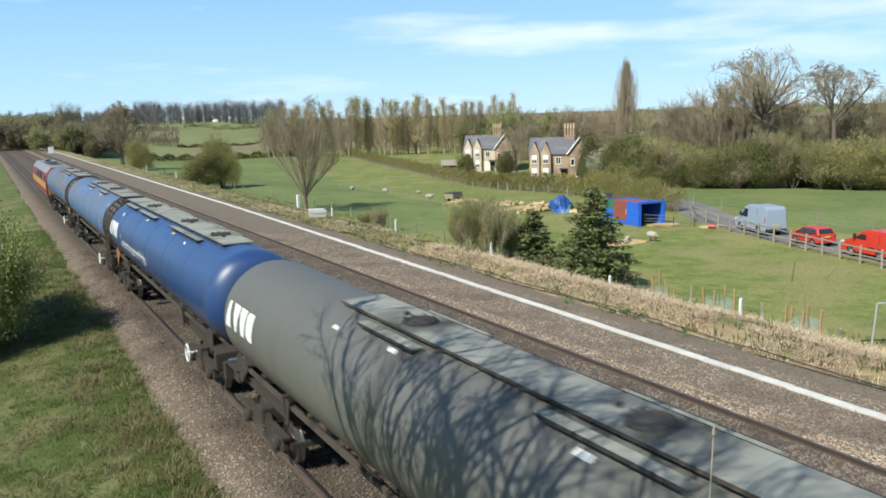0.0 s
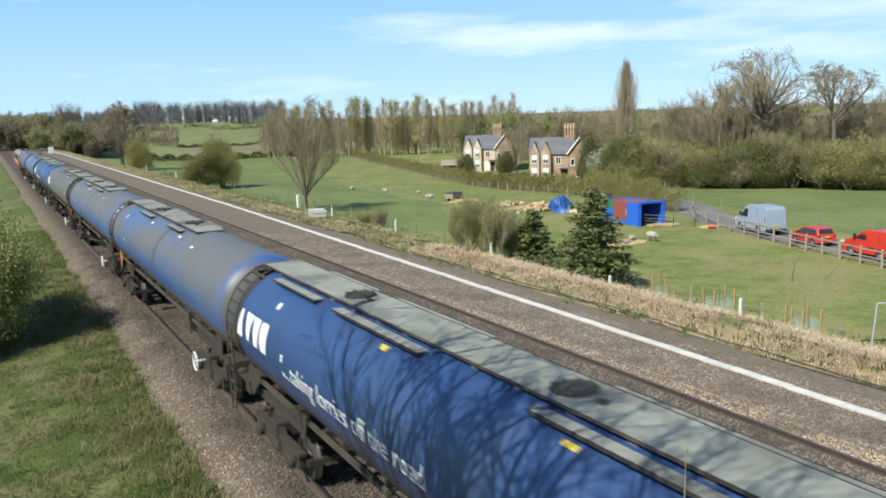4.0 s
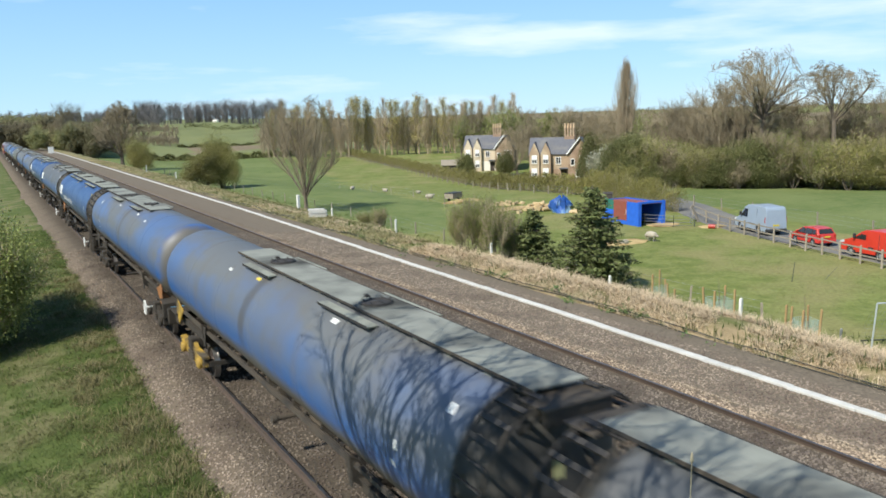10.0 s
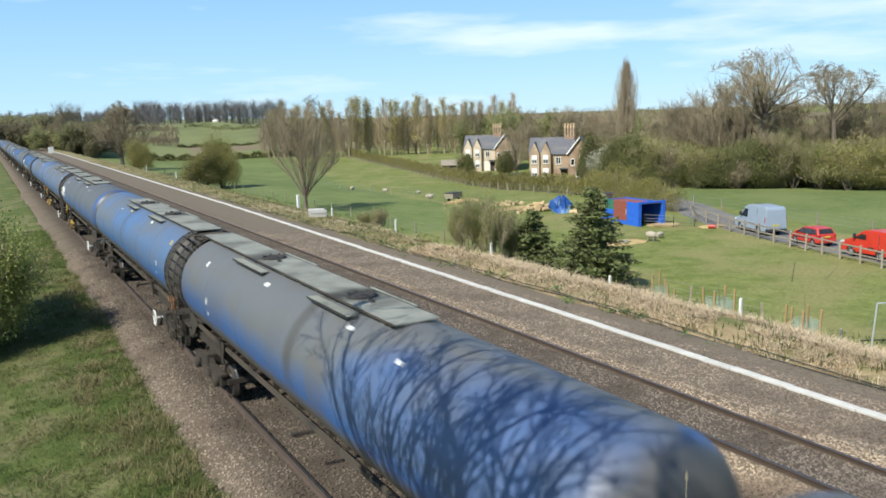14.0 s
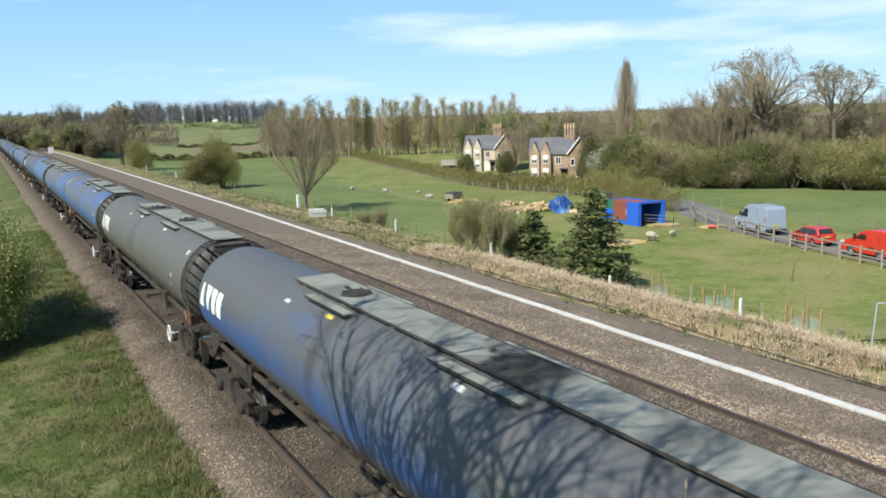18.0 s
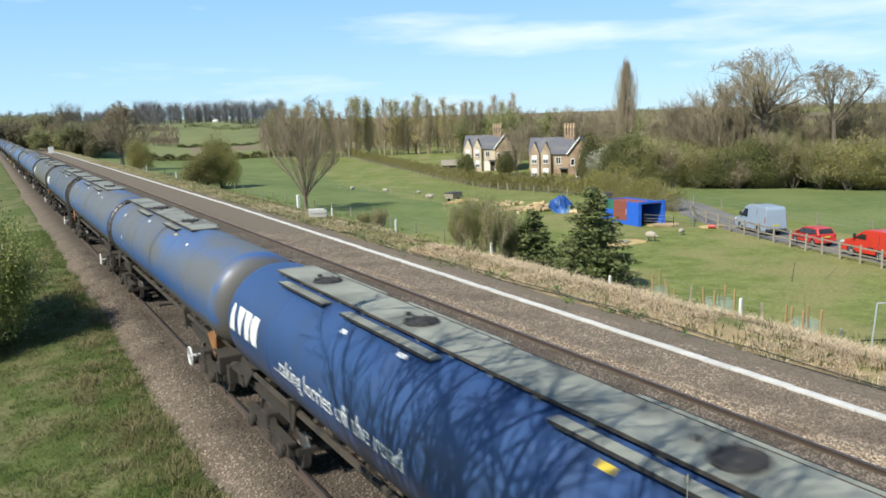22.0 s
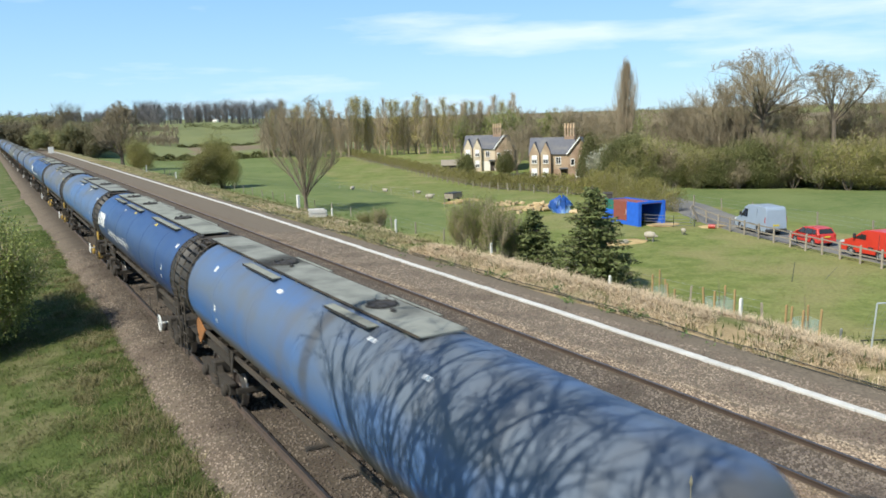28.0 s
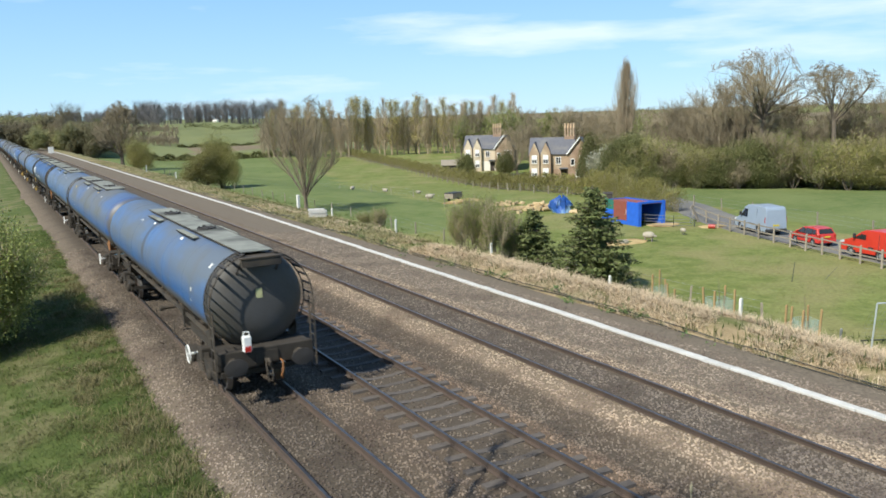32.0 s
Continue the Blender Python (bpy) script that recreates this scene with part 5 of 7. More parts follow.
for x, y, h, tu in ((17.9, 38.6, 3.3, 15), (18.8, 37.4, 3.5, 190), (19.8, 40.4, 4.0, 80), (20.3, 38.2, 3.0, 250), (18.4, 40.6, 2.8, 120)):
    plant("thicket", x, y, h, "twiggy willow thicket with first leaves", "bush", "willow thicket on the bank", tu, 0.85, "bush")
plant("thicket", 19.4, 54.0, 1.9, "low bare scrub on the bank", "bush", name="bush", turn=100, wide=1.2)
plant("thicket", 20.5, 59.0, 1.6, "low brown scrub on the bank", "bush", name="bush", turn=10, wide=1.3)
plant("leafy", -7.5, 33.6, 6.3, "dense olive shrub beside the line", "shrub", name="shrub", turn=30, wide=1.1)
plant("leafy", -6.35, 32.0, 5.6, "olive-green shrub beside the line", "shrub", name="shrub", turn=70, wide=0.95)
plant("evergreen", -7.6, 36.5, 6.0, "dark evergreen shrub beside the line", "shrub", name="shrub", turn=170, wide=0.9)

# tall bare trees beside the camera that shade the passing train
for x, y, h, k in ((-9.0, 6.65, 14.9, "shade"), (-9.2, 4.0, 15.1, "shade_two"), (-9.6, 0.9, 15.2, "shade_three")):
    plant(k, x, y, h, "tall bare tree beside the railway")

# the row of poplars beyond the pasture
rng = random.Random(12)
for i in range(42):
    b = 17.5 + i * 0.42 + rng.uniform(-0.2, 0.2)
    d = 262 + rng.uniform(-8, 12)
    x, y = polar(b, d)
    k = ("poplar", "poplar", "poplar_bare", "poplar_bare", "poplar")[rng.randrange(5)]
    plant(k, x, y, rng.uniform(14.5, 19.5), {"poplar": "slim poplar flushed with yellow-green buds", "poplar_bare": "pale bare poplar in a field row"}[k], group="row of poplars", turn=rng.uniform(0, 360), wide=rng.uniform(1.1, 1.6))

# the belt of trees and scrub on the far side of the meadow
plant("lombardy", *polar(42.4, 138), 19.8, "tall narrow pale poplar", turn=30, wide=0.95)
plant("dome", *polar(51.2, 118), 18.6, "great spreading bare oak", turn=-45)
for b, d, h, tu in ((45.2, 128, 12.5, 200), (46.8, 127, 13.5, 15), (48.3, 126, 15.5, 80), (49.4, 122, 16.5, 150), (53.6, 122, 13.0, 30), (57.3, 122, 13.5, 100), (60.2, 120, 13.5, 250)):
    plant("ash", *polar(b, d), h, "bare tree beside a great oak", "tree", "belt of trees", tu, 1.2)
plant("dome_small", *polar(55.4, 116), 16.6, "bare ivy-clad tree above scrub", turn=-50)
plant("ash", *polar(58.6, 118), 11.5, "bare tree at the belt's end", turn=210)
plant("red", *polar(40.4, 150), 9.0, "small tree with red buds", turn=0)
plant("blossom", *polar(41.0, 122), 5.2, "bush in white blossom", "bush", name="bush", turn=0)
plant("blossom", *polar(41.7, 121), 6.2, "tall bush in white blossom", "bush", name="bush", turn=40)
plant("evergreen", *polar(40.0, 141), 8.0, "dark evergreen tree beside a cottage", turn=70, wide=0.6)
for b, h, tu in ((42.0, 6.8, 20), (43.1, 7.4, 140)):
    plant("evergreen", *polar(b, 115), h, "dark evergreen bush at the meadow's edge", "bush", "evergreens at the meadow's edge", tu, 1.0, "bush")
plant("blossom", *polar(42.6, 120), 4.6, "bush in white blossom", "bush", name="bush", turn=90)
for i in range(40):
    b = 42.6 + 17.5 * i / 39 + rng.uniform(-0.3, 0.3)
    d = rng.uniform(111, 122)
    k = ("ivied", "blackthorn", "thicket", "blackthorn", "evergreen", "ivied", "hawthorn")[rng.randrange(7)]
    plant(k, *polar(b, d), rng.uniform(3.8, 8.0), "dense scrub bush at the meadow's edge", "bush", "scrub at the meadow's edge", rng.uniform(0, 360), rng.uniform(1.0, 1.3), "bush")
for i in range(46):
    b = 42.8 + 17.7 * i / 45 + rng.uniform(-0.4, 0.4)
    d = rng.uniform(122, 150)
    k = ("ash", "birch", "ash", "birch", "oak")[rng.randrange(5)]
    plant(k, *polar(b, d), rng.uniform(8.5, 12.5), "bare tree in a mixed belt", "tree", "belt of trees", rng.uniform(0, 360), rng.uniform(1.0, 1.3))
for i in range(26):
    b = 31.0 + 12.0 * i / 25 + rng.uniform(-0.3, 0.3)
    d = rng.uniform(178, 235)
    k = ("ash", "birch", "oak", "birch")[rng.randrange(4)]
    plant(k, *polar(b, d), rng.uniform(10, 14.5), "bare tree behind the cottages", "tree", "trees behind the cottages", rng.uniform(0, 360), 1.1)
for b, d, h, k in ((31.2, 158, 4.5, "evergreen"), (34.0, 160, 4.6, "evergreen"), (40.6, 141, 6.0, "evergreen"), (41.3, 138, 4.5, "ivied"), (36.0, 168, 11.0, "ash"), (34.9, 160, 10.0, "ash")):
    plant(k, *polar(b, d), h, "garden tree beside a cottage" if h > 5 else "garden bush beside a cottage", "tree" if h > 5 else "bush", turn=b * 9)
# trees along the bend at the far end of the line
for i in range(84):
    b = -0.2 + 7.5 * i / 83 + rng.uniform(-0.25, 0.25)
    d = rng.uniform(310, 420) - 6 * b
    k = ("budding", "budding", "budding", "birch", "budding")[rng.randrange(5)]
    plant(k, *polar(b, d), rng.uniform(7, 13.0), "budding tree along the bend", "tree", "trees along the bend", rng.uniform(0, 360), 1.2)


# bluish-grey twig colour with the distance haze painted in
M_twig_haze = mat("distant bare wood greyed for haze", (0.185, 0.172, 0.165), 0.95, second=(0.145, 0.138, 0.138), scale=0.05, bump=0.0, space="World")


def far_wood(name, rows, label, material, seed, density=26):
    """A distant wood as one sheet of upright stems and twig sprays: rows of bearing, distance, depth and height."""
    r = np.random.default_rng(seed)
    segs = []
    for b0, b1, d, depth, h, n in rows:
        for i in range(n):
            b = r.uniform(b0, b1)
            dd = d + r.uniform(0, depth)
            x, y = polar(b, dd)
            z = land(x, y)
            hh = h * r.uniform(0.7, 1.15)
            segs.append((x, y, z - 0.3, x, y, z + hh * 0.6, 0.25, 0.14))
            for j in range(density):
                a = r.uniform(0, 6.28)
                t = r.uniform(0.15, 0.8)
                e = hh * r.uniform(0.2, 0.42)
                o = e * r.uniform(0.3, 0.9)
                segs.append((x, y, z + hh * t, x + o * math.cos(a), y + o * math.sin(a), z + min(hh, hh * t + e), 0.10, 0.03))
    return solo(name, tubes_mesh(name, segs, material, 3), material, label, "woodland", kind="stuff")


far_wood("hill_wood", [(9.0, 18.6, 640, 70, 17, 300), (7.0, 10.5, 600, 60, 13, 90), (-1.0, 9.0, 620, 160, 10, 420)], "bare woodland along the hill top", M_twig_haze, 5)
far_wood("far_wood", [(7.6, 11.6, 430, 120, 4.2, 330), (17.0, 34.0, 285, 60, 11.0, 260), (33.0, 44.0, 240, 60, 10, 170), (42.0, 60.0, 158, 55, 8.0, 150), (20.0, 62.0, 900, 250, 6, 520)], "brown bare woodland beyond the pasture", M_twig, 6)


def far_hedges(rows, seed):
    """Low hedges between distant fields as one sheet of leaf clumps: rows of two places and a height."""
    r = np.random.default_rng(seed)
    cs = []
    for b0, d0, b1, d1, h in rows:
        (x0, y0), (x1, y1) = polar(b0, d0), polar(b1, d1)
        n = int(math.hypot(x1 - x0, y1 - y0) * (90 if d0 < 450 else 34))
        for i in range(n):
            t = r.uniform()
            x, y = x0 + (x1 - x0) * t + r.normal(0, 0.4), y0 + (y1 - y0) * t + r.normal(0, 0.4)
            cs.append((x, y, land(x, y) + h * (1 + 0.3 * math.sin(t * 60)) * r.uniform(0.05, 1)))
    solo("field_hedges", leaves_mesh("field_hedges", cs, 0.33, M_leaf_dark, r), M_leaf_dark, "dark hedges between distant fields", "hedge", kind="stuff")


far_hedges([(8.5, 300, 19.5, 275, 1.9), (11.5, 432, 20.0, 430, 1.5), (12.0, 560, 24.0, 540, 2.6), (44.0, 300, 62.0, 330, 2.4), (30.0, 480, 62.0, 520, 2.6), (20.0, 700, 62.0, 660, 4.0), (18.0, 860, 62.0, 880, 5.0), (22.0, 1050, 62.0, 1100, 7.0)], 7)

# ---- hedges ----


def hedge(points, height, width, label, seed, leaf=M_leaf_hedge, per_m=260, size=0.09):
    """A field hedge between two places: stems within, leaves around."""
    nr = np.random.default_rng(seed)
    (x0, y0), (x1, y1) = points
    ln = math.hypot(x1 - x0, y1 - y0)
    n = int(ln * per_m)
    t = nr.uniform(0, 1, n)
    bump = 1 + 0.16 * np.sin(t * ln * 0.9 + seed) + 0.12 * np.sin(t * ln * 2.3)
    w = nr.normal(0, 0.36, n) * width
    h = height * bump * np.sqrt(nr.uniform(0.02, 1, n)) * (1 - 0.25 * (w / width) ** 2)
    ux, uy = (x1 - x0) / ln, (y1 - y0) / ln
    cx, cy = (x0 + x1) / 2, (y0 + y1) / 2
    zc = land(cx, cy)
    px, py = x0 + (x1 - x0) * t - uy * w, y0 + (y1 - y0) * t + ux * w
    gz = np.array([land(a, b) for a, b in zip(np.linspace(x0, x1, 30), np.linspace(y0, y1, 30))])
    pz = np.interp(t, np.linspace(0, 1, 30), gz) + h
    c = np.stack([px - cx, py - cy, pz - zc], axis=1)
    ob = thing("hedge", pose(cx, cy, zc), label, "hedge", "field hedges")
    part("foliage", leaves_mesh("foliage", c, size, leaf, nr), leaf, ob)
    segs = []
    for i in range(int(ln * 9)):
        tt = nr.uniform(0, 1)
        bx, by = x0 + (x1 - x0) * tt - cx, y0 + (y1 - y0) * tt - cy
        bz = float(np.interp(tt, np.linspace(0, 1, 30), gz)) - zc
        o = nr.normal(0, 0.3 * width, 2)
        segs.append((bx, by, bz - 0.1, bx + o[0], by + o[1], bz + height * nr.uniform(0.6, 1.2), 0.03, 0.008))
    part("branch_mass", tubes_mesh("branch_mass", segs, M_twig, 3), M_twig, ob)["kind"] = "stuff"
    return ob


HEDGE = [(98, 246), (84, 190), (75, 150), (66, 118), (60.5, 95), (58.0, 82), (56.0, 72)]
for i in range(len(HEDGE) - 1):
    hedge((HEDGE[i], HEDGE[i + 1]), 2.2, 1.3, "clipped field hedge in olive spring leaf", 20 + i, per_m=260 if i < 3 else 460)
hedge(((56.0, 72.0), (51.0, 57.5)), 2.7, 2.0, "tall loose hedge beside the lane", 40, per_m=1300, size=0.055)
hedge(((51.3, 58.3), (51.6, 55.2)), 2.6, 2.2, "tall loose hedge beside the lane", 41, per_m=1300, size=0.055)
hedge(((57.5, 76.0), (60.5, 71.0)), 3.4, 2.2, "tall loose hedge beside the lane", 42, per_m=1300, size=0.055)

# ---- fields' fences and posts ----
M_post = mat("weathered timber", (0.30, 0.26, 0.20), 0.9, second=(0.21, 0.18, 0.14), scale=5.0, bump=0.4, bump_scale=40, by_object=0.15)
M_stake = mat("fresh timber stake", (0.378, 0.252, 0.110), 0.85, second=(0.297, 0.198, 0.090), scale=6.0, bump=0.3, bump_scale=40)
M_wpost = mat("white concrete post", (0.76, 0.75, 0.70), 0.85, second=(0.58, 0.57, 0.52), scale=4.0, bump=0.3, bump_scale=30)
M_wire = mat("galvanised wire", (0.35, 0.36, 0.36), 0.5, 0.7, second=(0.25, 0.26, 0.26), scale=5.0)
M_galv = mat("galvanised tube", (0.50, 0.54, 0.56), 0.5, 0.3, second=(0.40, 0.43, 0.45), scale=4.0, bump=0.05)
M_mesh = mat("green plastic mesh", (0.30, 0.38, 0.33), 0.7, second=(0.22, 0.30, 0.25), scale=8.0, bump=0.0)
M_pipe = mat("rusty pipe", (0.075, 0.05, 0.038), 0.85, second=(0.11, 0.075, 0.05), scale=3.0, bump=0.3)
M_cable = mat("black cable sheath", (0.03, 0.034, 0.033), 0.6, second=(0.05, 0.056, 0.05), scale=3.0)


def post_mesh(w, h):
    return Mesh().rings([[(-w, -w, -0.4), (w, -w, -0.4), (w, w, -0.4), (-w, w, -0.4)], [(-w, -w, h - 0.04), (w, -w, h - 0.04), (w, w, h - 0.04), (-w, w, h - 0.04)], [(-w * 0.5, -w * 0.5, h), (w * 0.5, -w * 0.5, h), (w * 0.5, w * 0.5, h), (-w * 0.5, w * 0.5, h)]])


def lane_fence():
    """Post-and-rail fence along the lane, two rails."""
    pts = [(50.4, 52.5), (47.9, 48.6), (46.4, 46.0), (45.5, 44.0), (44.9, 42.1), (44.2, 40.2), (43.5, 38.3), (42.8, 36.4), (42.3, 34.8), (41.8, 33.2), (41.2, 31.5), (40.7, 29.8), (40.2, 28.1), (39.5, 26.0), (38.7, 23.8)]
    f = thing("post_and_rail_fence", Matrix(), "weathered timber post-and-rail fence along the lane", "fence")
    rng = random.Random(2)
    tops = []
    for x, y in pts:
        z = land(x, y)
        part("post", stock("fence_post", lambda: post_mesh(0.058, 1.18), M_post), M_post, f, at=pose(x, y, z, rng.uniform(-2, 2), rng.uniform(-2, 2), 25))
        tops.append(Vector((x, y, z)))
    for i in range(len(tops) - 1):
        for h in (0.55, 1.02):
            a, b = tops[i] + Vector((0, 0, h + rng.uniform(-0.03, 0.03))), tops[i + 1] + Vector((0, 0, h + rng.uniform(-0.03, 0.03)))
            d = (b - a).normalized()
            u = Vector((-d.y, d.x, 0)).normalized() * 0.025
            w = Vector((0, 0, 0.042))
            m = Mesh().rings([[a - u - w, a + u - w, a + u + w, a - u + w], [b - u - w, b + u - w, b + u + w, b - u + w]])
            part("rail", m, M_post, f)
    # a loose brace and low boards by the gateway
    a = tops[7]
    part("brace", Mesh().tube([a + Vector((0.1, 0.2, 0.7)), a + Vector((-0.1, -1.2, 0.05))], 0.05, 5), M_post, f)


lane_fence()


def wire_fence(pts, height, label, every=3.0, posts=M_post, wires=(0.35, 0.7, 1.05), w=0.05):
    f = thing("wire_fence", Matrix(), label, "fence", "wire fences")
    rng = random.Random(len(pts) * 7 + int(pts[0][0]))
    tops = []
    for i in range(len(pts) - 1):
        (x0, y0), (x1, y1) = pts[i], pts[i + 1]
        k = max(1, int(math.hypot(x1 - x0, y1 - y0) / every))
        for j in range(k):
            x, y = x0 + (x1 - x0) * j / k, y0 + (y1 - y0) * j / k
            z = land(x, y)
            part("post", stock("wire_post%.2f%.2f" % (w, height), lambda: post_mesh(w, height), posts), posts, f, at=pose(x, y, z, rng.uniform(-4, 4), rng.uniform(-4, 4), rng.uniform(0, 90)))
            tops.append(Vector((x, y, z)))
    for h in wires:
        part("wire", Mesh().tube([p + Vector((0, 0, h)) for p in tops], 0.006, 3), M_wire, f)
    return f


wire_fence([(57.0, 62.0), (55.3, 50.0), (53.6, 42.0), (51.8, 36.0), (50.2, 29.0), (49.0, 24.0)], 1.15, "wire stock fence beyond the lane", 3.2)
wire_fence([(95.0, 243), (81.5, 189), (73.0, 150), (64.3, 118), (58.8, 95), (56.2, 82), (54.2, 72)], 1.1, "wire fence in front of a hedge", 3.6, w=0.06)
wire_fence([(24.5, 24.0), (24.8, 33), (25.2, 45), (25.5, 60), (26.0, 75), (25.8, 95), (25.4, 130), (25.0, 170)], 1.0, "old wire fence at the foot of the bank", 4.2, w=0.045)
wire_fence([(40.5, 125.0), (42.0, 105), (41.0, 90), (37.5, 76), (34.5, 66), (34.0, 58)], 1.0, "thin electric fence across the pasture", 7.0, w=0.03)
for x, y, h in ((18.6, 20.3, 0.9), (20.3, 29.6, 0.85), (18.0, 67.9, 1.35), (18.2, 37.0, 0.9), (17.5, 47.5, 1.0), (18.0, 60.0, 0.8), (16.5, 112.0, 1.0), (16.6, 135.0, 1.0)):
    solo("boundary_post", post_mesh(0.11 if h > 1.2 else 0.05, h), M_wpost, "white concrete boundary post in dry grass", "post", "white boundary posts", at=pose(x, y, land(x, y), 0, 1.5, 10))


def tree_guard(x, y, r, h, n, label):
    """Stakes round a sapling with plastic mesh tied to them."""
    g = thing("tree_guard", pose(x, y, land(x, y)), label, "tree guard", "sapling guards")
    rng = random.Random(int(x * 31 + y * 7))
    ring = []
    for i in range(n):
        a = 2 * math.pi * i / n + 0.4
        ring.append((r * math.cos(a), r * math.sin(a)))
        part("stake", stock("stake", lambda: post_mesh(0.035, 1.3), M_stake), M_stake, g, at=pose(ring[-1][0], ring[-1][1], 0, rng.uniform(-3, 3), rng.uniform(-3, 3), 20))
    m = Mesh()
    for i in range(n):
        (x0, y0), (x1, y1) = ring[i], ring[(i + 1) % n]
        for k in range(9):
            t = k / 9
            m.tube([(x0 + (x1 - x0) * t, y0 + (y1 - y0) * t, 0.05), (x0 + (x1 - x0) * t, y0 + (y1 - y0) * t, h)], 0.009, 3)
    for k in range(10):
        z = 0.05 + (h - 0.05) * k / 9
        m.tube([(*p, z) for p in ring + [ring[0]]], 0.009, 3)
    part("mesh_sleeve", m, M_mesh, g, "pale green plastic mesh")
    part("sapling", Mesh().tube([(0, 0, -0.1), (0.03, 0.02, 0.8), (0.0, 0.05, 1.7)], [0.02, 0.015, 0.006], 5), M_bark, g)


tree_guard(19.8, 18.4, 0.5, 0.85, 4, "staked mesh guard round a sapling")
tree_guard(19.6, 22.2, 0.6, 0.85, 4, "staked mesh guard round a sapling")
tree_guard(23.2, 29.0, 0.5, 1.0, 3, "staked mesh guard round a sapling")
for i, (x, y, h) in enumerate(((19.9, 19.3, 1.25), (21.6, 26.6, 1.1), (20.3, 17.3, 0.9), (24.0, 30.5, 1.4), (25.5, 31.5, 1.3))):
    solo("timber_stake", post_mesh(0.035, h), M_stake if i != 2 else M_wire, "thin upright stake in grass", "stake", "loose stakes", at=pose(x, y, land(x, y), 2, -2, 15))
solo("leaning_bar", Mesh().tube([(0, 0, -0.1), (0.12, -0.05, 1.1)], 0.02, 5), M_cable, "dark bar stuck in the turf", "bar", at=pose(33.2, 29.0, land(33.2, 29.0)))
solo("leaning_bar", Mesh().tube([(0, 0, -0.05), (0.7, -0.35, 0.75)], 0.015, 5), M_cable, "dark bent bar stuck in the turf", "bar", at=pose(34.9, 28.2, land(34.9, 28.2)))


def goal(x, y):
    g = thing("goal_frame", pose(x, y, land(x, y), 0, 0, -28), "grey tubular goal frame with thin net", "goal")
    part("post", Mesh().tube([(0, 0, 0), (0.15, 0, 1.95)], 0.034, 8), M_galv, g)
    part("post", Mesh().tube([(4.6, 0, 0), (4.45, 0, 1.95)], 0.034, 8), M_galv, g)
    part("crossbar", Mesh().tube([(0.15, 0, 1.95), (4.45, 0, 1.95)], 0.034, 8), M_galv, g)
    part("ground_bar", Mesh().tube([(0, 0, 0.03), (0.3, 1.3, 0.03), (4.3, 1.3, 0.03), (4.6, 0, 0.03)], 0.03, 6), M_cable, g)
    net = Mesh()
    for k in range(24):
        u = 0.2 + 4.2 * k / 23
        net.tube([(u, 0.02, 1.93), (u, 0.7, 1.2), (u, 1.3, 0.05)], 0.004, 3)
    for k in range(10):
        t = k / 9
        net.tube([(0.2, 1.3 * t, 1.93 - 1.88 * t), (4.4, 1.3 * t, 1.93 - 1.88 * t)], 0.004, 3)
    part("net", net, M_wire, g)["kind"] = "stuff"


goal(24.6, 18.8)
solo("drain_pipe", Mesh().tube([(-1.3, 0.9, 0.0), (0, 0, 0.02), (2.4, -1.6, 0.0)], 0.13, 10), M_pipe, "rusty old pipe lying in the grass", "pipe", at=pose(18.3, 14.6, land(18.3, 14.6) + 0.12))
for k, (o, z) in enumerate(((14.15, 0.02), (14.32, 0.04))):
    pts = []
    rng = random.Random(k)
    for i in range(60):
        y = 6 + i * 1.4
        x = o + 0.10 * math.sin(i * 0.7 + k) + rng.uniform(-0.03, 0.03)
        pts.append((x, y, land(x, y) + 0.05 + z))
    solo("lineside_cable", Mesh().tube(pts, 0.018, 5), M_cable, "dark green cable laid loose along the cess", "cable", "lineside cables")


# ---- lane ----
M_road = mat("worn lane tarmac", (0.16, 0.155, 0.145), 0.9, second=(0.13, 0.125, 0.12), scale=1.2, third=(0.20, 0.185, 0.15), scale3=0.3, bump=0.4, bump_scale=30, space="World")
ROAD = [(60.0, 66.5), (55.6, 58.0), (52.2, 52.5), (49.4, 47.5), (47.6, 43.0), (46.3, 38.5), (45.2, 34.0), (43.8, 29.0), (42.2, 24.0), (39.5, 15.0), (35.0, 2.0)]


def build_road():
    m = Mesh()
    rings = []
    for i, (x, y) in enumerate(ROAD):
        a, b = ROAD[max(0, i - 1)], ROAD[min(len(ROAD) - 1, i + 1)]
        d = Vector((b[0] - a[0], b[1] - a[1], 0)).normalized()
        n = Vector((-d.y, d.x, 0))
        c = Vector((x, y, 0))
        z = max(land(x + 2 * n.x, y + 2 * n.y), land(x - 2 * n.x, y - 2 * n.y), land(x, y))
        rings.append([c - 2.15 * n + Vector((0, 0, z - 0.3)), c + 2.15 * n + Vector((0, 0, z - 0.3)), c + 2.1 * n + Vector((0, 0, z + 0.03)), c + Vector((0, 0, z + 0.07)), c - 2.1 * n + Vector((0, 0, z + 0.03))])
    m.rings(rings)
    solo("road", m, M_road, "narrow worn tarmac lane", "road", kind="structure")


build_road()

# ---- vehicles ----
M_glass = mat("dark vehicle glass", (0.018, 0.020, 0.022), 0.08, second=(0.025, 0.028, 0.03), scale=2.0, bump=0.0, spec=0.6)
M_tyre_b = mat("tyre rubber", (0.022, 0.022, 0.023), 0.85, second=(0.04, 0.038, 0.036), scale=8.0)
M_alloy = mat("silver wheel", (0.50, 0.51, 0.52), 0.4, 0.6, second=(0.38, 0.39, 0.40), scale=5.0)
M_trim = mat("black trim", (0.03, 0.03, 0.031), 0.6, second=(0.05, 0.05, 0.05), scale=5.0)
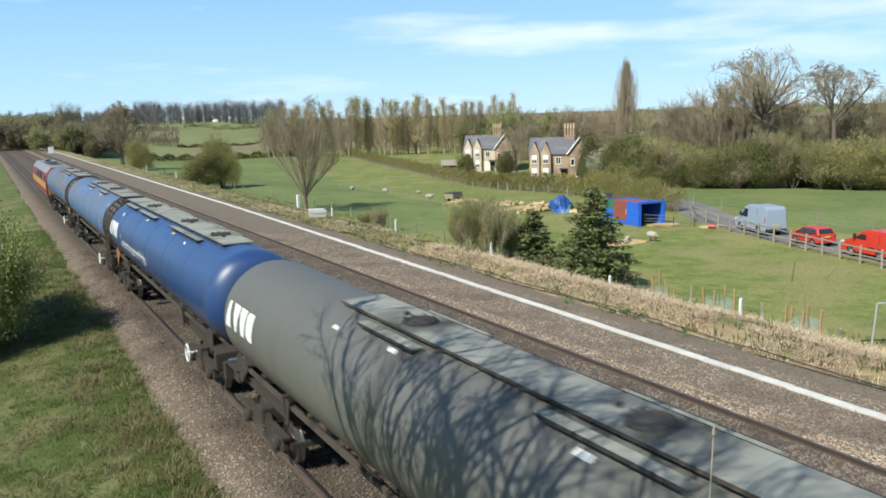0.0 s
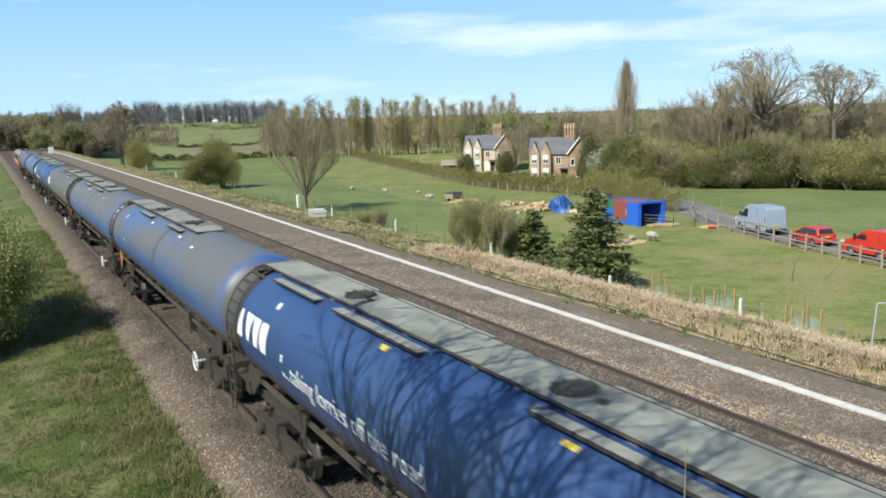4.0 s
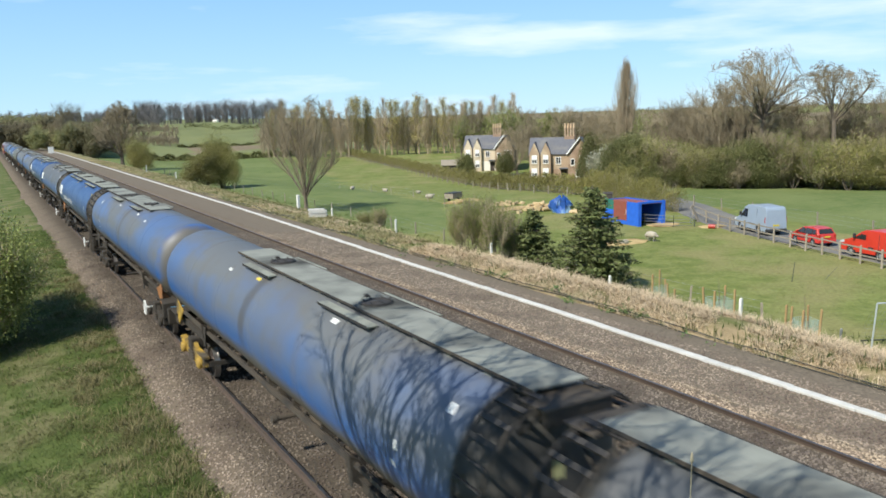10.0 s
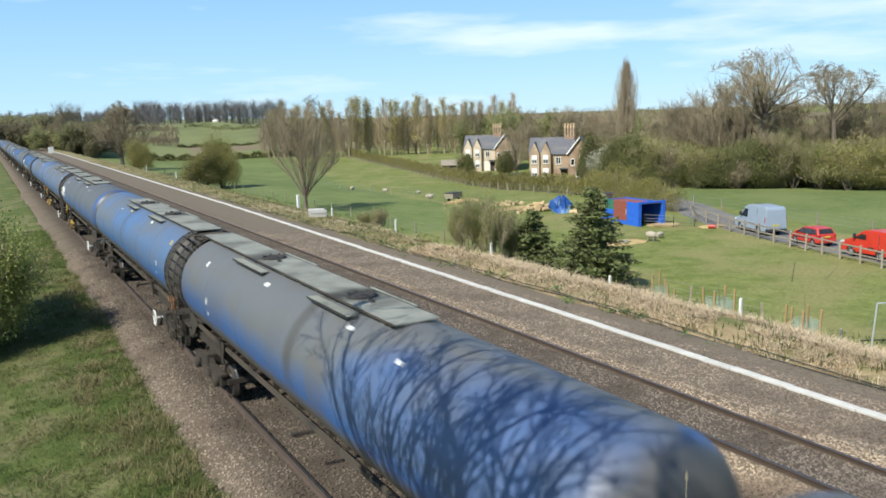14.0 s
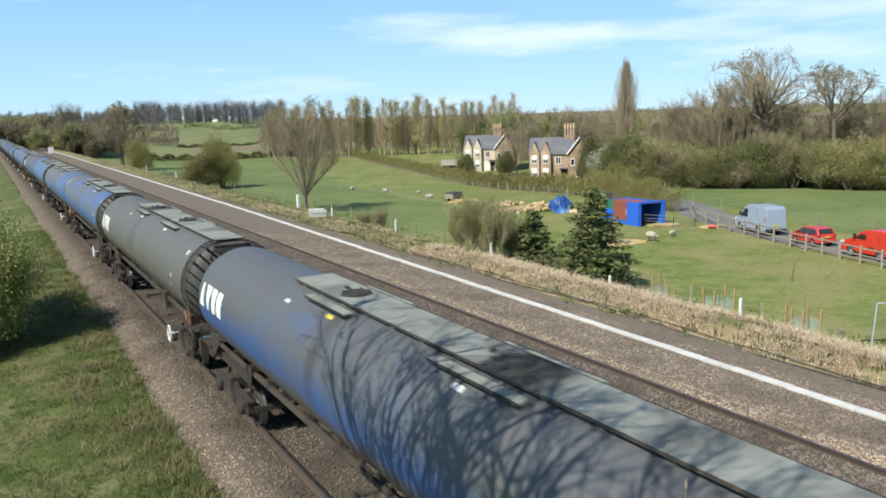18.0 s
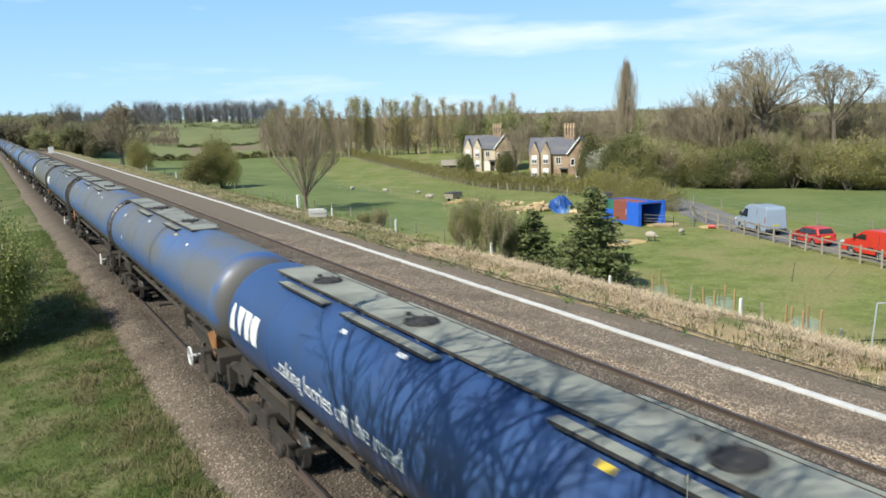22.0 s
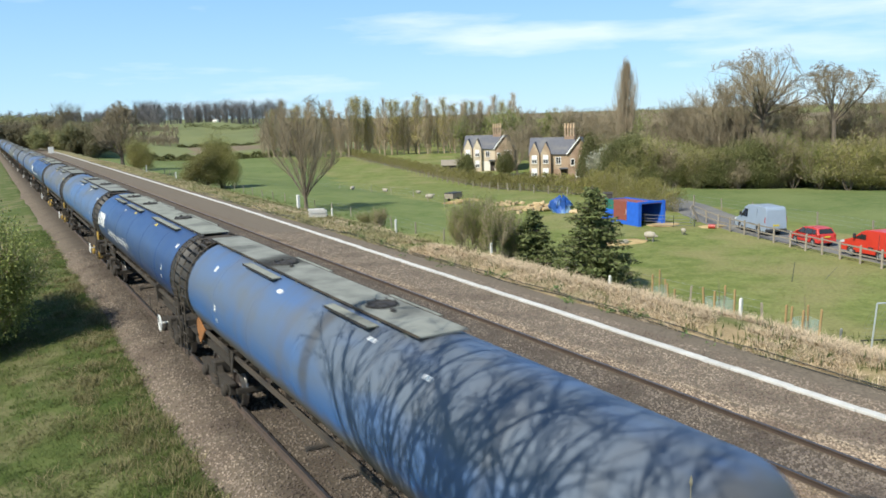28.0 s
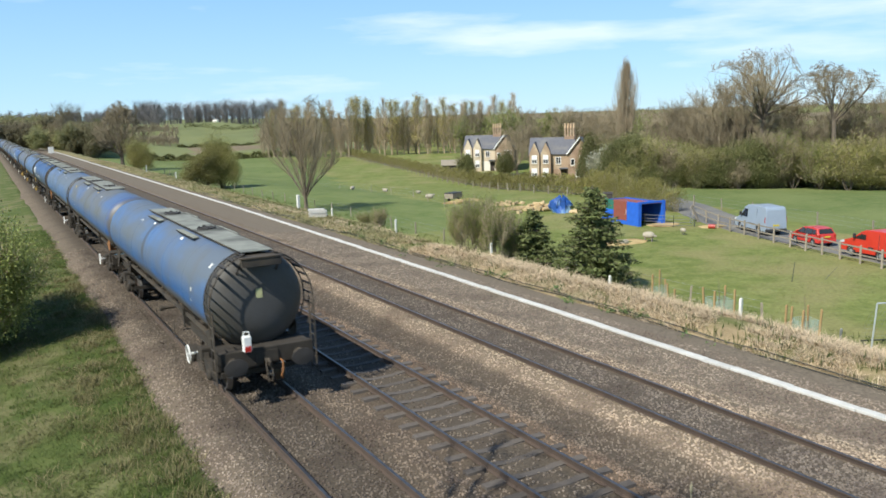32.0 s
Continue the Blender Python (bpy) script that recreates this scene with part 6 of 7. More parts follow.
M_lampred = mat("tail lamp plastic", (0.42, 0.03, 0.02), 0.25, second=(0.36, 0.03, 0.02), scale=6)
M_lampclear = mat("headlamp plastic", (0.62, 0.64, 0.65), 0.15, second=(0.5, 0.52, 0.53), scale=6)
M_plate = mat("yellow plate", (0.62, 0.50, 0.05), 0.5, second=(0.55, 0.44, 0.05), scale=9)


def paint(name, c):
    return mat(name, c, 0.28, second=tuple(v * 0.88 for v in c), scale=1.2, bump=0.0, amount=0.25, spec=0.6)


def body_shell(side, width, tuck, belt):
    """A closed body from a side outline of (along, up); narrower above the belt line."""
    m = Mesh()
    n = len(side)
    rows = []
    for k in (-1, -0.96, 0.96, 1):
        ring = []
        for y, z in side:
            w = width / 2
            if z > belt:
                w -= tuck * (z - belt)
            if abs(k) < 1:
                ring.append((k * w, y, z))
            else:
                ring.append((k * w, y * 0.985, max(min(z, 9), 0) * 0.985 + 0.01))
        rows.append(ring)
    return m.rings(rows)


def side_pane(outline, width, tuck, belt, side, lift=0.006):
    """A window pane on the body's flank."""
    vs = []
    for o in (lift, lift + 0.012):
        for y, z in outline:
            w = width / 2 - (tuck * (z - belt) if z > belt else 0) + o
            vs.append((side * w, y, z))
    n = len(outline)
    fs = [tuple(range(n)), tuple(reversed(range(n, 2 * n)))] + [(i, i + n, (i + 1) % n + n, (i + 1) % n) for i in range(n)]
    return Mesh().add(vs, fs)


def cross_pane(p0, p1, w0, w1, out=(0, 0.012)):
    """A pane across the body between two heights: (y, z) and half widths."""
    vs = []
    for k in (0, 1):
        oy, oz = out[0] * k * 1.6, out[1] * k * 1.6
        vs += [(-w0, p0[0] + oy, p0[1] + oz), (w0, p0[0] + oy, p0[1] + oz), (w1, p1[0] + oy, p1[1] + oz), (-w1, p1[0] + oy, p1[1] + oz)]
    return Mesh().add(vs, [(0, 1, 2, 3), (7, 6, 5, 4), (0, 4, 5, 1), (1, 5, 6, 2), (2, 6, 7, 3), (3, 7, 4, 0)])


def wheels(v, ys, track, r):
    for y in ys:
        for s in (-1, 1):
            w = part("wheel", Mesh().lathe([(-0.09, r * 0.7), (-0.10, r * 0.95), (-0.07, r), (0.07, r), (0.10, r * 0.95), (0.09, r * 0.7)], "x", 22), M_tyre_b, v, at=pose(s * track, y, r), smooth=True)
            part("rim", Mesh().lathe([(-0.095, 0.03), (-0.10, 0.06), (-0.08, r * 0.62), (-0.1, r * 0.70), (0.1, r * 0.70), (0.08, r * 0.62), (0.10, 0.06), (0.095, 0.03)], "x", 18), M_alloy, w)


def arch(y, r, z0):
    """Points over a wheel, from front to back."""
    return [(y + r * math.cos(a), z0 + r * math.sin(a) * 1.0) for a in [math.pi * k / 6 for k in range(7)]]


def build_van(name, at, colour, label, length, height, width, nose, sink_glass=True, slot=True):
    v = thing(name, at, label, "van", "vehicles parked on the lane")
    h, l = height, length / 2
    wf, wr = l - 0.95, -l + 1.05
    side = [(l, 0.32), (l + 0.02, 0.70), (l - 0.06, 0.92), (l - nose, 1.18), (l - nose - 0.75, h * 0.90), (l - nose - 1.05, h * 0.975), (l - nose - 1.5, h), (-l + 0.35, h), (-l + 0.1, h * 0.97), (-l + 0.03, h * 0.86), (-l, 1.0), (-l, 0.36)]
    side += list(reversed(arch(wr, 0.40, 0.34))) + list(reversed(arch(wf, 0.40, 0.34)))
    belt, tuck = 1.15, 0.10
    part("body", body_shell(side, width, tuck, belt), colour, v, smooth=False)
    for s in (-1, 1):
        y0 = l - nose - 0.15
        d = part("cab_door", side_pane([(y0 - 0.1, 0.45), (y0 - 1.15, 0.45), (y0 - 1.15, h * 0.86), (y0 - 0.55, h * 0.86), (y0 - 0.1, 1.2)], width, tuck, belt, s, 0.002), colour, v)
        part("window", side_pane([(y0 - 0.16, 1.22), (y0 - 1.08, 1.22), (y0 - 1.08, h * 0.83), (y0 - 0.62, h * 0.83)], width, tuck, belt, s, 0.012), M_glass, d)
        part("mirror", Mesh().box(s * (width / 2 + 0.02), s * (width / 2 + 0.22), y0 - 0.28, y0 - 0.18, 1.25, 1.55, 0.02) if s > 0 else Mesh().box(-(width / 2 + 0.22), -(width / 2 + 0.02), y0 - 0.28, y0 - 0.18, 1.25, 1.55, 0.02), M_trim, v)
        part("side_moulding", side_pane([(y0 - 1.3, 0.72), (wr + 0.55, 0.72), (wr + 0.55, 0.80), (y0 - 1.3, 0.80)], width, tuck, belt, s, 0.004), M_trim, v)
        part("tail_lamp", side_pane([(-l + 0.12, 1.0), (-l + 0.02, 1.0), (-l + 0.05, 1.45), (-l + 0.15, 1.45)], width, tuck, belt, s, 0.006), M_lampred, v)
        part("headlamp", side_pane([(l - 0.02, 0.78), (l - 0.4, 0.85), (l - 0.38, 1.0), (l - 0.1, 0.95)], width, tuck, belt, s, 0.006), M_lampclear, v)
        part("panel_joint", side_pane([(0.35, 0.5), (0.32, 0.5), (0.32, h * 0.9), (0.35, h * 0.9)], width, tuck, belt, s, 0.001), M_trim, v)
        part("panel_joint", side_pane([(-1.0, 0.5), (-1.03, 0.5), (-1.03, h * 0.9), (-1.0, h * 0.9)], width, tuck, belt, s, 0.001), M_trim, v)
    part("windscreen", cross_pane((l - nose - 0.05, 1.22), (l - nose - 0.72, h * 0.88), width / 2 - 0.12, width / 2 - 0.22, (0.012, 0.01)), M_glass, v)
    rear = part("rear_door", cross_pane((-l + 0.004, 0.62), (-l + 0.03, h * 0.9), width / 2 - 0.08, width / 2 - 0.16, (-0.008, 0)), colour, v)
    if sink_glass:
        part("rear_window", cross_pane((-l + 0.005, 1.35), (-l + 0.03, h * 0.84), width / 2 - 0.2, width / 2 - 0.28, (-0.02, 0)), M_glass, rear)
    part("bumper", Mesh().box(-width / 2 + 0.02, width / 2 - 0.02, l - 0.05, l + 0.1, 0.3, 0.62, 0.03), M_trim, v)
    part("bumper", Mesh().box(-width / 2 + 0.02, width / 2 - 0.02, -l - 0.08, -l + 0.05, 0.34, 0.55, 0.03), M_trim, v)
    part("number_plate", Mesh().box(-0.26, 0.26, -l - 0.03, -l - 0.012, 0.75, 0.87), M_plate, v)
    wheels(v, (wf, wr), width / 2 - 0.12, 0.34)
    return v


def build_car(at, colour, label):
    v = thing("hatchback_car", at, label, "car", "vehicles parked on the lane")
    side = [(1.95, 0.30), (1.98, 0.55), (1.86, 0.74), (1.15, 0.93), (0.42, 1.36), (0.1, 1.44), (-1.0, 1.46), (-1.55, 1.40), (-1.84, 0.98), (-1.92, 0.70), (-1.92, 0.34)]
    side += list(reversed(arch(-1.2, 0.36, 0.30))) + list(reversed(arch(1.2, 0.36, 0.30)))
    w, tuck, belt = 1.68, 0.34, 0.90
    part("body", body_shell(side, w, tuck, belt), colour, v)
    for s in (-1, 1):
        part("window", side_pane([(0.95, 0.95), (0.0, 0.95), (0.0, 1.34), (0.32, 1.34)], w, tuck, belt, s), M_glass, v)
        part("window", side_pane([(-0.06, 0.95), (-1.0, 0.97), (-1.1, 1.33), (-0.06, 1.35)], w, tuck, belt, s), M_glass, v)
        part("window", side_pane([(-1.08, 0.98), (-1.55, 1.03), (-1.45, 1.30), (-1.16, 1.33)], w, tuck, belt, s), M_glass, v)
        part("mirror", Mesh().box(min(s * 0.84, s * 1.0), max(s * 0.84, s * 1.0), 0.78, 0.9, 0.95, 1.1, 0.02), colour, v)
        part("tail_lamp", Mesh().box(min(s * 0.62, s * 0.82), max(s * 0.62, s * 0.82), -1.93, -1.78, 0.72, 0.98, 0.02), M_lampred, v)
        part("headlamp", Mesh().box(min(s * 0.5, s * 0.8), max(s * 0.5, s * 0.8), 1.72, 1.94, 0.58, 0.74, 0.02), M_lampclear, v)
        part("sill_moulding", side_pane([(0.9, 0.55), (-0.8, 0.55), (-0.8, 0.62), (0.9, 0.62)], w, tuck, belt, s), M_trim, v)
    part("windscreen", cross_pane((1.08, 0.97), (0.46, 1.34), 0.72, 0.60, (0.012, 0.012)), M_glass, v)
    part("rear_window", cross_pane((-1.80, 1.02), (-1.60, 1.36), 0.66, 0.56, (-0.015, 0.01)), M_glass, v)
    part("bumper", Mesh().box(-0.82, 0.82, -2.0, -1.85, 0.32, 0.56, 0.04), colour, v)
    part("bumper", Mesh().box(-0.82, 0.82, 1.88, 2.05, 0.30, 0.55, 0.04), colour, v)
    part("number_plate", Mesh().box(-0.26, 0.26, -1.955, -1.93, 0.74, 0.86), M_plate, v)
    wheels(v, (1.2, -1.2), 0.74, 0.30)
    return v


def on_road(x, y, turn):
    return pose(x, y, land(x, y) + 0.06, 0, 0, turn)


P_silver, P_red, P_red2 = paint("silver-blue paint", (0.30, 0.36, 0.44)), paint("red car paint", (0.52, 0.035, 0.025)), paint("post-red van paint", (0.58, 0.040, 0.022))
build_van("panel_van", on_road(46.9, 42.3, -22), P_silver, "silver-blue high-roof panel van parked on the lane", 4.75, 2.2, 1.75, 0.8, False)
build_car(on_road(44.8, 36.1, -17) @ Matrix.Diagonal((0.86, 0.80, 0.90, 1)), P_red, "small red three-door hatchback parked on the lane")
build_van("small_van", on_road(43.0, 30.2, -14), P_red2, "bright red small van parked on the lane", 4.4, 1.85, 1.75, 0.95)

# ---- animal shelter and yard ----
M_blue_sheet = mat("blue tarpaulin", (0.025, 0.14, 0.62), 0.5, second=(0.02, 0.10, 0.48), scale=2.5, bump=0.3, bump_scale=5)
M_tarp = mat("creased blue tarpaulin", (0.03, 0.12, 0.42), 0.5, second=(0.02, 0.06, 0.22), scale=1.6, third=(0.25, 0.42, 0.62), scale3=0.8, bump=0.8, bump_scale=4)
M_rust_sheet = mat("red-brown sheet", (0.25, 0.08, 0.055), 0.75, second=(0.22, 0.06, 0.04), scale=3.0, bump=0.2, bump_scale=12)
M_green_sheet = mat("green sheet", (0.03, 0.17, 0.12), 0.6, second=(0.025, 0.13, 0.10), scale=3.0)
M_teal = mat("teal plastic", (0.10, 0.42, 0.45), 0.5, second=(0.08, 0.36, 0.40), scale=4)
# near-black blue: the shelter's inner shade painted into its lining
M_inside_shade = mat("interior boards darkened for shade", (0.03, 0.035, 0.06), 0.9, second=(0.02, 0.022, 0.035), scale=3.0)
M_straw = mat("scattered straw", (0.48, 0.36, 0.17), 0.95, second=(0.36, 0.26, 0.12), scale=2.0, third=(0.26, 0.17, 0.08), scale3=0.8, bump=0.8, bump_scale=20, space="World")
M_pale_wood = mat("split pale timber", (0.55, 0.42, 0.24), 0.9, second=(0.40, 0.29, 0.16), scale=2.0, bump=0.3, by_island=0.25)
M_wool = mat("sheep fleece", (0.416, 0.374, 0.300), 0.95, second=(0.320, 0.281, 0.217), scale=6.0, bump=0.8, bump_scale=20)
M_face = mat("sheep face", (0.35, 0.31, 0.26), 0.9, second=(0.22, 0.19, 0.16), scale=6.0)
M_shed = mat("dark shed boards", (0.045, 0.036, 0.030), 0.85, second=(0.07, 0.055, 0.045), scale=3.0)


def shelter(x, y, turn):
    s = thing("animal_shelter", pose(x, y, land(x, y), 0, 0, turn), "makeshift animal shelter of blue and red sheeting, open-fronted", "shelter")
    # x runs along the long side, -y faces the track
    part("back_wall", Mesh().box(-2.6, 2.6, 1.25, 1.32, 0, 1.95), M_blue_sheet, s)
    part("side_panel", Mesh().box(-2.6, -0.9, -1.30, -1.25, 0.0, 1.15), M_blue_sheet, s)
    part("side_panel", Mesh().box(-2.6, -0.9, -1.30, -1.25, 1.154, 2.02), M_green_sheet, s, "green upper sheet")
    part("side_panel", Mesh().box(-0.896, 0.95, -1.32, -1.25, 0.35, 2.0), M_rust_sheet, s, "red-brown sheet")
    part("side_panel", Mesh().box(-0.896, 0.95, -1.31, -1.26, 0.0, 0.346), M_blue_sheet, s)
    part("side_panel", Mesh().box(0.954, 2.6, -1.30, -1.25, 0.0, 2.02), M_blue_sheet, s)
    part("end_wall", Mesh().box(-2.67, -2.604, -1.3, 1.3, 0, 1.9), M_blue_sheet, s)
    for yy in (-1.27, 1.27):
        part("front_post", Mesh().box(2.55, 2.72, yy - 0.17, yy + 0.17, 0, 2.05, 0.01), M_blue_sheet, s)
    part("lintel", Mesh().box(2.55, 2.70, -1.4, 1.4, 1.92, 2.1, 0.01), M_blue_sheet, s)
    part("roof", Mesh().rings([[(-2.58, -1.24, 1.84), (2.53, -1.24, 1.88), (2.53, 1.24, 1.84), (-2.58, 1.24, 1.80)], [(-2.58, -1.24, 1.87), (2.53, -1.24, 1.91), (2.53, 1.24, 1.87), (-2.58, 1.24, 1.83)]]), M_rust_sheet, s)
    # end lining coloured dark to stand for the shade inside
    part("inner_lining", Mesh().box(-2.5, -2.45, -1.2, 1.2, 0.02, 1.8), M_inside_shade, s)
    part("inner_lining", Mesh().box(-2.4, 2.4, 1.18, 1.24, 0.02, 1.8), M_blue_sheet, s)
    part("door_edge", Mesh().box(0.86, 0.90, -1.335, -1.322, 0.9, 1.4), M_white, s)


shelter(43.6, 53.2, -95)


def heap(name, x, y, a, b, h, material, label, category, seed, rough=0.25, group=""):
    """A low uneven mound."""
    m = Mesh()
    rng = random.Random(seed)
    rings = []
    n = 22
    for k in range(6):
        t = k / 5
        ring = []
        for j in range(n):
            an = 2 * math.pi * j / n
            r = math.cos(t * math.pi / 2 * 0.96) * (1 + rough * noise.noise(Vector((math.cos(an) * 1.7 + seed, math.sin(an) * 1.7, t * 2))))
            ring.append((a * r * math.cos(an), b * r * math.sin(an), h * (math.sin(t * math.pi / 2) ** 0.8) * (1 + rough * rng.uniform(-0.6, 0.6)) - (0.1 if k == 0 else 0)))
        rings.append(ring)
    m.rings(rings)
    return solo(name, m, material, label, category, group, smooth=True, at=pose(x, y, land(x, y)))


heap("tarpaulin", 43.4, 62.9, 1.15, 0.8, 1.25, M_tarp, "blue tarpaulin draped over a stack", "tarpaulin", 3, 0.9)
heap("straw_litter", 35.5, 45.2, 1.9, 1.1, 0.16, M_straw, "patch of trampled straw and litter", "straw", 5, 0.5, "straw patches")
heap("straw_litter", 44.5, 50.2, 1.8, 1.2, 0.10, M_straw, "trampled straw before the shelter", "straw", 6, 0.4, "straw patches")
heap("straw_litter", 41.8, 79.0, 2.2, 1.2, 0.35, M_straw, "straw spread by a feed trailer", "straw", 7, 0.5, "straw patches")
heap("straw_litter", 42.5, 68.5, 4.6, 1.5, 0.12, M_straw, "straw spread round a log pile", "straw", 8, 0.5, "straw patches")
heap("straw_litter", 46.8, 46.8, 1.6, 0.9, 0.08, M_straw, "scattered straw by the lane fence", "straw", 9, 0.5, "straw patches")


def log_pile(x, y, n, seed, sx, sy, h, label):
    rng = random.Random(seed)
    g = thing("log_pile", pose(x, y, land(x, y)), label, "log pile", "log piles")
    for i in range(n):
        a = rng.uniform(0, math.pi)
        u, w = rng.gauss(0, sx * 0.45), rng.gauss(0, sy * 0.45)
        z = max(0.1, h * (1 - (u / sx) ** 2 - (w / sy) ** 2) * rng.uniform(0.3, 1))
        ln, r = rng.uniform(0.25, 0.6), rng.uniform(0.09, 0.2)
        part("log", Mesh().tube([(u - ln * math.cos(a), w - ln * math.sin(a), z), (u + ln * math.cos(a), w + ln * math.sin(a), z + rng.uniform(-0.15, 0.15))], r, 7), M_pale_wood, g)


log_pile(42.6, 65.6, 46, 1, 1.9, 1.0, 0.9, "heap of pale split logs and timber offcuts")
log_pile(42.8, 72.5, 26, 2, 2.2, 0.8, 0.45, "low heap of pale timber offcuts")
log_pile(44.0, 61.9, 10, 4, 0.8, 0.5, 0.3, "few pale offcuts beside a tarpaulin")


def sized(m, k):
    m.v = [(x * k, y * k, z * k) for x, y, z in m.v]
    return m


def sheep(x, y, turn, k, lying, label):
    s = thing("sheep", pose(x, y, land(x, y) - (0.3 * k if lying else 0), 0, 0, turn), label, "sheep", "flock of sheep")
    part("fleece", sized(Mesh().lathe([(-0.52, 0.03), (-0.48, 0.18), (-0.32, 0.27), (0.0, 0.30), (0.28, 0.27), (0.42, 0.19), (0.48, 0.04)], "y", 12, (0, 0, 0.58)), k), M_wool, s, smooth=True)
    part("head", sized(Mesh().lathe([(0.40, 0.09), (0.52, 0.11), (0.66, 0.07), (0.70, 0.02)], "y", 8, (0, 0, 0.50 if not lying else 0.78)), k), M_face, s, smooth=True)
    for u in (-0.13, 0.13):
        for w in (-0.3, 0.28):
            part("leg", sized(Mesh().tube([(u, w, 0.0), (u, w, 0.45)], [0.03, 0.045], 6), k), M_face, s)
    return s


EWE = sheep(37.4, 44.3, -10, 0.88, False, "pale woolly sheep grazing on pasture")
LAMB = sheep(35.6, 45.0, -90, 0.62, False, "small white lamb wandering over pasture")
sheep(34.8, 44.5, 80, 0.7, True, "white lamb lying on straw")
for x, y, k in ((43.8, 116.0, 1.0), (45.6, 107.9, 0.9), (41.8, 87.3, 1.0), (47, 100, 0.7)):
    sheep(x, y, x * 40, k, True, "white sheep resting in the far pasture")


def trailer(x, y):
    t = thing("feed_trailer", pose(x, y, land(x, y), 0, 0, 25), "small grey feed trailer in pasture", "trailer")
    part("box", Mesh().box(-1.0, 1.0, -0.6, 0.6, 0.45, 1.05, 0.03), M_post, t)
    part("lid", Mesh().box(-1.05, 1.05, -0.65, 0.65, 1.06, 1.12, 0.02), M_trim, t)
    for s in (-0.68, 0.68):
        part("wheel", Mesh().lathe([(-0.07, 0.1), (-0.07, 0.3), (0.07, 0.3), (0.07, 0.1)], "y", 14, (0, s, 0.3)), M_tyre_b, t)
    part("drawbar", Mesh().tube([(1.0, 0, 0.5), (1.9, 0, 0.35)], 0.04, 6), M_trim, t)


trailer(41.3, 80.5)
solo("oil_drum", sized(Mesh().lathe([(0, 0.2), (0.02, 0.29), (0.3, 0.29), (0.32, 0.31), (0.34, 0.29), (0.6, 0.29), (0.62, 0.31), (0.64, 0.29), (0.88, 0.29), (0.9, 0.2)], "z", 16), 0.62), paint("red drum paint", (0.42, 0.05, 0.03)), "red drum lying by the lane fence", "drum", at=pose(45.6, 46.3, land(45.6, 46.3) + 0.18, 90, 0, 30))


def pallet(x, y, turn, tilt):
    p = thing("timber_pallet", pose(x, y, land(x, y), 0, 0, turn) @ pose(0, 0, 0.02, tilt), "weathered pallets leaning by the lane gate", "pallet", "leaning pallets")
    for i in range(7):
        part("slat", Mesh().box(-0.6 + i * 0.18, -0.48 + i * 0.18, 0, 1.4, 0.10, 0.125), M_post, p)
    for yy in (0.02, 0.65, 1.28):
        part("bearer", Mesh().box(-0.6, 0.6, yy, yy + 0.1, 0.0, 0.098), M_post, p)


pallet(47.9, 49.6, 40, 62)
pallet(48.6, 50.3, 40, 66)


def hurdle(x0, y0, x1, y1):
    """A light metal hurdle of the lambing pen."""
    a, b = Vector((x0, y0, land(x0, y0))), Vector((x1, y1, land(x1, y1)))
    h = thing("pen_hurdle", Matrix(), "light metal hurdle of a lambing pen", "hurdle", "lambing pen")
    for p in (a, b):
        part("upright", Mesh().tube([p, p + Vector((0, 0, 1.05))], 0.025, 5), M_wire, h)
    for z in (0.15, 0.4, 0.65, 0.95):
        part("bar", Mesh().tube([a + Vector((0, 0, z)), b + Vector((0, 0, z))], 0.016, 4), M_wire, h)


for q in ((42.9, 50.9, 44.0, 48.6), (44.0, 48.6, 45.4, 47.6), (45.4, 47.6, 46.8, 49.4), (42.9, 50.9, 42.4, 52.2)):
    hurdle(*q)


def shed(x, y):
    s = thing("field_shed", pose(x, y, land(x, y), 0, 0, -40), "small dark open shed behind a shelter", "shed")
    part("walls", Mesh().box(-0.45, 0.45, -0.5, 0.5, 0, 1.9, 0.02), M_shed, s)
    part("roof", Mesh().rings([[(-0.5, -0.55, 1.9), (0.5, -0.55, 1.9), (0.5, 0.55, 1.98), (-0.5, 0.55, 1.98)], [(-0.5, -0.55, 1.94), (0.5, -0.55, 1.94), (0.5, 0.55, 2.02), (-0.5, 0.55, 2.02)]]), M_shed, s)
    part("bucket", Mesh().lathe([(0, 0.16), (0.35, 0.2)], "z", 12, (-0.25, -0.72, 1.15)), M_teal, s, "teal bucket hung on the shed")


shed(46.3, 59.5)


def stacked_box(x, y):
    b = thing("lid_stack", pose(x, y, land(x, y), 0, 0, -28), "stack of pale spare trough lids on the bank", "lid stack")
    for i in range(6):
        o, k = 0.05 * math.sin(i * 2.3), 0.04 * math.sin(i * 1.4)
        for side in (-0.27, 0.01):
            part("spare_lid", Mesh().box(-0.66 + o, 0.66 + o - 0.12 * (i == 5), side + k, side + k + 0.26, 0.105 * i, 0.105 * i + 0.09, 0.012), M_trough, b)


stacked_box(15.8, 57.3)
solo("relay_cabinet", Mesh().box(-0.7, 0.7, -0.5, 0.5, 0, 2.0, 0.03), M_wpost, "pale lineside equipment cabinet", "cabinet", at=pose(11.6, 262.0, -0.62))

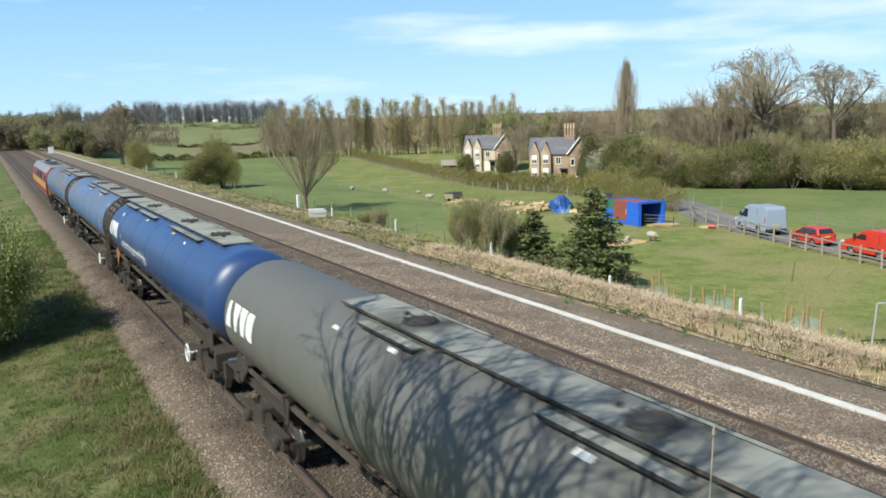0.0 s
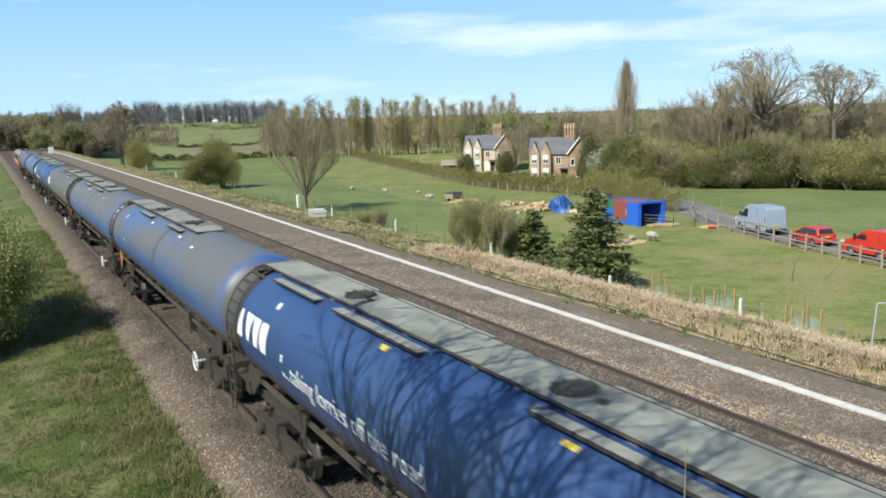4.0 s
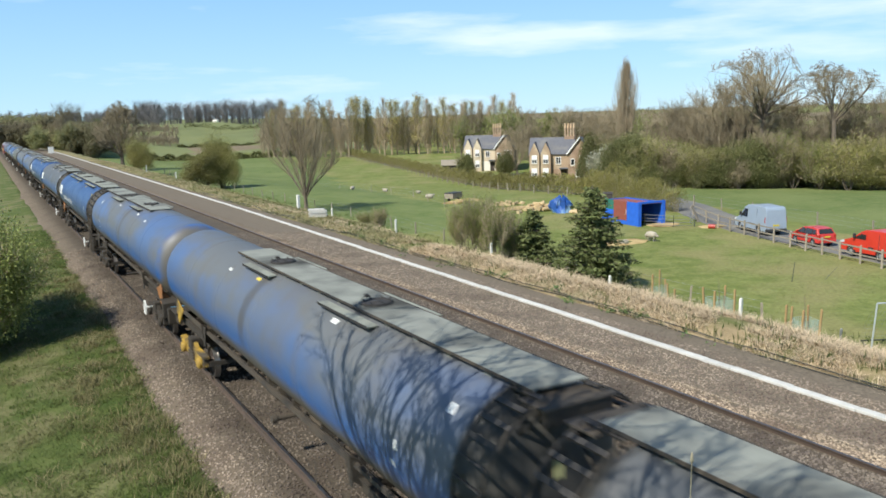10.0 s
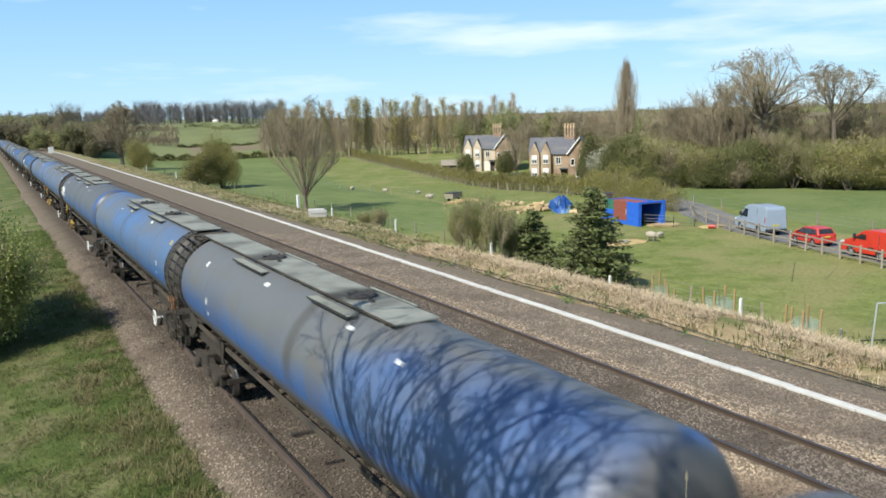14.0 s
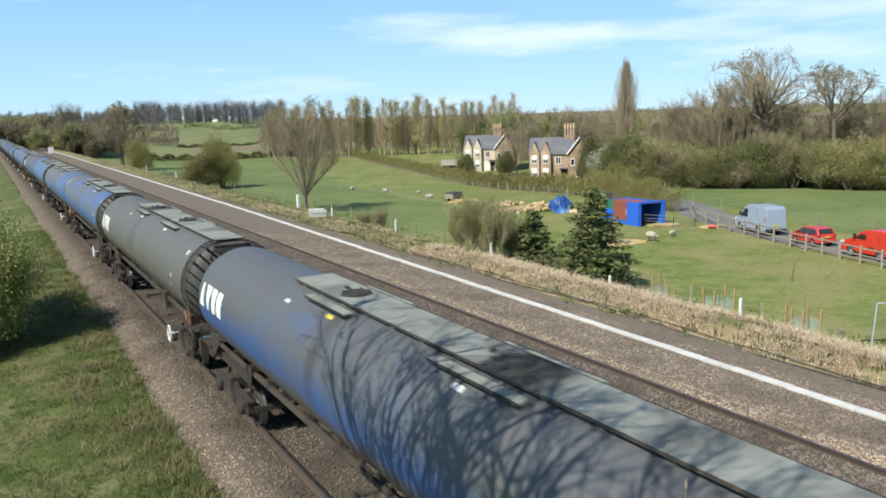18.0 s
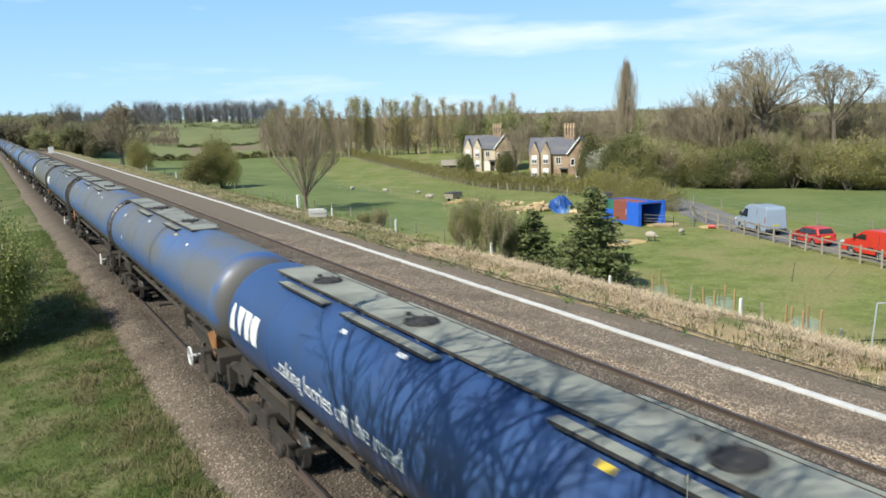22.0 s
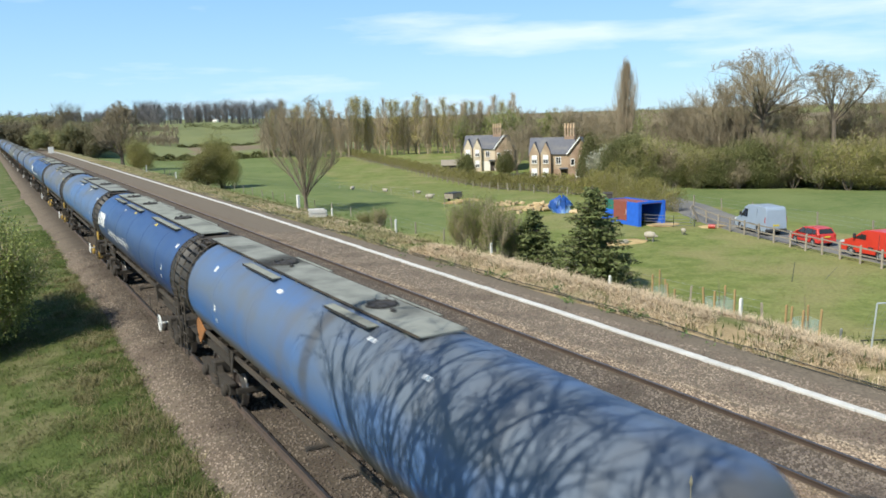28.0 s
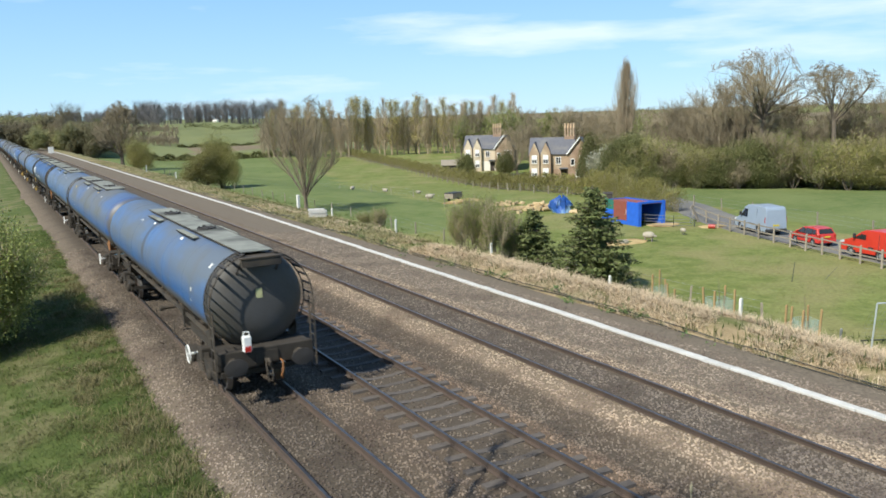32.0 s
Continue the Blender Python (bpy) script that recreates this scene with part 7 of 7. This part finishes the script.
# ---- cottages ----
M_brick = mat("weathered brown brick", (0.31, 0.215, 0.145), 0.9, second=(0.235, 0.155, 0.105), scale=1.2, third=(0.36, 0.26, 0.18), scale3=0.5, bump=0.4, bump_scale=14)
M_buff = mat("buff brick", (0.40, 0.29, 0.195), 0.9, second=(0.31, 0.22, 0.145), scale=1.2, third=(0.46, 0.36, 0.25), scale3=0.5, bump=0.4, bump_scale=14)
M_render = mat("cream stone render", (0.62, 0.52, 0.38), 0.9, second=(0.50, 0.41, 0.29), scale=1.0, bump=0.3, bump_scale=14)
M_whitewall = mat("whitewashed wall", (0.78, 0.74, 0.66), 0.85, second=(0.66, 0.62, 0.54), scale=1.0, bump=0.2)
M_slate = mat("grey slate", (0.13, 0.135, 0.15), 0.6, second=(0.10, 0.10, 0.115), scale=2.0, third=(0.16, 0.155, 0.15), scale3=0.6, bump=0.5, bump_scale=8)
M_frame = mat("white window frame", (0.80, 0.79, 0.76), 0.6, second=(0.7, 0.69, 0.66), scale=5)
M_pot = mat("clay chimney pot", (0.605, 0.429, 0.272), 0.85, second=(0.495, 0.338, 0.208), scale=4)


def gable_block(x0, x1, y0, y1, h, rise, along_x):
    """Walls with gables under a ridge; y0 is the front."""
    m = Mesh()
    if along_x:
        ym = (y0 + y1) / 2
        out = [(y0, 0), (y1, 0), (y1, h), (ym, h + rise), (y0, h)]
        m.plate(out, x1 - x0, "x", (x0 + x1) / 2)
    else:
        xm = (x0 + x1) / 2
        out = [(x0, 0), (x1, 0), (x1, h), (xm, h + rise), (x0, h)]
        m.plate(out, y1 - y0, "y", (y0 + y1) / 2)
    return m


def roof_slopes(x0, x1, y0, y1, h, rise, along_x, over=0.25, thick=0.12):
    """Two roof slopes, each a slab with overhang."""
    res = []
    if along_x:
        ym, half = (y0 + y1) / 2, (y1 - y0) / 2
        k = rise / half
        for s in (-1, 1):
            e = ym + s * (half + over)
            pr = [(e, h - over * k + 0.02), (ym, h + rise + 0.02), (ym, h + rise + 0.02 + thick), (e, h - over * k + 0.02 + thick)]
            res.append(Mesh().plate(pr, x1 - x0 + 2 * over, "x", (x0 + x1) / 2))
    else:
        xm, half = (x0 + x1) / 2, (x1 - x0) / 2
        k = rise / half
        for s in (-1, 1):
            e = xm + s * (half + over)
            pr = [(e, h - over * k + 0.02), (xm, h + rise + 0.02), (xm, h + rise + 0.02 + thick), (e, h - over * k + 0.02 + thick)]
            res.append(Mesh().plate(pr, y1 - y0 + 2 * over, "y", (y0 + y1) / 2))
    return res


def window(house, x, y, z, w, h, bars=1, blind=False):
    """A framed sash on a wall that faces -y."""
    f = Mesh()
    t = 0.09
    f.box(x - w / 2, x + w / 2, y - 0.07, y, z, z + t)
    f.box(x - w / 2, x + w / 2, y - 0.07, y, z + h - t, z + h)
    f.box(x - w / 2, x - w / 2 + t, y - 0.07, y, z + t, z + h - t)
    f.box(x + w / 2 - t, x + w / 2, y - 0.07, y, z + t, z + h - t)
    for i in range(bars):
        u = x - w / 2 + w * (i + 1) / (bars + 1)
        f.box(u - 0.04, u + 0.04, y - 0.06, y, z + t, z + h - t)
    wd = part("window", f, M_frame, house)
    part("pane", Mesh().box(x - w / 2 + t, x + w / 2 - t, y - 0.035, y - 0.01, z + t, z + h - t), M_glass, wd)
    if blind:
        part("blind", Mesh().box(x - w / 2 + t, x + w / 2 - t, y - 0.045, y - 0.038, z + 0.45 * h, z + h - t), M_frame, wd, "white blind half drawn")
    part("sill", Mesh().box(x - w / 2 - 0.08, x + w / 2 + 0.08, y - 0.14, y, z - 0.1, z), M_render, wd)


def side_window(house, x, y, z, w, h):
    """A framed sash on a wall that faces -x."""
    f = Mesh()
    f.box(x - 0.07, x, y - w / 2, y + w / 2, z, z + h)
    wd = part("window", f, M_frame, house)
    part("pane", Mesh().box(x - 0.085, x - 0.074, y - w / 2 + 0.1, y + w / 2 - 0.1, z + 0.1, z + h - 0.1), M_glass, wd)


def cottage(at, label, front, low, mirror=False):
    """A Victorian double cottage: long slate roof, two small front gables, a cross wing and a tall stack."""
    c = thing("cottage", at, label, "house", "pair of cottages")
    h, rise = 5.0, 2.6
    part("wall", gable_block(-4.6, 3.0, -3.0, 3.0, h, rise, True), front, c)
    for m in roof_slopes(-4.6, 3.0, -3.0, 3.0, h, rise, True):
        part("roof", m, M_slate, c)
    for x in (-3.75, -1.75):
        part("gable_bay", gable_block(x - 0.85, x + 0.85, -3.9, -2.0, h + 0.1, 1.9, False), front, c)
        for m in roof_slopes(x - 0.85, x + 0.85, -3.9, -0.8, h + 0.1, 1.9, False, 0.03, 0.06):
            part("bay_roof", m, M_slate, c)
        window(c, x, -3.9, 3.3, 0.95, 1.5, blind=True)
        window(c, x, -3.9, 0.9, 1.0, 1.6, blind=True)
    part("cross_wing", gable_block(2.2, 6.2, -4.6, 3.2, h + 0.1, 2.55, False), M_brick, c)
    for m in roof_slopes(2.2, 6.2, -4.6, 3.2, h + 0.1, 2.55, False):
        part("roof", m, M_slate, c)
    part("verge_board", Mesh().plate([(1.95, h - 0.3), (4.2, h + 2.62), (4.2, h + 2.95), (1.9, h + 0.0)], 0.1, "y", -4.92), M_frame, c)
    window(c, 4.9, -4.6, 3.2, 1.5, 1.4)
    window(c, 3.0, -4.6, 2.9, 0.7, 1.2, 0)
    window(c, 4.2, -4.6, 0.9, 1.4, 1.4)
    window(c, 0.4, -3.0, 3.1, 0.9, 1.3)
    part("door", Mesh().box(0.9, 1.85, -3.08, -3.0, 0.0, 2.1, 0.01), M_shed, c)
    part("porch", Mesh().box(0.6, 2.15, -4.0, -3.0, 2.3, 2.5, 0.02), M_slate, c)
    part("lower_render", Mesh().box(-0.8, 2.1, -3.05, -3.0, 0.0, 2.2), low, c)
    side_window(c, -4.6, 0.0, 3.2, 1.0, 1.3)
    st = part("chimney", Mesh().box(1.3, 3.1, -0.45, 0.45, h + 1.6, h + 2.9, 0.03), M_brick, c)
    for i in range(4):
        part("chimney_shaft", Mesh().lathe([(0, 0.21), (0.1, 0.18), (1.2, 0.18), (1.3, 0.23), (1.42, 0.23)], "z", 8, (1.45 + i * 0.5, 0, h + 2.9)), M_buff, st)
    for i in range(4):
        part("chimney_pot", Mesh().lathe([(0, 0.17), (0.1, 0.19), (0.75, 0.14), (0.8, 0.18), (0.86, 0.18)], "z", 10, (1.45 + i * 0.5, 0, h + 4.32)), M_pot, st)
    return c


def at_polar(b, d, turn):
    x, y = polar(b, d)
    return pose(x, y, land(x, y) - 0.1, 0, 0, turn)


cottage(at_polar(37.7, 147, -42), "brick cottage with slate roof and tall chimney stack", M_buff, M_brick)
cottage(at_polar(32.8, 178, -40), "pale cottage with slate roof and whitewashed lower wall", M_render, M_whitewall)
g = thing("outbuilding", at_polar(30.3, 172, -30), "low dark outbuilding with open front", "shed")
part("walls", gable_block(-2.2, 2.2, -1.5, 1.5, 1.9, 0.9, True), M_shed, g)
for m in roof_slopes(-2.2, 2.2, -1.5, 1.5, 1.9, 0.9, True):
    part("roof", m, M_post, g)
for b, d, w in ((54.9, 330, 5.0), (14.1, 610, 1.4)):
    f = thing("farm_barn", at_polar(b, d, -40), "pale farm barn far beyond the fields", "barn", "far barns")
    part("walls", gable_block(-w, w, -2, 2, 2.0, 0.8, True), M_whitewall, f)
    for m in roof_slopes(-w, w, -2, 2, 2.0, 0.8, True):
        part("roof", m, M_whitewall, f)

# ---- locomotive at the head ----
M_maroon = mat("maroon paint", (0.16, 0.022, 0.028), 0.5, second=(0.12, 0.02, 0.022), scale=2.0, bump=0.1)
M_gold = mat("gold band paint", (0.422, 0.225, 0.055), 0.5, second=(0.340, 0.180, 0.055), scale=2.0, bump=0.1)
M_loco_roof = mat("sooty grey roof", (0.22, 0.24, 0.26), 0.7, second=(0.13, 0.14, 0.15), scale=1.5, bump=0.2)


def build_loco():
    """A diesel freight engine, seen from behind."""
    l = thing("diesel_locomotive", Matrix(), "maroon and gold diesel freight locomotive with grey roof", "locomotive")
    prof = [(-1.32, 1.15), (1.32, 1.15), (1.32, 2.6), (1.18, 3.15), (0.75, 3.62), (-0.75, 3.62), (-1.18, 3.15), (-1.32, 2.6)]
    part("body", Mesh().rings([[(u, y, w if abs(y) < 10 else 1.15 + (w - 1.15) * 0.9) for u, w in prof] for y in (-10.2, -9.7, 9.7, 10.2)]), M_maroon, l)
    part("roof", Mesh().rings([[(u, y, w) for u, w in ((-1.19, 3.16), (1.19, 3.16), (0.77, 3.64), (-0.77, 3.64))] for y in (-9.6, 9.6)]), M_loco_roof, l)
    for s in (-1, 1):
        part("band", Mesh().box(min(s * 1.32, s * 1.335), max(s * 1.32, s * 1.335), -9.6, 9.6, 1.75, 2.35), M_gold, l)
        part("side_window", Mesh().box(min(s * 1.30, s * 1.34), max(s * 1.30, s * 1.34), -9.3, -8.5, 2.45, 2.95), M_glass, l)
        part("end_window", Mesh().box(min(s * 0.12, s * 0.95), max(s * 0.12, s * 0.95), -10.23, -10.05, 2.35, 2.95), M_glass, l)
        part("tail_light", Mesh().box(min(s * 0.8, s * 1.0), max(s * 0.8, s * 1.0), -10.24, -10.19, 1.5, 1.65), M_red, l)
        part("grille", Mesh().box(min(s * 1.32, s * 1.34), max(s * 1.32, s * 1.34), -4.5, 1.5, 2.45, 3.05), M_black, l)
    for y in (-4.0, -1.0, 2.0):
        part("roof_fan", Mesh().lathe([(0, 0.62), (0.06, 0.62), (0.08, 0.5), (0.08, 0.05)], "z", 18, (0, y, 3.63)), M_black, l)
    part("exhaust", Mesh().box(-0.25, 0.25, 5.2, 5.9, 3.6, 3.8, 0.03), M_black, l)
    part("underframe", Mesh().box(-1.25, 1.25, -10.2, 10.2, 0.95, 1.14, 0.02), M_black, l)
    part("fuel_tank", Mesh().box(-1.15, 1.15, -3.0, 3.0, 0.35, 0.94, 0.06), M_iron, l)
    part("end_panel", Mesh().box(-1.2, 1.2, -10.26, -10.21, 1.2, 2.2), M_gold, l, "yellow warning end panel")
    for e in (0, 180):
        for x in (-0.865, 0.865):
            part("buffer", stock("shank", buffer_shank, M_iron), M_iron, l, at=pose(0, 0, 0, 0, 0, e) @ pose(x, -10.2, 1.06))
            part("buffer_head", stock("bhead", buffer_head, M_black), M_black, l, at=pose(0, 0, 0, 0, 0, e) @ pose(x, -10.2, 1.06))
    for y in (-6.4, 6.4):
        b = part("bogie", Mesh().box(-1.15, 1.15, y - 2.6, y + 2.6, 0.45, 0.85, 0.04), M_iron, l)
        for w in (-2.0, 0.0, 2.0):
            part("wheelset", stock("wheelset", wheelset, M_wheel, True), M_wheel, b, at=pose(0, y + w, 0.46))
    return l


LOCO = [build_loco()]

# ---- grass, weeds and stones ----


def blades(name, spots, material, label, seed, height, lean, width=0.012, kind="stuff"):
    """Tufts of thin blades: rows of x, y and blades."""
    r = np.random.default_rng(seed)
    vs, fs = [], []
    for x, y, k, hh in spots:
        z = land(x, y) - 0.03
        for i in range(k):
            a = r.uniform(0, 6.28)
            o = r.normal(0, 0.10, 2)
            h = height * hh * r.uniform(0.5, 1.2)
            s = h * lean * r.uniform(0.2, 1.2)
            w = width * r.uniform(0.7, 1.4)
            bx, by = x + o[0], y + o[1]
            dx, dy = -math.sin(a) * w, math.cos(a) * w
            mx, my = bx + 0.35 * s * math.cos(a), by + 0.35 * s * math.sin(a)
            n = len(vs)
            vs += [(bx - dx, by - dy, z), (bx + dx, by + dy, z), (mx + dx * 0.8, my + dy * 0.8, z + 0.6 * h), (mx - dx * 0.8, my - dy * 0.8, z + 0.6 * h), (bx + s * math.cos(a), by + s * math.sin(a), z + h * 0.95)]
            fs += [(n, n + 1, n + 2, n + 3), (n + 3, n + 2, n + 4)]
    me = bpy.data.meshes.new(name)
    me.from_pydata(vs, [], fs)
    me.materials.append(material)
    return solo(name, me, material, label, "grass", kind=kind)


rng = random.Random(77)
spots = []
for i in range(17000):
    y = 8 + 62 * rng.random() ** 1.3
    x = 14.15 + 3.7 * rng.random()
    if y > 42 and rng.random() < 0.8:
        continue
    if noise.noise(Vector((x * 0.5, y * 0.25, 9))) + 0.4 * noise.noise(Vector((x * 1.7, y * 0.9, 4))) > (-0.32 if y < 40 else 0.1):
        spots.append((x, y, 6, rng.uniform(0.5, 1.2) * (1.4 if x > 15.5 else 0.9)))
blades("dry_grass", spots, M_drygrass, "long dry straw-coloured grass on the bank", 1, 0.20, 2.3, 0.009)
spots = []
for i in range(14000):
    x = -2.35 - 7.0 * rng.random() ** 1.4
    y = 11.0 + 55 * rng.random() ** 1.6
    spots.append((x, y, 6, rng.uniform(0.5, 1.3) * (1.3 if noise.noise(Vector((x * 0.8, y * 0.8, 2))) > 0.15 else 0.8)))
blades("bank_tufts", spots, M_tuft, "tussocky green grass beside the ballast", 2, 0.15, 2.6, 0.008)
spots = []
for i in range(3600):
    x = 14.0 + 12.0 * rng.random()
    y = 10 + 120 * rng.random() ** 1.5
    spots.append((x, y, 5, rng.uniform(0.6, 1.4)))
blades("slope_tufts", spots, M_tuft, "rough green grass on the bank slope", 3, 0.26, 0.8, 0.014)
spots = []
for i in range(15000):
    x = 19.0 + 28.0 * rng.random()
    y = 14 + 52 * rng.random() ** 1.2
    if noise.noise(Vector((x * 0.35, y * 0.35, 3))) + 0.5 * noise.noise(Vector((x * 1.3, y * 1.3, 5))) > 0.05:
        spots.append((x, y, 4, rng.uniform(0.5, 1.2)))
blades("pasture_tufts", spots, M_tuft, "short uneven tufts over grazed pasture", 6, 0.065, 2.6, 0.014)
spots = []
for i in range(95):
    x0, y0 = -2.55 - 1.5 * rng.random() ** 1.6, 11.5 + 44 * rng.random() ** 1.3
    size = rng.uniform(0.5, 1.15)
    for j in range(int(26 * size)):
        spots.append((x0 + rng.gauss(0, 0.17 * size), y0 + rng.gauss(0, 0.22 * size), 5, size * rng.uniform(0.6, 1.1)))
blades("pale_tussocks", spots, M_tussock, "pale dead tussocks along the ballast edge", 4, 0.29, 1.2, 0.008)
spots = []
for i in range(9000):
    x = -2.3 - 6.5 * rng.random() ** 1.3
    y = 10.5 + 50 * rng.random() ** 1.5
    k = noise.noise(Vector((x * 0.9, y * 0.6, 17))) + 0.5 * noise.noise(Vector((x * 2.7, y * 2.0, 21)))
    if k > 0.22:
        spots.append((x, y, 6, rng.uniform(0.6, 1.2)))
blades("bleached_grass", spots, M_tussock, "bleached dead grass among the green on the bank", 7, 0.17, 2.2, 0.008)
spots = []
for i in range(9000):
    x = 13.9 + 7.5 * rng.random()
    y = 42 + 150 * rng.random() ** 1.5
    if noise.noise(Vector((x * 0.4, y * 0.15, 27))) > -0.15:
        spots.append((x, y, 5, rng.uniform(0.6, 1.3)))
blades("verge_grass", spots, M_verge_blade, "rough dead grass along the far verge", 8, 0.24, 1.8, 0.014)
for i in range(16):
    x, y = 13.5 + 1.3 * rng.random(), 16 + 30 * rng.random()
    w = thing("weed", pose(x, y, land(x, y), 0, 0, rng.uniform(0, 360)), "leafy green weed in the cess gravel", "weed", "lineside weeds")
    c = [(rng.gauss(0, 0.13), rng.gauss(0, 0.13), abs(rng.gauss(0.16, 0.1))) for k in range(40)]
    part("leaves", leaves_mesh("leaves", c, 0.06, M_weed, np.random.default_rng(i)), M_weed, w)


def loose_stones():
    """Ballast stones lying proud of the bed near the camera."""
    r = np.random.default_rng(9)
    base = np.array([(-1, -0.8, -0.6), (1, -0.9, -0.7), (0.9, 1, -0.6), (-0.9, 0.8, -0.7), (-0.7, -0.6, 0.6), (0.6, -0.7, 0.7), (0.7, 0.6, 0.55), (-0.6, 0.7, 0.7)])
    quads = np.array([(0, 3, 2, 1), (4, 5, 6, 7), (0, 1, 5, 4), (1, 2, 6, 5), (2, 3, 7, 6), (3, 0, 4, 7)])
    n = 90000
    x = r.uniform(-2.7, 13.3, n)
    y = 8.0 + 44.0 * r.uniform(0, 1, n) ** 1.7
    px = [p[0] for p in BED[:-3]] + [10.5, 13.2]
    pz = [p[1] for p in BED[:-3]] + [-0.40, -0.43]
    z = np.interp(x, px, pz)
    near_rail = np.zeros(n, bool)
    for c in (0.0, 3.37, 8.10):
        for s in (-0.7525, 0.7525):
            near_rail |= np.abs(x - c - s) < 0.09
    keep = ~near_rail & ((np.abs(x - 3.37) > 1.3) | (r.uniform(0, 1, n) < 0.3))
    x, y, z = x[keep], y[keep], z[keep]
    n = len(x)
    s = r.uniform(0.014, 0.032, (n, 1, 3))
    a = r.uniform(0, 6.28, n)
    v = base[None] * s * (1 + r.uniform(-0.3, 0.3, (n, 8, 3)))
    c, sn = np.cos(a)[:, None], np.sin(a)[:, None]
    vx, vy = v[:, :, 0] * c - v[:, :, 1] * sn, v[:, :, 0] * sn + v[:, :, 1] * c
    v = np.stack([vx + x[:, None], vy + y[:, None], v[:, :, 2] + z[:, None] + 0.008], axis=2)
    f = (np.arange(n) * 8)[:, None, None] + quads[None]
    me = bpy.data.meshes.new("loose_ballast")
    me.from_pydata(v.reshape(-1, 3).tolist(), [], f.reshape(-1, 4).tolist())
    me.materials.append(M_stone)
    solo("loose_ballast", me, M_stone, "loose angular ballast stones beside the rails", "ballast", kind="stuff")


loose_stones()
# a bare whip of a sapling standing between the camera and the line
WHIP = thing("sapling", pose(-2.9, 2.7, land(-2.9, 2.7)), "thin pale sapling whip with a dry tip", "sapling")
h = 5.46 - land(-2.9, 2.7)
part("stem", Mesh().tube([(0.05, 0, -0.2), (0.02, 0.02, h * 0.5), (-0.01, 0, h * 0.85), (0, 0, h)], [0.022, 0.014, 0.006, 0.003], 6), M_whip, WHIP)
part("tip", Mesh().lathe([(0, 0.003), (0.015, 0.009), (0.04, 0.007), (0.06, 0.002)], "z", 6, (0, 0, h)), M_whip, WHIP)


# ---- what moves ----
def train_at(t):
    """Wagons past the mark at 20 m by t seconds: the train slows a little."""
    return COUNT[0] + COUNT[1] * t + COUNT[2] * t * t + 0.028 * math.exp(-t / 3)


COUNT = (-0.086, 0.7460, -0.00083)


def motions():
    times = [0.5 * k for k in range(65)]
    for n, turned, w in TRAIN:
        rows = []
        for t in times:
            s = 20.0 + WAGON * (train_at(t) - n) - HALF
            x, y, a = along(s)
            rows.append((t, pose(x, y, 0, 0, 0, a + (180 if turned else 0))))
        walk(w, rows)
    if LOCO:
        rows = []
        for t in times:
            x, y, a = along(20.0 + WAGON * (train_at(t) + 4) - 8.6)
            rows.append((t, pose(x, y, 0, 0, 0, a)))
        walk(LOCO[0], rows)
    # a lamb leaves the straw, passes behind the ewe and stops by the hurdles
    rows = []
    for t, x, y, a in ((0, 35.6, 45.0, -60), (3, 35.8, 45.0, -85), (6, 36.9, 45.1, -88), (8, 37.6, 45.2, -88), (12, 38.2, 45.2, -90), (14, 38.9, 45.0, -90), (17, 39.9, 44.9, -85), (21, 40.9, 45.1, -80), (23, 41.6, 45.2, -60), (27, 41.6, 45.2, -40), (32, 41.6, 45.25, -20)):
        rows.append((t, pose(x, y, land(x, y), 0, 0, a)))
    walk(LAMB, rows)
    rows = []
    for t, x, y, a in ((0, 37.5, 44.4, -168), (10, 37.45, 44.4, -166), (20, 37.4, 44.4, -163), (25, 37.35, 44.4, -160), (32, 37.15, 44.4, -150)):
        rows.append((t, pose(x, y, land(x, y), 0, 0, a)))
    walk(EWE, rows)
    # the sapling whip nods in the wind
    rows = []
    for t, dx, dz in ((0, 0.24, -0.03), (1, 0.0, 0.0), (2, -0.08, -0.02), (3, 0.0, -0.05), (6, 0.05, -0.12), (9, 0.05, -0.17), (10, 0.08, -0.14), (13, 0.05, -0.2), (17, 0.04, -0.28), (21, 0.05, -0.24), (25, 0.06, -0.28), (29, 0.08, -0.26), (32, 0.08, -0.3)):
        rows.append((t, pose(-2.9, 2.7, land(-2.9, 2.7) + dz, 0, math.degrees(dx / 6.3), 0)))
    walk(WHIP, rows)
    # the wheels roll; wheels in like places share one set of keys
    for (w, turned), sets in WHEELSETS.items():
        rows = []
        for k in range(961):
            t = k / 30
            roll = math.degrees(WAGON * (train_at(t) - train_at(0)) / 0.46) * (1 if turned else -1)
            rows.append((t, pose(0, w, 0.46, roll % 360, 0, 0)))
        walk(sets[0], rows)
        for ob in sets[1:]:
            ob.rotation_mode = "QUATERNION"
            ob.animation_data_create()
            ob.animation_data.action = sets[0].animation_data.action
            ob.animation_data.action_slot = sets[0].animation_data.action_slot


motions()
